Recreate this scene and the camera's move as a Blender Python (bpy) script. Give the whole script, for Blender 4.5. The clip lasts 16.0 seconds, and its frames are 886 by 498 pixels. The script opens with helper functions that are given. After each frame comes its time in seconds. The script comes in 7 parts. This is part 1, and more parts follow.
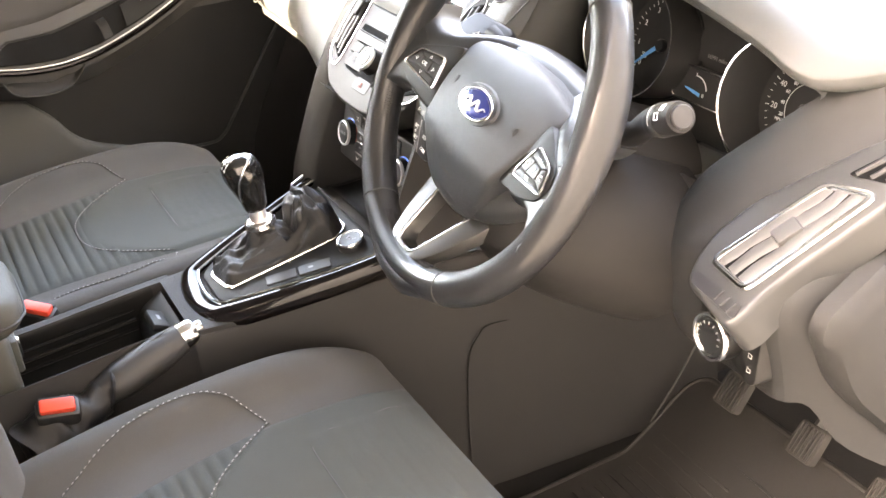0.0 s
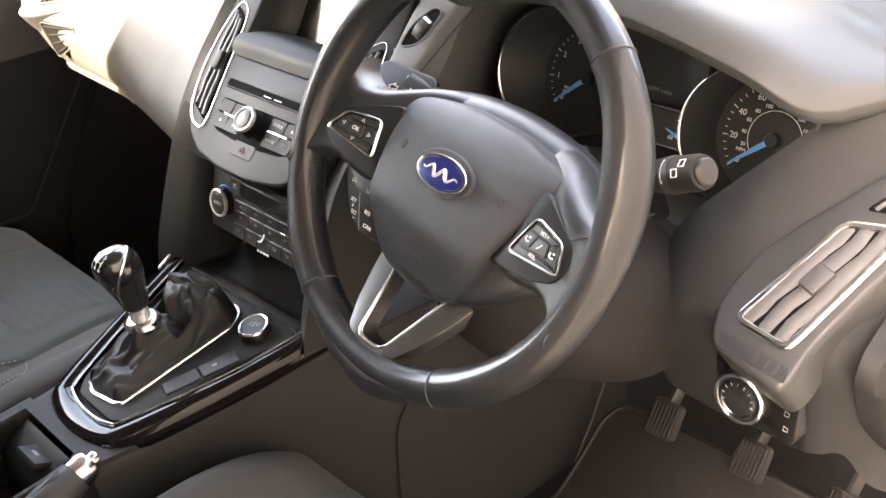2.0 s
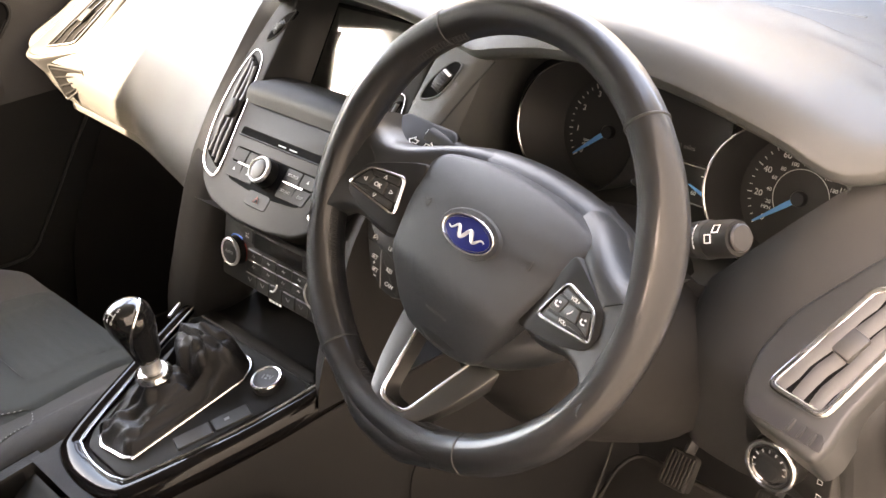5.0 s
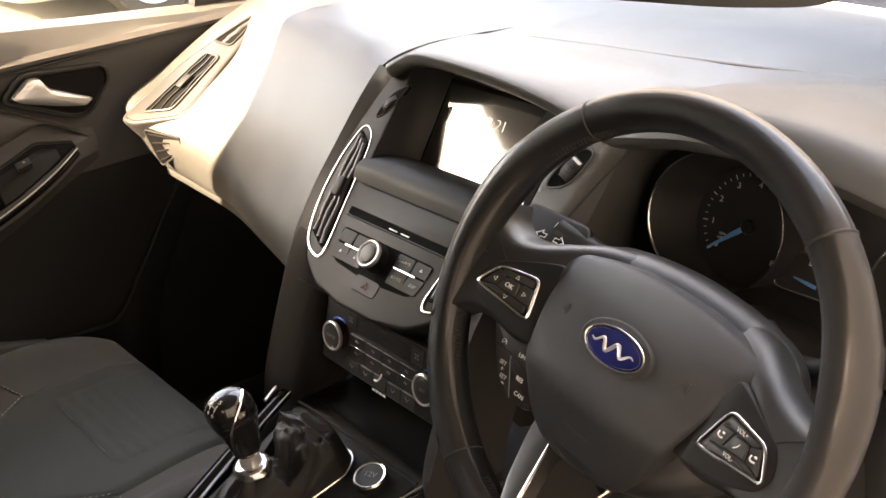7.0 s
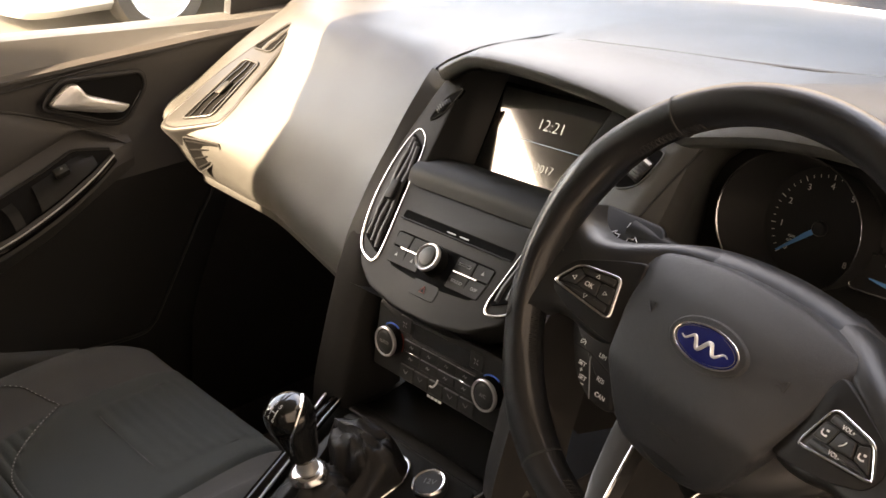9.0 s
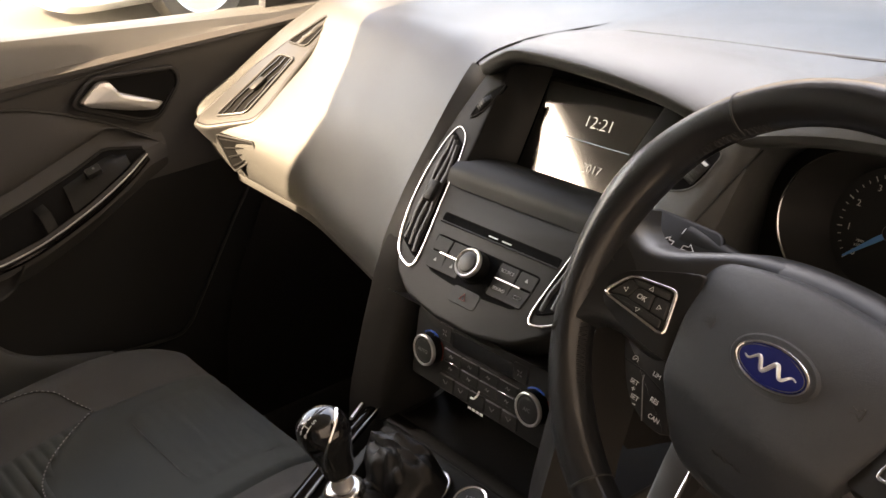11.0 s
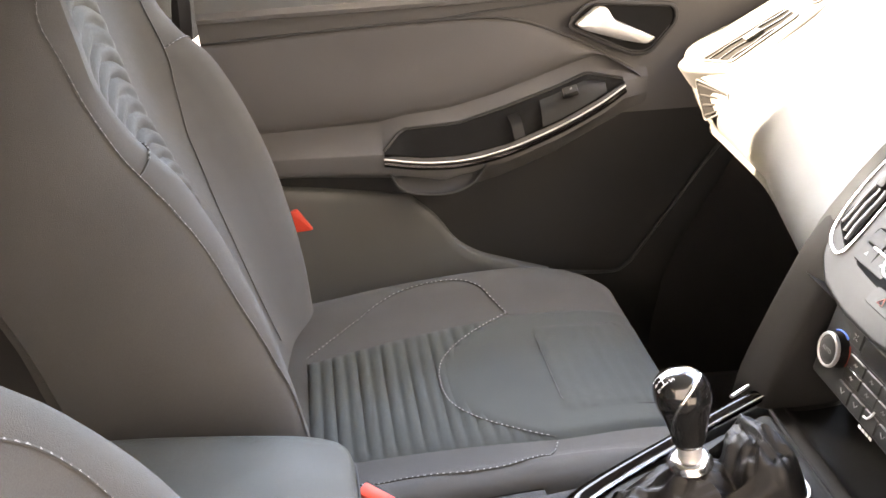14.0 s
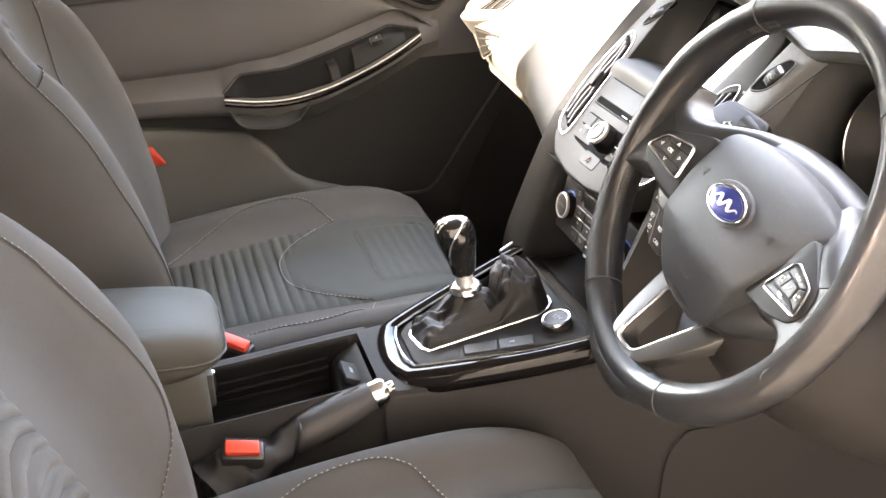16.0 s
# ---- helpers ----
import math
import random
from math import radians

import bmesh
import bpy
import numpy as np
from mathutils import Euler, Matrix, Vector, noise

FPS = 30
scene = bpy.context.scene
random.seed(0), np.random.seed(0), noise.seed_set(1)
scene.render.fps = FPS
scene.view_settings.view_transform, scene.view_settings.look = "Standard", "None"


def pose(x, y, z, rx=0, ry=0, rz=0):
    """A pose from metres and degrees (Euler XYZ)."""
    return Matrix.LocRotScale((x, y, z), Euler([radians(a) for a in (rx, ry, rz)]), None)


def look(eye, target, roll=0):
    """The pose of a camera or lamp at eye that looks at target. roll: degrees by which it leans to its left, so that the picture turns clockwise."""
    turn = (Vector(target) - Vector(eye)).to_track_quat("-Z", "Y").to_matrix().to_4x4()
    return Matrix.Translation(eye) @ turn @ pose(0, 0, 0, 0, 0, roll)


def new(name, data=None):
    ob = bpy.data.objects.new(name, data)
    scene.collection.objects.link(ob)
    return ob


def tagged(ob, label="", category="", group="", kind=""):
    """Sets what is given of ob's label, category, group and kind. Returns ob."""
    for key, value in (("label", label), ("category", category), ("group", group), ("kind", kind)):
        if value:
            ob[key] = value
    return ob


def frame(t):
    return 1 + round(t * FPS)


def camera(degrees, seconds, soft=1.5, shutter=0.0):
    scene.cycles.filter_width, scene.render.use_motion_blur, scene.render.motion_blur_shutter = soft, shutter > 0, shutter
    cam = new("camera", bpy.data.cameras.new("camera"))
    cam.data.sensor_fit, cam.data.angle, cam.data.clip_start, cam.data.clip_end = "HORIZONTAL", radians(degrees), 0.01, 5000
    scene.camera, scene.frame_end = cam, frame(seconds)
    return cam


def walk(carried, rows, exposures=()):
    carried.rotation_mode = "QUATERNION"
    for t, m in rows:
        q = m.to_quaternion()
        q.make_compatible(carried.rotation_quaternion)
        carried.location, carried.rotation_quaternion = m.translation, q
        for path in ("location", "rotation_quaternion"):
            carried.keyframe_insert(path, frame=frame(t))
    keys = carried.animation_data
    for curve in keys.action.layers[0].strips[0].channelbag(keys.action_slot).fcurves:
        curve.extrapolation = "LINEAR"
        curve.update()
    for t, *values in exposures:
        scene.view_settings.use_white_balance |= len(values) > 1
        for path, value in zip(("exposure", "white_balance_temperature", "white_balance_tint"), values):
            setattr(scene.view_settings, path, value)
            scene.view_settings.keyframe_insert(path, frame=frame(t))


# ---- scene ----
cam = camera(46.5, 16.0)
PATH = [
    (0, (1.169, -0.454, 1.05), (-0.379, 0.337, 0.061), -4.5),
    (0.5, (1.105, -0.452, 1.057), (-0.362, 0.463, 0.05), -4.2),
    (1, (1.03, -0.484, 1.076), (-0.366, 0.544, 0.078), -4.3),
    (1.5, (0.977, -0.509, 1.075), (-0.354, 0.604, 0.079), -4.9),
    (2, (0.935, -0.521, 1.065), (-0.333, 0.643, 0.046), -4.5),
    (2.5, (0.91, -0.525, 1.062), (-0.346, 0.645, 0.035), -4.4),
    (3, (0.897, -0.525, 1.063), (-0.361, 0.633, 0.027), -4.6),
    (3.5, (0.898, -0.521, 1.069), (-0.364, 0.654, 0.056), -4.2),
    (3.7, (0.898, -0.516, 1.071), (-0.36, 0.67, 0.066), -4.3),
    (5.8, (0.896, -0.524, 1.095), (-0.42, 0.646, 0.146), -4.0),
    (6, (0.89, -0.504, 1.097), (-0.458, 0.639, 0.161), -4.1),
    (6.5, (0.863, -0.488, 1.097), (-0.553, 0.611, 0.209), -3.6),
    (7, (0.795, -0.51, 1.101), (-0.58, 0.636, 0.208), -4.1),
    (7.5, (0.75, -0.538, 1.102), (-0.59, 0.667, 0.234), -4.1),
    (8, (0.746, -0.555, 1.1), (-0.596, 0.676, 0.273), -3.5),
    (8.5, (0.744, -0.558, 1.091), (-0.605, 0.642, 0.231), -3.5),
    (8.7, (0.746, -0.559, 1.087), (-0.618, 0.626, 0.229), -3.6),
    (10.8, (0.707, -0.527, 1.07), (-0.704, 0.586, 0.194), -4.7),
    (11, (0.702, -0.519, 1.072), (-0.726, 0.578, 0.202), -5.1),
    (11.5, (0.685, -0.471, 1.066), (-0.894, 0.392, 0.194), -4.8),
    (12, (0.675, -0.437, 1.065), (-1.027, 0.148, 0.193), -4.2),
    (12.5, (0.667, -0.438, 1.053), (-1.111, -0.11, 0.197), -3.5),
    (13, (0.675, -0.429, 1.032), (-1.112, -0.207, 0.162), -2.8),
    (13.5, (0.696, -0.427, 1.029), (-1.086, -0.228, 0.144), -2.7),
    (14, (0.724, -0.422, 1.03), (-1.064, -0.214, 0.159), -3.0),
    (14.5, (0.807, -0.443, 1.041), (-0.979, -0.202, 0.175), -2.7),
    (15, (0.929, -0.449, 1.034), (-0.851, -0.153, 0.171), -2.4),
    (15.5, (1.006, -0.452, 1.046), (-0.743, -0.075, 0.151), -2.6),
    (16, (1.086, -0.466, 1.052), (-0.635, 0.037, 0.165), -1.9),
]
EXPOSURES = [(0, 6.84, 8900, 17), (1, 6.33, 9000, 18), (2, 5.97, 9000, 19), (3.5, 5.81, 9100, 20), (5.8, 5.78, 9900, 20), (6.5, 5.42, 10400, 21), (7, 4.93, 10700, 21), (8.5, 4.58, 10700, 21), (11, 4.50, 10500, 21), (12, 5.24, 9500, 19), (12.5, 6.10, 9100, 19), (13.5, 6.58, 9000, 19), (14.5, 6.76, 9000, 19), (16, 6.56, 9000, 18)]
walk(cam, [(t, look(eye, target, roll)) for t, eye, target, roll in PATH], EXPOSURES)

from mathutils.bvhtree import BVHTree

# ---- world, sun ----
SUN_DIR = Vector((0.205, 0.63, -0.46)).normalized()      # the way the sunlight travels
world = bpy.data.worlds.new("sky")
scene.world = world
world.use_nodes = True
wn = world.node_tree.nodes
sky = wn.new("ShaderNodeTexSky")
sky.sky_type = "NISHITA"
sky.sun_disc = False
sky.sun_elevation = math.asin(-SUN_DIR.z)
sky.sun_rotation = math.atan2(-SUN_DIR.x, -SUN_DIR.y)
sky.dust_density = 3.0
sky.air_density = 0.7
sky.ozone_density = 0.6
bg = wn["Background"]
bg.inputs["Strength"].default_value = 0.15
world.node_tree.links.new(sky.outputs["Color"], bg.inputs["Color"])
sun_data = bpy.data.lights.new("sun", "SUN")
sun_data.energy = 1.85
sun_data.angle = radians(0.6)
sun_data.color = (1.0, 0.94, 0.84)
sun = new("sun", sun_data)
sun.matrix_world = look((0, 0, 6), Vector((0, 0, 6)) + SUN_DIR)

# added fill lamp inside the windscreen, boosting the sky light that already enters
screen_fill = bpy.data.lights.new("windscreen_fill", "AREA")
screen_fill.shape, screen_fill.size, screen_fill.size_y = "RECTANGLE", 1.05, 0.34
screen_fill.energy = 0.12
screen_fill.color = (1.0, 0.98, 0.95)
new("windscreen_fill", screen_fill).matrix_world = look((0, 0.46, 0.985), (0, -0.10, 0.50))

# ---- materials ----
def material(name, color, rough=0.6, metal=0.0, grain=None, bump=0.0, cells=False, vary=0.12, large=6.0, coat=0.0, coat_rough=0.05, sheen=0.0, stretch=None, spec=0.5):
    """A surface with two scales of colour variation and fine relief. grain: bumps per metre."""
    m = bpy.data.materials.new(name)
    m.use_nodes = True
    n, l = m.node_tree.nodes, m.node_tree.links
    b = n["Principled BSDF"]
    b.inputs["Metallic"].default_value = metal
    b.inputs["Specular IOR Level"].default_value = spec
    b.inputs["Coat Weight"].default_value = coat
    b.inputs["Coat Roughness"].default_value = coat_rough
    b.inputs["Sheen Weight"].default_value = sheen
    b.inputs["Sheen Roughness"].default_value = 0.5
    tc = n.new("ShaderNodeTexCoord")
    src = tc.outputs["Object"]
    if stretch:
        mp = n.new("ShaderNodeMapping")
        mp.inputs["Scale"].default_value = stretch
        l.new(src, mp.inputs["Vector"])
        src = mp.outputs["Vector"]
    big = n.new("ShaderNodeTexNoise")
    big.inputs["Scale"].default_value = large
    big.inputs["Detail"].default_value = 5
    l.new(src, big.inputs["Vector"])
    fine = n.new("ShaderNodeTexNoise")
    fine.inputs["Scale"].default_value = (grain or 300) * 0.8
    fine.inputs["Detail"].default_value = 3
    l.new(src, fine.inputs["Vector"])
    add = n.new("ShaderNodeMath")
    add.operation = "MULTIPLY_ADD"
    add.inputs[1].default_value = 0.6
    l.new(fine.outputs["Fac"], add.inputs[0])
    l.new(big.outputs["Fac"], add.inputs[2])
    ramp = n.new("ShaderNodeMapRange")
    ramp.inputs["From Min"].default_value = 0.45
    ramp.inputs["From Max"].default_value = 1.15
    ramp.inputs["To Min"].default_value = 1 - vary
    ramp.inputs["To Max"].default_value = 1 + vary
    l.new(add.outputs[0], ramp.inputs["Value"])
    mix = n.new("ShaderNodeVectorMath")
    mix.operation = "SCALE"
    mix.inputs[0].default_value = color
    l.new(ramp.outputs["Result"], mix.inputs["Scale"])
    l.new(mix.outputs["Vector"], b.inputs["Base Color"])
    rr = n.new("ShaderNodeMapRange")
    rr.inputs["From Min"].default_value = 0.3
    rr.inputs["From Max"].default_value = 0.7
    rr.inputs["To Min"].default_value = max(0.02, rough * 0.88)
    rr.inputs["To Max"].default_value = min(1.0, rough * 1.12)
    l.new(big.outputs["Fac"], rr.inputs["Value"])
    l.new(rr.outputs["Result"], b.inputs["Roughness"])
    if bump:
        if cells:
            tex = n.new("ShaderNodeTexVoronoi")
            tex.feature = "DISTANCE_TO_EDGE"
            tex.inputs["Scale"].default_value = grain
            warp = n.new("ShaderNodeVectorMath")
            warp.operation = "MULTIPLY_ADD"
            warp.inputs[1].default_value = (0.004, 0.004, 0.004)
            l.new(fine.outputs["Color"], warp.inputs[0])
            l.new(src, warp.inputs[2])
            l.new(warp.outputs["Vector"], tex.inputs["Vector"])
            cl = n.new("ShaderNodeMapRange")
            cl.inputs["From Max"].default_value = 0.18
            l.new(tex.outputs["Distance"], cl.inputs["Value"])
            out = cl.outputs["Result"]
        else:
            tex = n.new("ShaderNodeTexNoise")
            tex.inputs["Scale"].default_value = grain
            tex.inputs["Detail"].default_value = 2
            l.new(src, tex.inputs["Vector"])
            out = tex.outputs["Fac"]
        bp = n.new("ShaderNodeBump")
        bp.inputs["Strength"].default_value = bump
        bp.inputs["Distance"].default_value = 0.0006
        l.new(out, bp.inputs["Height"])
        l.new(bp.outputs["Normal"], b.inputs["Normal"])
    return m


def fabric(name, color, scale=900, bump=0.5, vary=0.15):
    """Knitted cloth: fine uneven threads, fuzzy sheen."""
    return material(name, color, 0.92, 0, scale, bump, vary=vary, sheen=0.06, spec=0.12)


def glow(name, color, strength):
    m = bpy.data.materials.new(name)
    m.use_nodes = True
    b = m.node_tree.nodes["Principled BSDF"]
    b.inputs["Base Color"].default_value = (0.01, 0.01, 0.01, 1)
    b.inputs["Emission Color"].default_value = (*color, 1)
    b.inputs["Emission Strength"].default_value = strength
    b.inputs["Roughness"].default_value = 0.3
    return m


def pane(name, tint=(0.93, 0.97, 0.95), rough=0.0):
    """Thin clear glass: mostly see-through, glossy by angle."""
    m = bpy.data.materials.new(name)
    m.use_nodes = True
    n, l = m.node_tree.nodes, m.node_tree.links
    n.remove(n["Principled BSDF"])
    t = n.new("ShaderNodeBsdfTransparent")
    t.inputs["Color"].default_value = (*tint, 1)
    g = n.new("ShaderNodeBsdfGlossy")
    g.inputs["Roughness"].default_value = rough
    fr = n.new("ShaderNodeFresnel")
    fr.inputs["IOR"].default_value = 1.45
    mx = n.new("ShaderNodeMixShader")
    l.new(fr.outputs[0], mx.inputs["Fac"])
    l.new(t.outputs[0], mx.inputs[1])
    l.new(g.outputs[0], mx.inputs[2])
    l.new(mx.outputs[0], n["Material Output"].inputs["Surface"])
    return m


SOFT = material("soft_grained_plastic", (0.070, 0.072, 0.070), 0.45, 0, 900, 0.35, True, 0.08, 5)
# near-black colour standing in for the shade deep inside vents, slots and key gaps
VOID = material("hollow_shade_black", (0.002, 0.002, 0.002), 0.9, 0, 300, 0.0, False, 0.2, 9, spec=0.1)
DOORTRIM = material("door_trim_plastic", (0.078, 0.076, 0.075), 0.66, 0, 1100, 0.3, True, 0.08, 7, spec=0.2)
# door trim again, darkened for the shade low on the door
DOORSHADE = material("shaded_door_plastic", (0.016, 0.0157, 0.0154), 0.6, 0, 1100, 0.3, True, 0.08, 7, spec=0.35)
HARD = material("hard_grained_plastic", (0.020, 0.0195, 0.0195), 0.56, 0, 1100, 0.3, True, 0.08, 7, spec=0.32)
SHROUD = material("column_shroud_plastic", (0.014, 0.0131, 0.0127), 0.62, 0, 1100, 0.3, True, 0.1, 9, spec=0.25)
DARK = material("dark_plastic", (0.016, 0.016, 0.017), 0.42, 0, 1200, 0.15, False, 0.1, 8)
TRAY = material("tray_black", (0.005, 0.005, 0.005), 0.42, 0, 900, 0.1, False, 0.1, 9, spec=0.3)
SATIN = material("satin_dark_fascia", (0.017, 0.018, 0.018), 0.55, 0.0, 1500, 0.12, False, 0.06, 9, spec=0.25)
KEY = material("key_plastic", (0.026, 0.027, 0.027), 0.42, 0, 1500, 0.06, False, 0.08, 9, spec=0.38)
LEATHER = material("black_leather", (0.012, 0.0125, 0.014), 0.38, 0, 700, 0.3, True, 0.15, 9, coat=0.6, coat_rough=0.17, spec=0.3)
BAG = material("airbag_cover_grain", (0.021, 0.024, 0.028), 0.42, 0, 800, 0.45, True, 0.08, 7)
SPOKESKIN = material("wheel_spoke_skin", (0.022, 0.024, 0.026), 0.36, 0, 900, 0.12, True, 0.08, 7)
SEAM = material("rim_seam_leather", (0.024, 0.024, 0.024), 0.5, 0, 700, 0.2, True, 0.1, 9)
STALK = material("stalk_plastic", (0.0085, 0.0085, 0.0088), 0.5, 0, 1200, 0.15, False, 0.1, 8, spec=0.3)
STITCH = material("dark_lacing_thread", (0.008, 0.008, 0.0085), 0.7, 0, 2000, 0.0, False, 0.2, 50)
PADDED = material("padded_armrest_leather", (0.050, 0.050, 0.043), 0.42, 0, 700, 0.5, True, 0.12, 9, spec=0.38)
BOOT = material("boot_leather", (0.010, 0.010, 0.0105), 0.34, 0, 800, 0.4, True, 0.15, 20)
GLOSS = material("piano_black", (0.006, 0.005, 0.005), 0.10, 0, 60, 0.0, False, 0.2, 8, coat=0.12, coat_rough=0.03, spec=0.24)
CHROME = material("chrome", (0.74, 0.74, 0.74), 0.20, 1.0, 200, 0.0, False, 0.04, 10)
SILVER = material("satin_silver", (0.70, 0.70, 0.69), 0.34, 0.75, 1500, 0.05, False, 0.05, 10)
CARPET = material("felt_carpet", (0.0105, 0.0095, 0.0092), 0.97, 0, 700, 0.8, False, 0.3, 14, sheen=0.2, spec=0.1)
RUBBER = material("rubber_mat", (0.020, 0.0185, 0.0175), 0.5, 0, 500, 0.3, False, 0.2, 9)
PEDAL = material("pedal_rubber", (0.024, 0.0225, 0.0205), 0.75, 0, 500, 0.3, False, 0.25, 30)
CLOTH = fabric("charcoal_cloth", (0.062, 0.0620, 0.0605), 1300, 0.8, 0.2)
CLOTH2 = fabric("insert_cloth", (0.047, 0.053, 0.0515), 1500, 0.8, 0.2)
THREAD = material("grey_thread", (0.27, 0.27, 0.26), 0.8, 0, 2000, 0.0, False, 0.2, 50)
RED = material("red_plastic", (0.62, 0.055, 0.03), 0.45, 0, 600, 0.05, False, 0.1, 20)
BLUE = material("blue_enamel", (0.012, 0.022, 0.16), 0.2, 0.2, 300, 0.0, False, 0.1, 20, coat=0.6)
NEEDLE = material("blue_needle", (0.10, 0.36, 0.75), 0.4, 0, 300, 0.0, False, 0.05, 20)
WHITE = material("white_print", (0.75, 0.76, 0.76), 0.5, 0, 300, 0.0, False, 0.05, 20)
DIM = material("grey_print", (0.20, 0.205, 0.205), 0.5, 0, 300, 0.0, False, 0.05, 20)
ORANGE = material("red_print", (0.24, 0.03, 0.02), 0.5, 0, 300, 0.0, False, 0.05, 20)
BLUEPRINT = material("blue_print", (0.03, 0.15, 0.65), 0.4, 0, 300, 0.0, False, 0.05, 20)
DIAL = material("dial_face", (0.018, 0.018, 0.018), 0.55, 0, 900, 0.05, False, 0.1, 12)
SCREEN = material("screen_glass", (0.012, 0.013, 0.013), 0.10, 0, 60, 0.0, False, 0.05, 6, spec=1.0, coat=1.0, coat_rough=0.06)
SCREEN.node_tree.nodes["Principled BSDF"].inputs["Coat IOR"].default_value = 2.0
BRICK = material("grey_render", (0.11, 0.11, 0.107), 0.9, 0, 40, 0.5, False, 0.25, 3)
SPOKE = material("satin_grey_metal", (0.105, 0.105, 0.105), 0.40, 0.85, 1500, 0.05, False, 0.06, 10)
LINING = material("headlining", (0.30, 0.295, 0.28), 0.95, 0, 600, 0.3, False, 0.08, 6)
PAINT = material("car_paint", (0.05, 0.06, 0.075), 0.3, 0.4, 900, 0.0, False, 0.05, 4, coat=1.0)
TARMAC = material("worn_asphalt", (0.065, 0.064, 0.062), 0.9, 0, 60, 0.8, False, 0.25, 0.6)
WALL = material("pale_render", (0.62, 0.58, 0.52), 0.9, 0, 30, 0.4, False, 0.1, 0.5)
CAP = material("printed_gloss_cap", (0.010, 0.010, 0.010), 0.15, 0, 300, 0.0, False, 0.1, 20, coat=0.8)
# extra-dark matt black: paints the shade inside shallow pockets and on low vent slats
POCKETBLACK = material("pocket_shade_black", (0.006, 0.006, 0.006), 0.75, 0, 900, 0.2, False, 0.1, 9, spec=0.12)
SCREENTEXT = glow("screen_digits", (0.75, 0.85, 0.9), 0.055)
SCREENLINE = glow("screen_line", (0.25, 0.5, 0.75), 0.03)
GLASS = pane("window_glass")
CARWHITE = material("white_car_paint", (0.62, 0.63, 0.64), 0.3, 0, 900, 0.0, False, 0.04, 2, coat=0.8)
# much paler than car_paint: sunlit brightness of the bonnet put into its colour
BONNETPAINT = material("sunlit_bonnet_paint", (0.42, 0.41, 0.39), 0.35, 0.1, 900, 0.0, False, 0.05, 4, coat=0.6)
TYRE = material("tyre_rubber", (0.05, 0.045, 0.04), 0.85, 0, 200, 0.4, False, 0.2, 6)
TOP = material("dash_top_pad", (0.051, 0.053, 0.051), 0.46, 0, 900, 0.3, True, 0.08, 5, coat=0.18, coat_rough=0.32)
PANEL = material("satin_grey_panel", (0.026, 0.027, 0.027), 0.45, 0.0, 1500, 0.06, False, 0.06, 9, spec=0.38)
BLADE = material("vent_blade_plastic", (0.040, 0.0405, 0.040), 0.5, 0, 1200, 0.1, False, 0.08, 9)
ENDPAD = material("dash_end_plastic", (0.0135, 0.0138, 0.0138), 0.56, 0, 900, 0.3, True, 0.08, 5, spec=0.3)

# ---- mesh tools ----
ORIGIN = {}


def thing(name, at, label, category, group="", kind=""):
    ob = new(name)
    ob.empty_display_size = 0.05
    ob.location = at
    ORIGIN[ob.name] = Vector(at)
    return tagged(ob, label, category, group, kind)


def part(name, bm, mat, parent, label="", angle=38, m=None):
    """Links a bmesh, in world places, as one mesh under a thing or a part."""
    root = parent
    while root.parent:
        root = root.parent
    if m is not None:
        bmesh.ops.transform(bm, matrix=m, verts=bm.verts)
    bmesh.ops.translate(bm, vec=-ORIGIN[root.name], verts=bm.verts)
    bmesh.ops.recalc_face_normals(bm, faces=bm.faces)
    me = bpy.data.meshes.new(name)
    bm.to_mesh(me)
    bm.free()
    me.shade_smooth()
    me.set_sharp_from_angle(angle=radians(angle))
    me.materials.append(mat)
    ob = new(name, me)
    ob.parent = parent
    if label:
        tagged(ob, label)
    return ob


def plane_at(o, u, v):
    """The pose of a local plane: u across, v up, its normal the third axis."""
    u, v = Vector(u).normalized(), Vector(v).normalized()
    n = u.cross(v)
    return Matrix(((u.x, v.x, n.x, o[0]), (u.y, v.y, n.y, o[1]), (u.z, v.z, n.z, o[2]), (0, 0, 0, 1)))


def spline(pts, n, closed=False):
    """n steps per span of a smooth curve through points (any dimension)."""
    p = [np.array(q, float) for q in pts]
    k = len(p)
    out = []
    for i in range(k if closed else k - 1):
        a = p[(i - 1) % k] if closed or i else 2 * p[0] - p[1]
        b, c = p[i], p[(i + 1) % k]
        d = p[(i + 2) % k] if closed or i + 2 < k else 2 * p[-1] - p[-2]
        for s in range(n):
            t = s / n
            out.append(0.5 * (2 * b + (c - a) * t + (2 * a - 5 * b + 4 * c - d) * t * t + (3 * b - a - 3 * c + d) * t**3))
    if not closed:
        out.append(p[-1])
    return out


def rounded(pts, r, seg=4):
    """A polygon with its corners rounded (2D)."""
    out, k = [], len(pts)
    for i in range(k):
        a, b, c = (np.array(pts[j % k], float) for j in (i - 1, i, i + 1))
        d1, d2 = a - b, c - b
        l1, l2 = np.linalg.norm(d1), np.linalg.norm(d2)
        q = min(r, l1 * 0.48, l2 * 0.48)
        s, e = b + d1 / l1 * q, b + d2 / l2 * q
        for j in range(seg + 1):
            t = j / seg
            out.append((1 - t) ** 2 * s + 2 * t * (1 - t) * b + t * t * e)
    return out


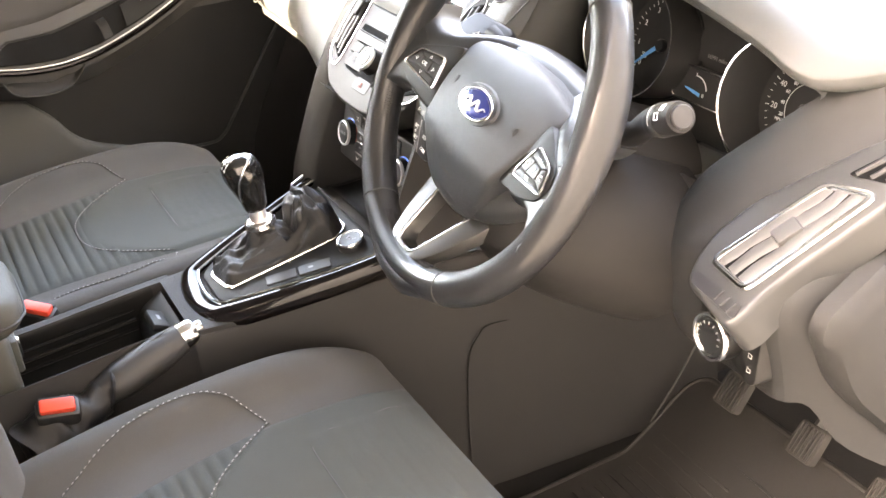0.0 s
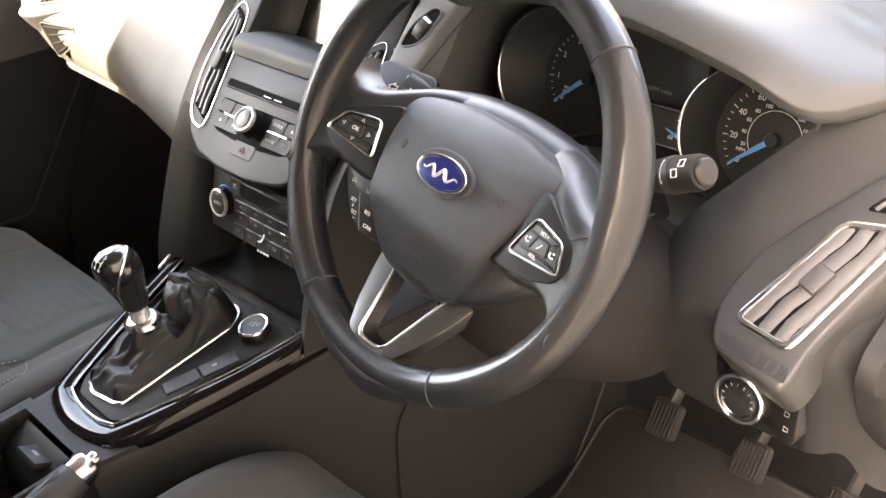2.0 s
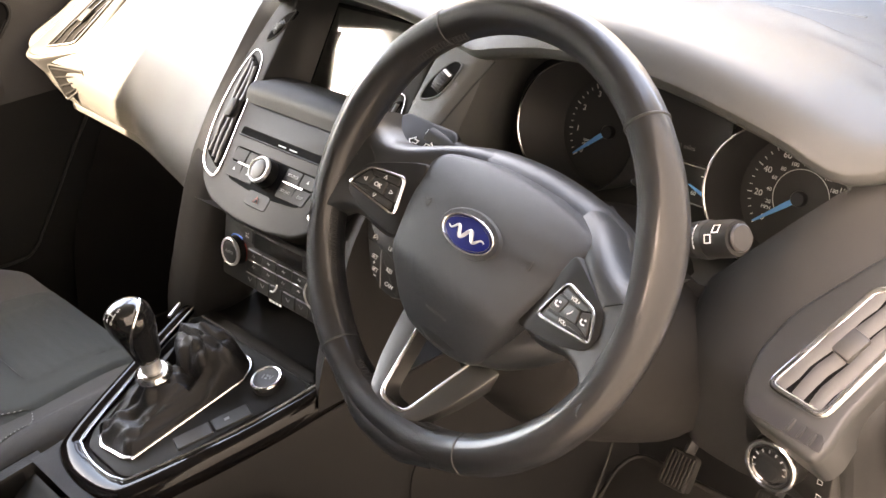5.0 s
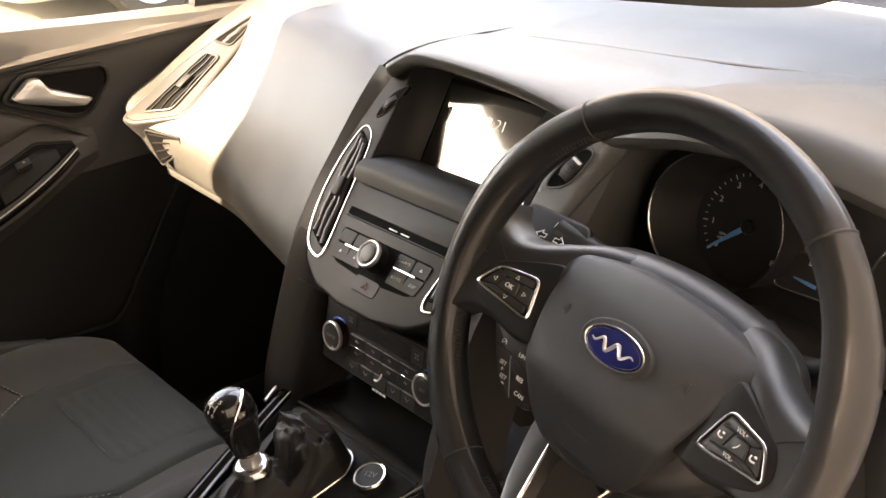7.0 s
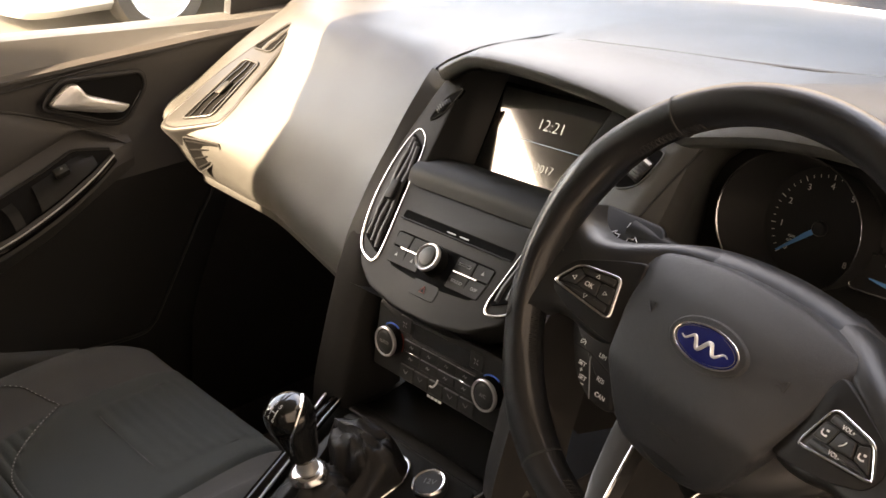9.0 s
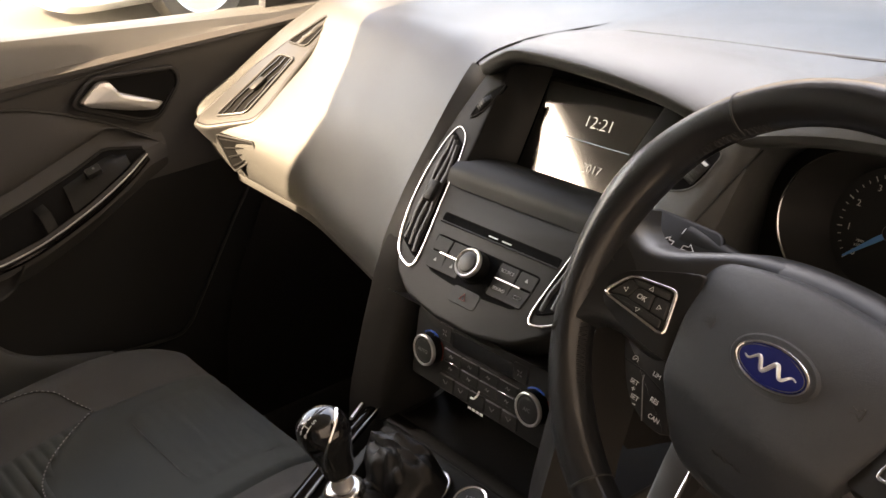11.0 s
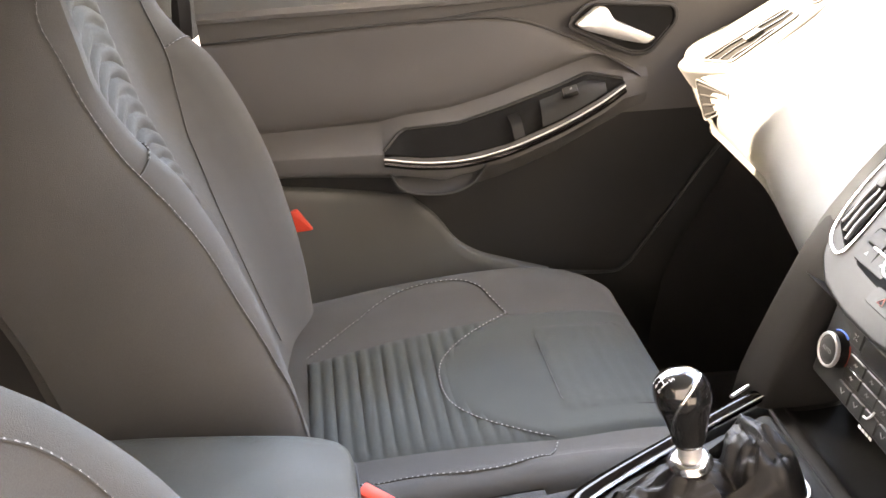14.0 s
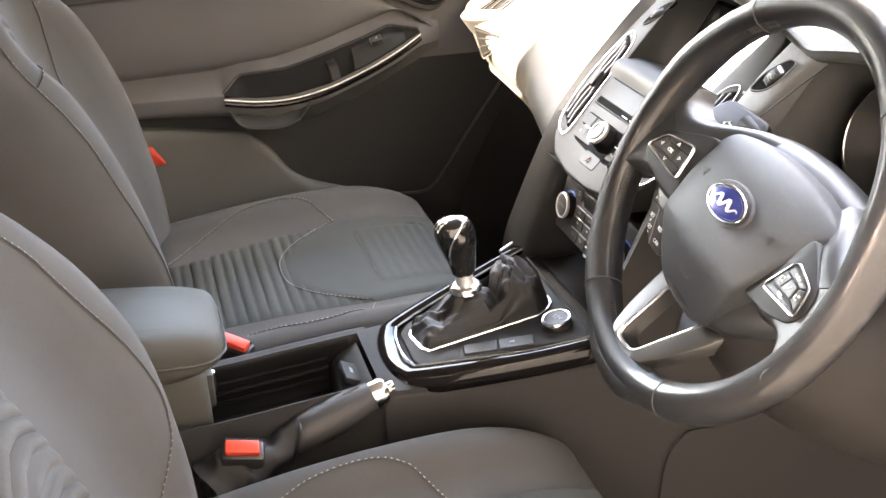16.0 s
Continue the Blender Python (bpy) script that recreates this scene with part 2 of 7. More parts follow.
def grid(rows, close_u=False, close_v=False, cap=False):
    """A mesh over rows of points."""
    bm = bmesh.new()
    vs = [[bm.verts.new(tuple(map(float, p))) for p in row] for row in rows]
    nr, nc = len(vs), len(vs[0])
    for i in range(nr if close_u else nr - 1):
        for j in range(nc if close_v else nc - 1):
            a, b = vs[i], vs[(i + 1) % nr]
            bm.faces.new((a[j], a[(j + 1) % nc], b[(j + 1) % nc], b[j]))
    if cap:
        bm.faces.new(vs[0])
        bm.faces.new(vs[-1])
    return bm


def surf(ctrl, nu=4, nv=4, close_v=False, close_u=False, cap=False):
    """A smooth sheet or body through a grid of control points."""
    rows = [spline(r, nv, close_v) for r in ctrl]
    cols = [spline([r[j] for r in rows], nu, close_u) for j in range(len(rows[0]))]
    return grid([[c[i] for c in cols] for i in range(len(cols[0]))], close_u, close_v, cap)


def thick(bm, d):
    """Gives a sheet thickness against its normals."""
    bmesh.ops.recalc_face_normals(bm, faces=bm.faces)
    bmesh.ops.solidify(bm, geom=bm.faces[:], thickness=d)
    return bm


def prism(pts, z0, z1, bevel=0.0, seg=2):
    """A plate with that outline (2D), with its front edge bevelled."""
    rings = [[(p[0], p[1], z0) for p in pts]]
    c = np.mean(np.array([p[:2] for p in pts], float), axis=0)
    if bevel:
        for s in range(seg + 1):
            a = s / seg * math.pi / 2
            ins, h = bevel * (1 - math.cos(a)), z1 - bevel + bevel * math.sin(a)
            rings.append([(*inset(pts, i, ins), h) for i in range(len(pts))])
    else:
        rings.append([(p[0], p[1], z1) for p in pts])
    return grid(rings, close_v=True, cap=True)


def inset(pts, i, d):
    k = len(pts)
    a, b, c = (np.array(pts[j % k][:2], float) for j in (i - 1, i, i + 1))
    area = sum(pts[j][0] * pts[(j + 1) % k][1] - pts[(j + 1) % k][0] * pts[j][1] for j in range(k))
    s = 1 if area > 0 else -1
    n = np.zeros(2)
    for e in (b - a, c - b):
        l = np.linalg.norm(e)
        if l > 1e-9:
            n += s * np.array((-e[1], e[0])) / l
    l = np.linalg.norm(n)
    return tuple(b + n / l * d) if l > 1e-9 else tuple(b)


def tube(path, r, n=8, closed=False, flat=1.0, up=None, cap=True):
    """A round or flattened bar along a path. r: one radius or one for each point."""
    p = [Vector(map(float, q)) for q in path]
    k = len(p)
    rows, side = [], None
    for i in range(k):
        d = (p[(i + 1) % k] - p[i - 1]) if closed else (p[min(i + 1, k - 1)] - p[max(i - 1, 0)])
        d.normalize()
        if up is not None:
            s = d.cross(Vector(up))
        else:
            s = side - d * side.dot(d) if side else d.orthogonal()
        side = s.normalized()
        w = side.cross(d)
        q = r[i] if isinstance(r, (list, tuple)) else r
        rows.append([p[i] + side * math.cos(2 * math.pi * j / n) * q + w * math.sin(2 * math.pi * j / n) * q * flat for j in range(n)])
    return grid(rows, closed, True, cap and not closed)


def box(sx, sy, sz, bevel=0.0, seg=2, at=(0, 0, 0)):
    bm = bmesh.new()
    bmesh.ops.create_cube(bm, size=1, matrix=Matrix.Translation(at) @ Matrix.Diagonal((sx, sy, sz, 1)))
    if bevel:
        bmesh.ops.bevel(bm, geom=bm.edges[:], offset=bevel, segments=seg, profile=0.5, affect="EDGES")
    return bm


def dome(pts, z0, z1, rise, steps=6):
    """A plate whose face swells towards its middle."""
    c = np.mean(np.array(pts), axis=0)
    rows = [[(p[0], p[1], z0) for p in pts]]
    for s in range(steps):
        k = 1 - (s / steps) ** 1.6 * 0.999 if s else 1.0
        h = z1 + rise * math.sqrt(max(0, 1 - k * k)) - (0.004 if s == 0 else 0)
        rows.append([(c[0] + (p[0] - c[0]) * k, c[1] + (p[1] - c[1]) * k, h) for p in pts])
    return grid(rows, close_v=True, cap=True)


def lathe(profile, n=32):
    """A turned body: (radius, height) points."""
    rows = [[(r * math.cos(2 * math.pi * j / n), r * math.sin(2 * math.pi * j / n), z) for j in range(n)] for r, z in profile]
    return grid(rows, close_v=True, cap=True)


def join(*bms):
    out = bms[0]
    for b in bms[1:]:
        me = bpy.data.meshes.new("tmp")
        b.to_mesh(me)
        b.free()
        out.from_mesh(me)
        bpy.data.meshes.remove(me)
    return out


def moved(bm, m):
    bmesh.ops.transform(bm, matrix=m, verts=bm.verts)
    return bm


def text(body, size, m, mat, parent, name="lettering", extrude=0.0002, label="", thin=0.0, bend=0.0, at=(0, 0)):
    """Letters as a thin mesh, centred on the pose m."""
    cu = bpy.data.curves.new("tmp", "FONT")
    cu.body, cu.size, cu.align_x, cu.align_y, cu.extrude = body, size, "CENTER", "CENTER", extrude
    cu.offset = -thin
    cu.resolution_u = 3
    ob = new("tmp", cu)
    me = bpy.data.meshes.new_from_object(ob.evaluated_get(bpy.context.evaluated_depsgraph_get()))
    bm = bmesh.new()
    bm.from_mesh(me)
    if bend:
        for v in bm.verts:
            v.co.x, v.co.y = v.co.x + at[0], v.co.y + at[1]
            v.co.z -= (v.co.x ** 2 + v.co.y ** 2) * bend
    bpy.data.objects.remove(ob)
    bpy.data.curves.remove(cu)
    bpy.data.meshes.remove(me)
    return part(name, bm, mat, parent, label, m=m)


def bar(w, h, m, mat, parent, name="print_mark", d=0.0004):
    return part(name, box(w, h, d), mat, parent, m=m)


def off(m, u=0.0, v=0.0, n=0.0, turn=0.0):
    return m @ pose(u, v, n, 0, 0, turn)

# ---- outside ----
ground = tagged(new("ground"), "sunlit grey tarmac round the car", "ground", kind="structure")
ORIGIN[ground.name] = Vector((0, 0, 0))
part("tarmac", grid([[(x, y, -0.32 + 0.004 * math.sin(x * 0.7 + y)) for x in (-400, -60, -20, -8, -3, 0, 3, 8, 20, 60, 400)] for y in (-400, -60, -20, -8, -3, 0, 3, 8, 20, 60, 400)]), TARMAC, ground)
backdrop = tagged(new("backdrop"), "pale rendered wall beyond the parking area", "wall", kind="structure")
ORIGIN[backdrop.name] = Vector((0, 0, 0))
part("wall_face", box(0.3, 40, 3.2, 0.02, 1, (-14, 2, 1.28)), WALL, backdrop)
part("coping", box(0.4, 40, 0.12, 0.02, 1, (-14, 2, 2.94)), WALL, backdrop)

# ---- body shell ----
shell = thing("car_body", (0, 0, -0.1), "car body with grey lined roof, pillars and bare floor pan", "car body")
part("floor_pan", box(1.5, 2.6, 0.04, 0.01, 1, (0, -0.35, -0.035)), CARPET, shell, "dark carpeted floor pan")
part("roof", thick(surf([[(x, y, 1.245 - 0.10 * (x / 0.56) ** 4 - 0.06 * ((y + 0.75) / 0.9) ** 2) for x in (-0.58, -0.5, -0.3, 0, 0.3, 0.5, 0.58)] for y in (-1.6, -1.2, -0.8, -0.4)] + [[(x, 0.06 + 0.24 * (1 - (x / 0.58) ** 2), 1.19 - 0.08 * (x / 0.56) ** 4) for x in (-0.58, -0.5, -0.3, 0, 0.3, 0.5, 0.58)]], 3, 3), 0.03), LINING, shell, "pale headlining")
part("firewall", box(1.5, 0.03, 0.80, 0.005, 1, (0, 0.82, 0.27)), CARPET, shell)
part("rear_bulkhead", box(1.4, 0.04, 1.24, 0.01, 1, (0, -1.55, 0.56)), CLOTH, shell, "cloth rear bench back")
for s, label in ((-1, ""), (1, "")):
    part("windscreen_pillar", tube(spline([(s * 0.74, 0.62, 0.72), (s * 0.68, 0.38, 0.93), (s * 0.61, 0.06, 1.145), (s * 0.59, -0.2, 1.18)], 5), 0.035, 10, flat=0.7), LINING, shell)
    part("roof_rail", tube(spline([(s * 0.61, 0.06, 1.145), (s * 0.61, -0.4, 1.175), (s * 0.605, -1.0, 1.175), (s * 0.59, -1.55, 1.11)], 5), 0.035, 10), LINING, shell)
part("door_pillar", surf([[(-0.79 + 0.13 * k, -0.63 + 0.10 * k, z0), (-0.735 + 0.13 * k, -0.63 + 0.10 * k, z0), (-0.725 + 0.13 * k, -0.68, z0), (-0.74 + 0.13 * k, -0.74, z0), (-0.80 + 0.13 * k, -0.74, z0)] for k, z0 in ((0, 0.0), (0, 0.4), (0.05, 0.7), (0.5, 0.95), (1.1, 1.19))], 3, 3, True, cap=True), SOFT, shell, "dark grey plastic pillar trim")
part("door_pillar", surf([[(0.79 - 0.13 * k, -0.64 + 0.03 * k, z0), (0.735 - 0.13 * k, -0.64 + 0.03 * k, z0), (0.725 - 0.13 * k, -0.74, z0), (0.74 - 0.13 * k, -0.82, z0), (0.80 - 0.13 * k, -0.82, z0)] for k, z0 in ((0, 0.0), (0, 0.4), (0.05, 0.7), (0.5, 0.95), (1.1, 1.19))], 3, 3, True, cap=True), SOFT, shell, "dark grey plastic pillar trim")
part("sill", box(0.10, 1.6, 0.10, 0.03, 2, (-0.73, -0.1, 0.01)), HARD, shell)
part("sill", box(0.10, 1.6, 0.10, 0.03, 2, (0.78, -0.1, -0.03)), HARD, shell)
part("rear_quarter", surf([[(-0.76, -0.72, 0.0), (-0.76, -1.2, 0.0), (-0.74, -1.58, 0.0)], [(-0.76, -0.72, 0.6), (-0.76, -1.2, 0.62), (-0.74, -1.58, 0.65)], [(-0.70, -0.72, 0.92), (-0.70, -1.2, 0.92), (-0.68, -1.58, 0.92)], [(-0.60, -0.72, 1.2), (-0.60, -1.2, 1.2), (-0.58, -1.58, 1.14)]], 3, 3), HARD, shell)
part("rear_quarter", box(0.06, 0.78, 0.82, 0.02, 2, (0.76, -1.19, 0.40)), HARD, shell)

# darker material than the headlining, standing in for backlit shade
part("door_frame_lining", tube(spline([(0.600, -0.62, 1.146), (0.606, -0.50, 1.118), (0.610, -0.408, 1.095), (0.610, -0.30, 1.071), (0.610, -0.22, 1.052), (0.608, -0.165, 1.044), (0.604, -0.135, 1.062), (0.600, -0.120, 1.10)], 6), 0.035, 14), SOFT, shell, "lining above the driver door, coloured dark for its backlit shade")
windscreen = thing("windscreen", (0, 0.6, 0.8), "clear curved glass windscreen above the dashboard", "windscreen")
wsb = surf([[(-0.70, 0.60, 0.735), (-0.4, 0.84, 0.72), (0, 0.92, 0.71), (0.4, 0.84, 0.72), (0.70, 0.60, 0.735)], [(-0.64, 0.32, 0.95), (-0.35, 0.55, 0.955), (0, 0.63, 0.955), (0.35, 0.55, 0.955), (0.64, 0.32, 0.95)], [(-0.57, 0.06, 1.14), (-0.3, 0.235, 1.17), (0, 0.30, 1.18), (0.3, 0.235, 1.17), (0.57, 0.06, 1.14)]], 4, 4)
ws = part("glass", wsb, GLASS, windscreen)
ws.visible_shadow = False
bonnet = thing("bonnet", (0, 1.3, 0.6), "bonnet coloured pale to look sunlit beyond the windscreen", "bonnet")
part("panel", thick(surf([[(x, y, 0.66 - 0.08 * (x / 0.8) ** 4 - 0.12 * ((y - 0.85) / 1.0) ** 2) for x in (-0.82, -0.6, -0.3, 0, 0.3, 0.6, 0.82)] for y in (0.86, 1.1, 1.4, 1.7, 1.9)], 3, 3), 0.02), BONNETPAINT, bonnet)

# ---- dashboard ----
dash = thing("dashboard", (0, 0.4, 0.45), "dark grey soft-grained plastic dashboard with a hooded dial binnacle", "dashboard")
LIP = [(-0.73, 0.36, 0.722), (-0.69, 0.335, 0.733), (-0.645, 0.318, 0.738), (-0.58, 0.285, 0.744), (-0.45, 0.262, 0.75), (-0.33, 0.252, 0.756), (-0.23, 0.236, 0.763), (-0.190, 0.227, 0.7605), (-0.165, 0.217, 0.7575), (-0.135, 0.205, 0.7650), (-0.10, 0.196, 0.782), (-0.06, 0.192, 0.795), (0.03, 0.192, 0.794), (0.11, 0.195, 0.784), (0.165, 0.20, 0.768), (0.20, 0.195, 0.762), (0.24, 0.19, 0.772), (0.30, 0.186, 0.785), (0.37, 0.183, 0.790), (0.45, 0.187, 0.779), (0.53, 0.195, 0.756), (0.592, 0.208, 0.731), (0.64, 0.278, 0.736), (0.675, 0.300, 0.738), (0.705, 0.33, 0.730)]


def dash_top(x, yl, zl, f):
    """A point of the top pad, f from the rear lip (0) to the windscreen's foot (1)."""
    yb = 0.93 - 0.5 * max(0, abs(x) - 0.1) ** 2
    y = yl + (yb - yl) * f
    base = 0.752 - 0.05 * f * f
    hump = (zl - 0.752) * (1 - f) ** 3
    crown = 0.006 * math.sin(min(1, f * 4) * math.pi)
    side = max(0.0, 1 - ((x - 0.39) / 0.225) ** 2)
    g = max(0.0, min(1.0, (0.14 + 0.26 * side - f) / 0.06))
    cowl = 0.017 * side ** 0.5 * g * g * (3 - 2 * g)
    return (x, y, base + hump + crown + cowl)

def at_lip(x, k):
    return float(np.interp(x, [q[0] for q in LIP], [q[k] for q in LIP]))


def lip_point(x):
    return (x, at_lip(x, 1), at_lip(x, 2))


def lip_fade(x):
    f = max(0.0, min(1.0, (x + 0.20) / 0.07))
    return 0.15 + 0.85 * f * f * (3 - 2 * f)


HOOD = [lip_point(-0.207)] + [q for q in LIP if q[0] > -0.195]


def tuck(x, y, z, f=0.0):
    """Sinks the hood's end into the passenger pad."""
    k = (1 - (lip_fade(x) - 0.15) / 0.85) * max(0.0, 1 - f / 0.2)
    return (x, y + 0.016 * k, z - 0.007 * k)


top = [[tuck(*dash_top(*p, f), f) for p in HOOD] for f in (1.0, 0.75, 0.55, 0.45, 0.41, 0.38, 0.35, 0.32, 0.28, 0.24, 0.20, 0.15, 0.10, 0.03)]
for dy, dz in ((-0.003, -0.004), (-0.005, -0.010), (-0.001, -0.018), (0.010, -0.021), (0.05, -0.021)):
    top.append([tuck(x, y + dy * lip_fade(x), z + dz * lip_fade(x)) for x, y, z in HOOD])
part("top_pad", surf(top, 4, 4), TOP, dash)
part("hood_backing", surf([[(x, y + 0.045, z - 0.015), (x, y + 0.088, z - 0.03), (x, y + 0.092, 0.58)] for x, y, z in LIP if -0.5 < x < 0.21], 3, 3), DARK, dash)
part("pad_seam", tube([dash_top(x, *[np.interp(x, [q[0] for q in LIP], [q[k] for q in LIP]) for k in (1, 2)], f) for x, f in ((-0.15, 0.09), (-0.13, 0.15), (-0.10, 0.20), (-0.06, 0.23), (0.02, 0.28), (0.10, 0.32), (0.2, 0.40), (0.32, 0.46), (0.45, 0.50))], 0.0042, 8, flat=0.35, up=(0, 0, 1)), TOP, dash)

PASS = [
    (-0.728, [(0.352, 0.715), (0.32, 0.690), (0.24, 0.650), (0.185, 0.615), (0.185, 0.575), (0.205, 0.53), (0.26, 0.505)]),
    (-0.712, [(0.342, 0.724), (0.29, 0.698), (0.20, 0.655), (0.138, 0.624), (0.138, 0.590), (0.165, 0.535), (0.25, 0.502)]),
    (-0.69, [(0.330, 0.730), (0.27, 0.698), (0.182, 0.650), (0.116, 0.622), (0.117, 0.590), (0.148, 0.530), (0.245, 0.498)]),
    (-0.645, [(0.314, 0.733), (0.26, 0.694), (0.174, 0.644), (0.114, 0.612), (0.116, 0.572), (0.146, 0.515), (0.24, 0.494)]),
    (-0.58, [(0.280, 0.738), (0.240, 0.688), (0.170, 0.644), (0.120, 0.606), (0.119, 0.558), (0.152, 0.507), (0.24, 0.492)]),
    (-0.45, [(0.257, 0.742), (0.228, 0.698), (0.178, 0.650), (0.145, 0.602), (0.130, 0.550), (0.146, 0.505), (0.24, 0.49)]),
    (-0.33, [(0.247, 0.748), (0.214, 0.710), (0.165, 0.660), (0.126, 0.602), (0.100, 0.548), (0.122, 0.503), (0.24, 0.488)]),
    (-0.23, [(0.231, 0.755), (0.198, 0.722), (0.152, 0.674), (0.108, 0.612), (0.076, 0.553), (0.100, 0.500), (0.24, 0.48)]),
    (-0.166, [(0.214, 0.7535), (0.190, 0.732), (0.146, 0.686), (0.092, 0.624), (0.056, 0.560), (0.084, 0.500), (0.24, 0.48)]),
    (-0.150, [(0.214, 0.7485), (0.190, 0.715), (0.146, 0.671), (0.092, 0.614), (0.062, 0.555), (0.088, 0.498), (0.24, 0.48)]),
    (-0.125, [(0.222, 0.742), (0.196, 0.705), (0.152, 0.661), (0.10, 0.604), (0.075, 0.55), (0.10, 0.496), (0.24, 0.48)]),
]


def pass_row(x):
    return [tuple(float(np.interp(x, [q[0] for q in PASS], [q[1][k][c] for q in PASS])) for c in (0, 1)) for k in range(7)]


skin = []
for x in (-0.728, -0.712, -0.69, -0.645, -0.58, -0.52, -0.45, -0.39, -0.33, -0.28, -0.235, -0.197, -0.182, -0.172, -0.166):
    yl, zl = at_lip(x, 1), at_lip(x, 2)
    skin.append([dash_top(x, yl, zl, f) for f in (1.0, 0.75, 0.5, 0.32, 0.18, 0.10)] + [(x, yl + 0.012, zl - 0.002)] + [(x, y, z) for y, z in pass_row(x)[1:]])
part("passenger_pad", surf(skin, 4, 5), TOP, dash)
part("pad_return", surf([[(x, y, z) for y, z in pass_row(x)] for x in (-0.1665, -0.158, -0.150, -0.138, -0.125)], 4, 5), TOP, dash)
part("pad_joint", surf([[(x, y + 0.003, z - 0.003) for y, z in pass_row(x)] for x in (-0.225, -0.21, -0.19, -0.17)], 2, 4), DARK, dash)
part("glovebox_lip", surf([[(x, row[5][0] + dy, row[5][1] + dz) for dy, dz in ((-0.004, 0.012), (-0.008, 0.004), (-0.004, -0.010), (0.03, -0.016))] for x, row in PASS[3:-3]], 5, 4), TOP, dash)

RIGHT = [
    (0.478, [(0.22, 0.585), (0.22, 0.58), (0.22, 0.57), (0.22, 0.56), (0.22, 0.54), (0.22, 0.50), (0.22, 0.44)]),
    (0.50, [(0.175, 0.612), (0.160, 0.602), (0.146, 0.588), (0.132, 0.568), (0.126, 0.545), (0.13, 0.50), (0.15, 0.45)]),
    (0.555, [(0.205, 0.672), (0.178, 0.645), (0.150, 0.614), (0.124, 0.585), (0.111, 0.558), (0.120, 0.50), (0.134, 0.452)]),
    (0.600, [(0.240, 0.716), (0.212, 0.676), (0.160, 0.622), (0.118, 0.588), (0.103, 0.560), (0.117, 0.505), (0.130, 0.457)]),
    (0.635, [(0.275, 0.732), (0.235, 0.682), (0.165, 0.622), (0.114, 0.590), (0.099, 0.560), (0.114, 0.505), (0.124, 0.462)]),
    (0.657, [(0.288, 0.734), (0.244, 0.684), (0.170, 0.624), (0.116, 0.592), (0.099, 0.561), (0.113, 0.507), (0.122, 0.464)]),
    (0.668, [(0.294, 0.734), (0.250, 0.684), (0.176, 0.625), (0.122, 0.593), (0.106, 0.561), (0.118, 0.507), (0.127, 0.464)]),
]
part("driver_end_pad", surf([[(x, y, z) for y, z in row] for x, row in RIGHT], 5, 5), ENDPAD, dash)
END = RIGHT[-1][1]
capr = [[(0.668, y, z) for y, z in END], [(0.682, y + 0.016, z - 0.004) for y, z in END], [(0.697, 0.165 + (y - 0.1) * 0.75, z - 0.012 - 0.05 * (k / 6) ** 2) for k, (y, z) in enumerate(END)], [(0.703, 0.30 + (y - 0.1) * 0.4, z - 0.03 - 0.11 * (k / 6) ** 2) for k, (y, z) in enumerate(END)], [(0.70, 0.60, z - 0.05 - 0.15 * (k / 6) ** 2) for k, (y, z) in enumerate(END)]]
part("end_cap", surf(capr, 4, 4), ENDPAD, dash, "grey plastic end of the dashboard")
part("end_cover", dome(rounded([(0.125, 0.575), (0.118, 0.555), (0.150, 0.485), (0.24, 0.39), (0.40, 0.33), (0.52, 0.40), (0.50, 0.60), (0.20, 0.615)], 0.03, 5), -0.01, 0.010, 0.016, 6), ENDPAD, dash, "raised oval end cover", m=plane_at((0.699, 0, 0), (0, 1, 0), (0, 0, 1)))

# binnacle: from the hood's opening to the dial plate
RIM = [(0.172, 0.135, 0.655), (0.178, 0.165, 0.70), (0.205, 0.197, 0.750), (0.25, 0.194, 0.768), (0.31, 0.19, 0.778), (0.37, 0.188, 0.782), (0.45, 0.192, 0.767), (0.53, 0.20, 0.741), (0.582, 0.213, 0.712), (0.584, 0.226, 0.695), (0.570, 0.212, 0.662), (0.545, 0.185, 0.63), (0.50, 0.175, 0.598), (0.42, 0.165, 0.580), (0.33, 0.16, 0.578), (0.24, 0.145, 0.60)]
BACK = [(0.185, 0.262, 0.60), (0.180, 0.275, 0.64), (0.188, 0.287, 0.69), (0.225, 0.297, 0.722), (0.30, 0.30, 0.732), (0.39, 0.302, 0.735), (0.46, 0.30, 0.730), (0.53, 0.295, 0.715), (0.575, 0.29, 0.70), (0.588, 0.285, 0.68), (0.585, 0.275, 0.65), (0.57, 0.268, 0.62), (0.54, 0.26, 0.59), (0.44, 0.257, 0.582), (0.33, 0.256, 0.582), (0.22, 0.257, 0.585)]
MID = [tuple(np.array(a) * 0.55 + np.array(b) * 0.45 + np.array((0.026, -0.02, 0.0)) * min(1, max(0, (0.25 - b[0]) / 0.06))) for a, b in zip(BACK, RIM)]
part("binnacle", surf([BACK, MID, RIM, [(x, y - 0.002, z + 0.004) for x, y, z in RIM]], 3, 3, True), SOFT, dash, "grey binnacle round the dials")

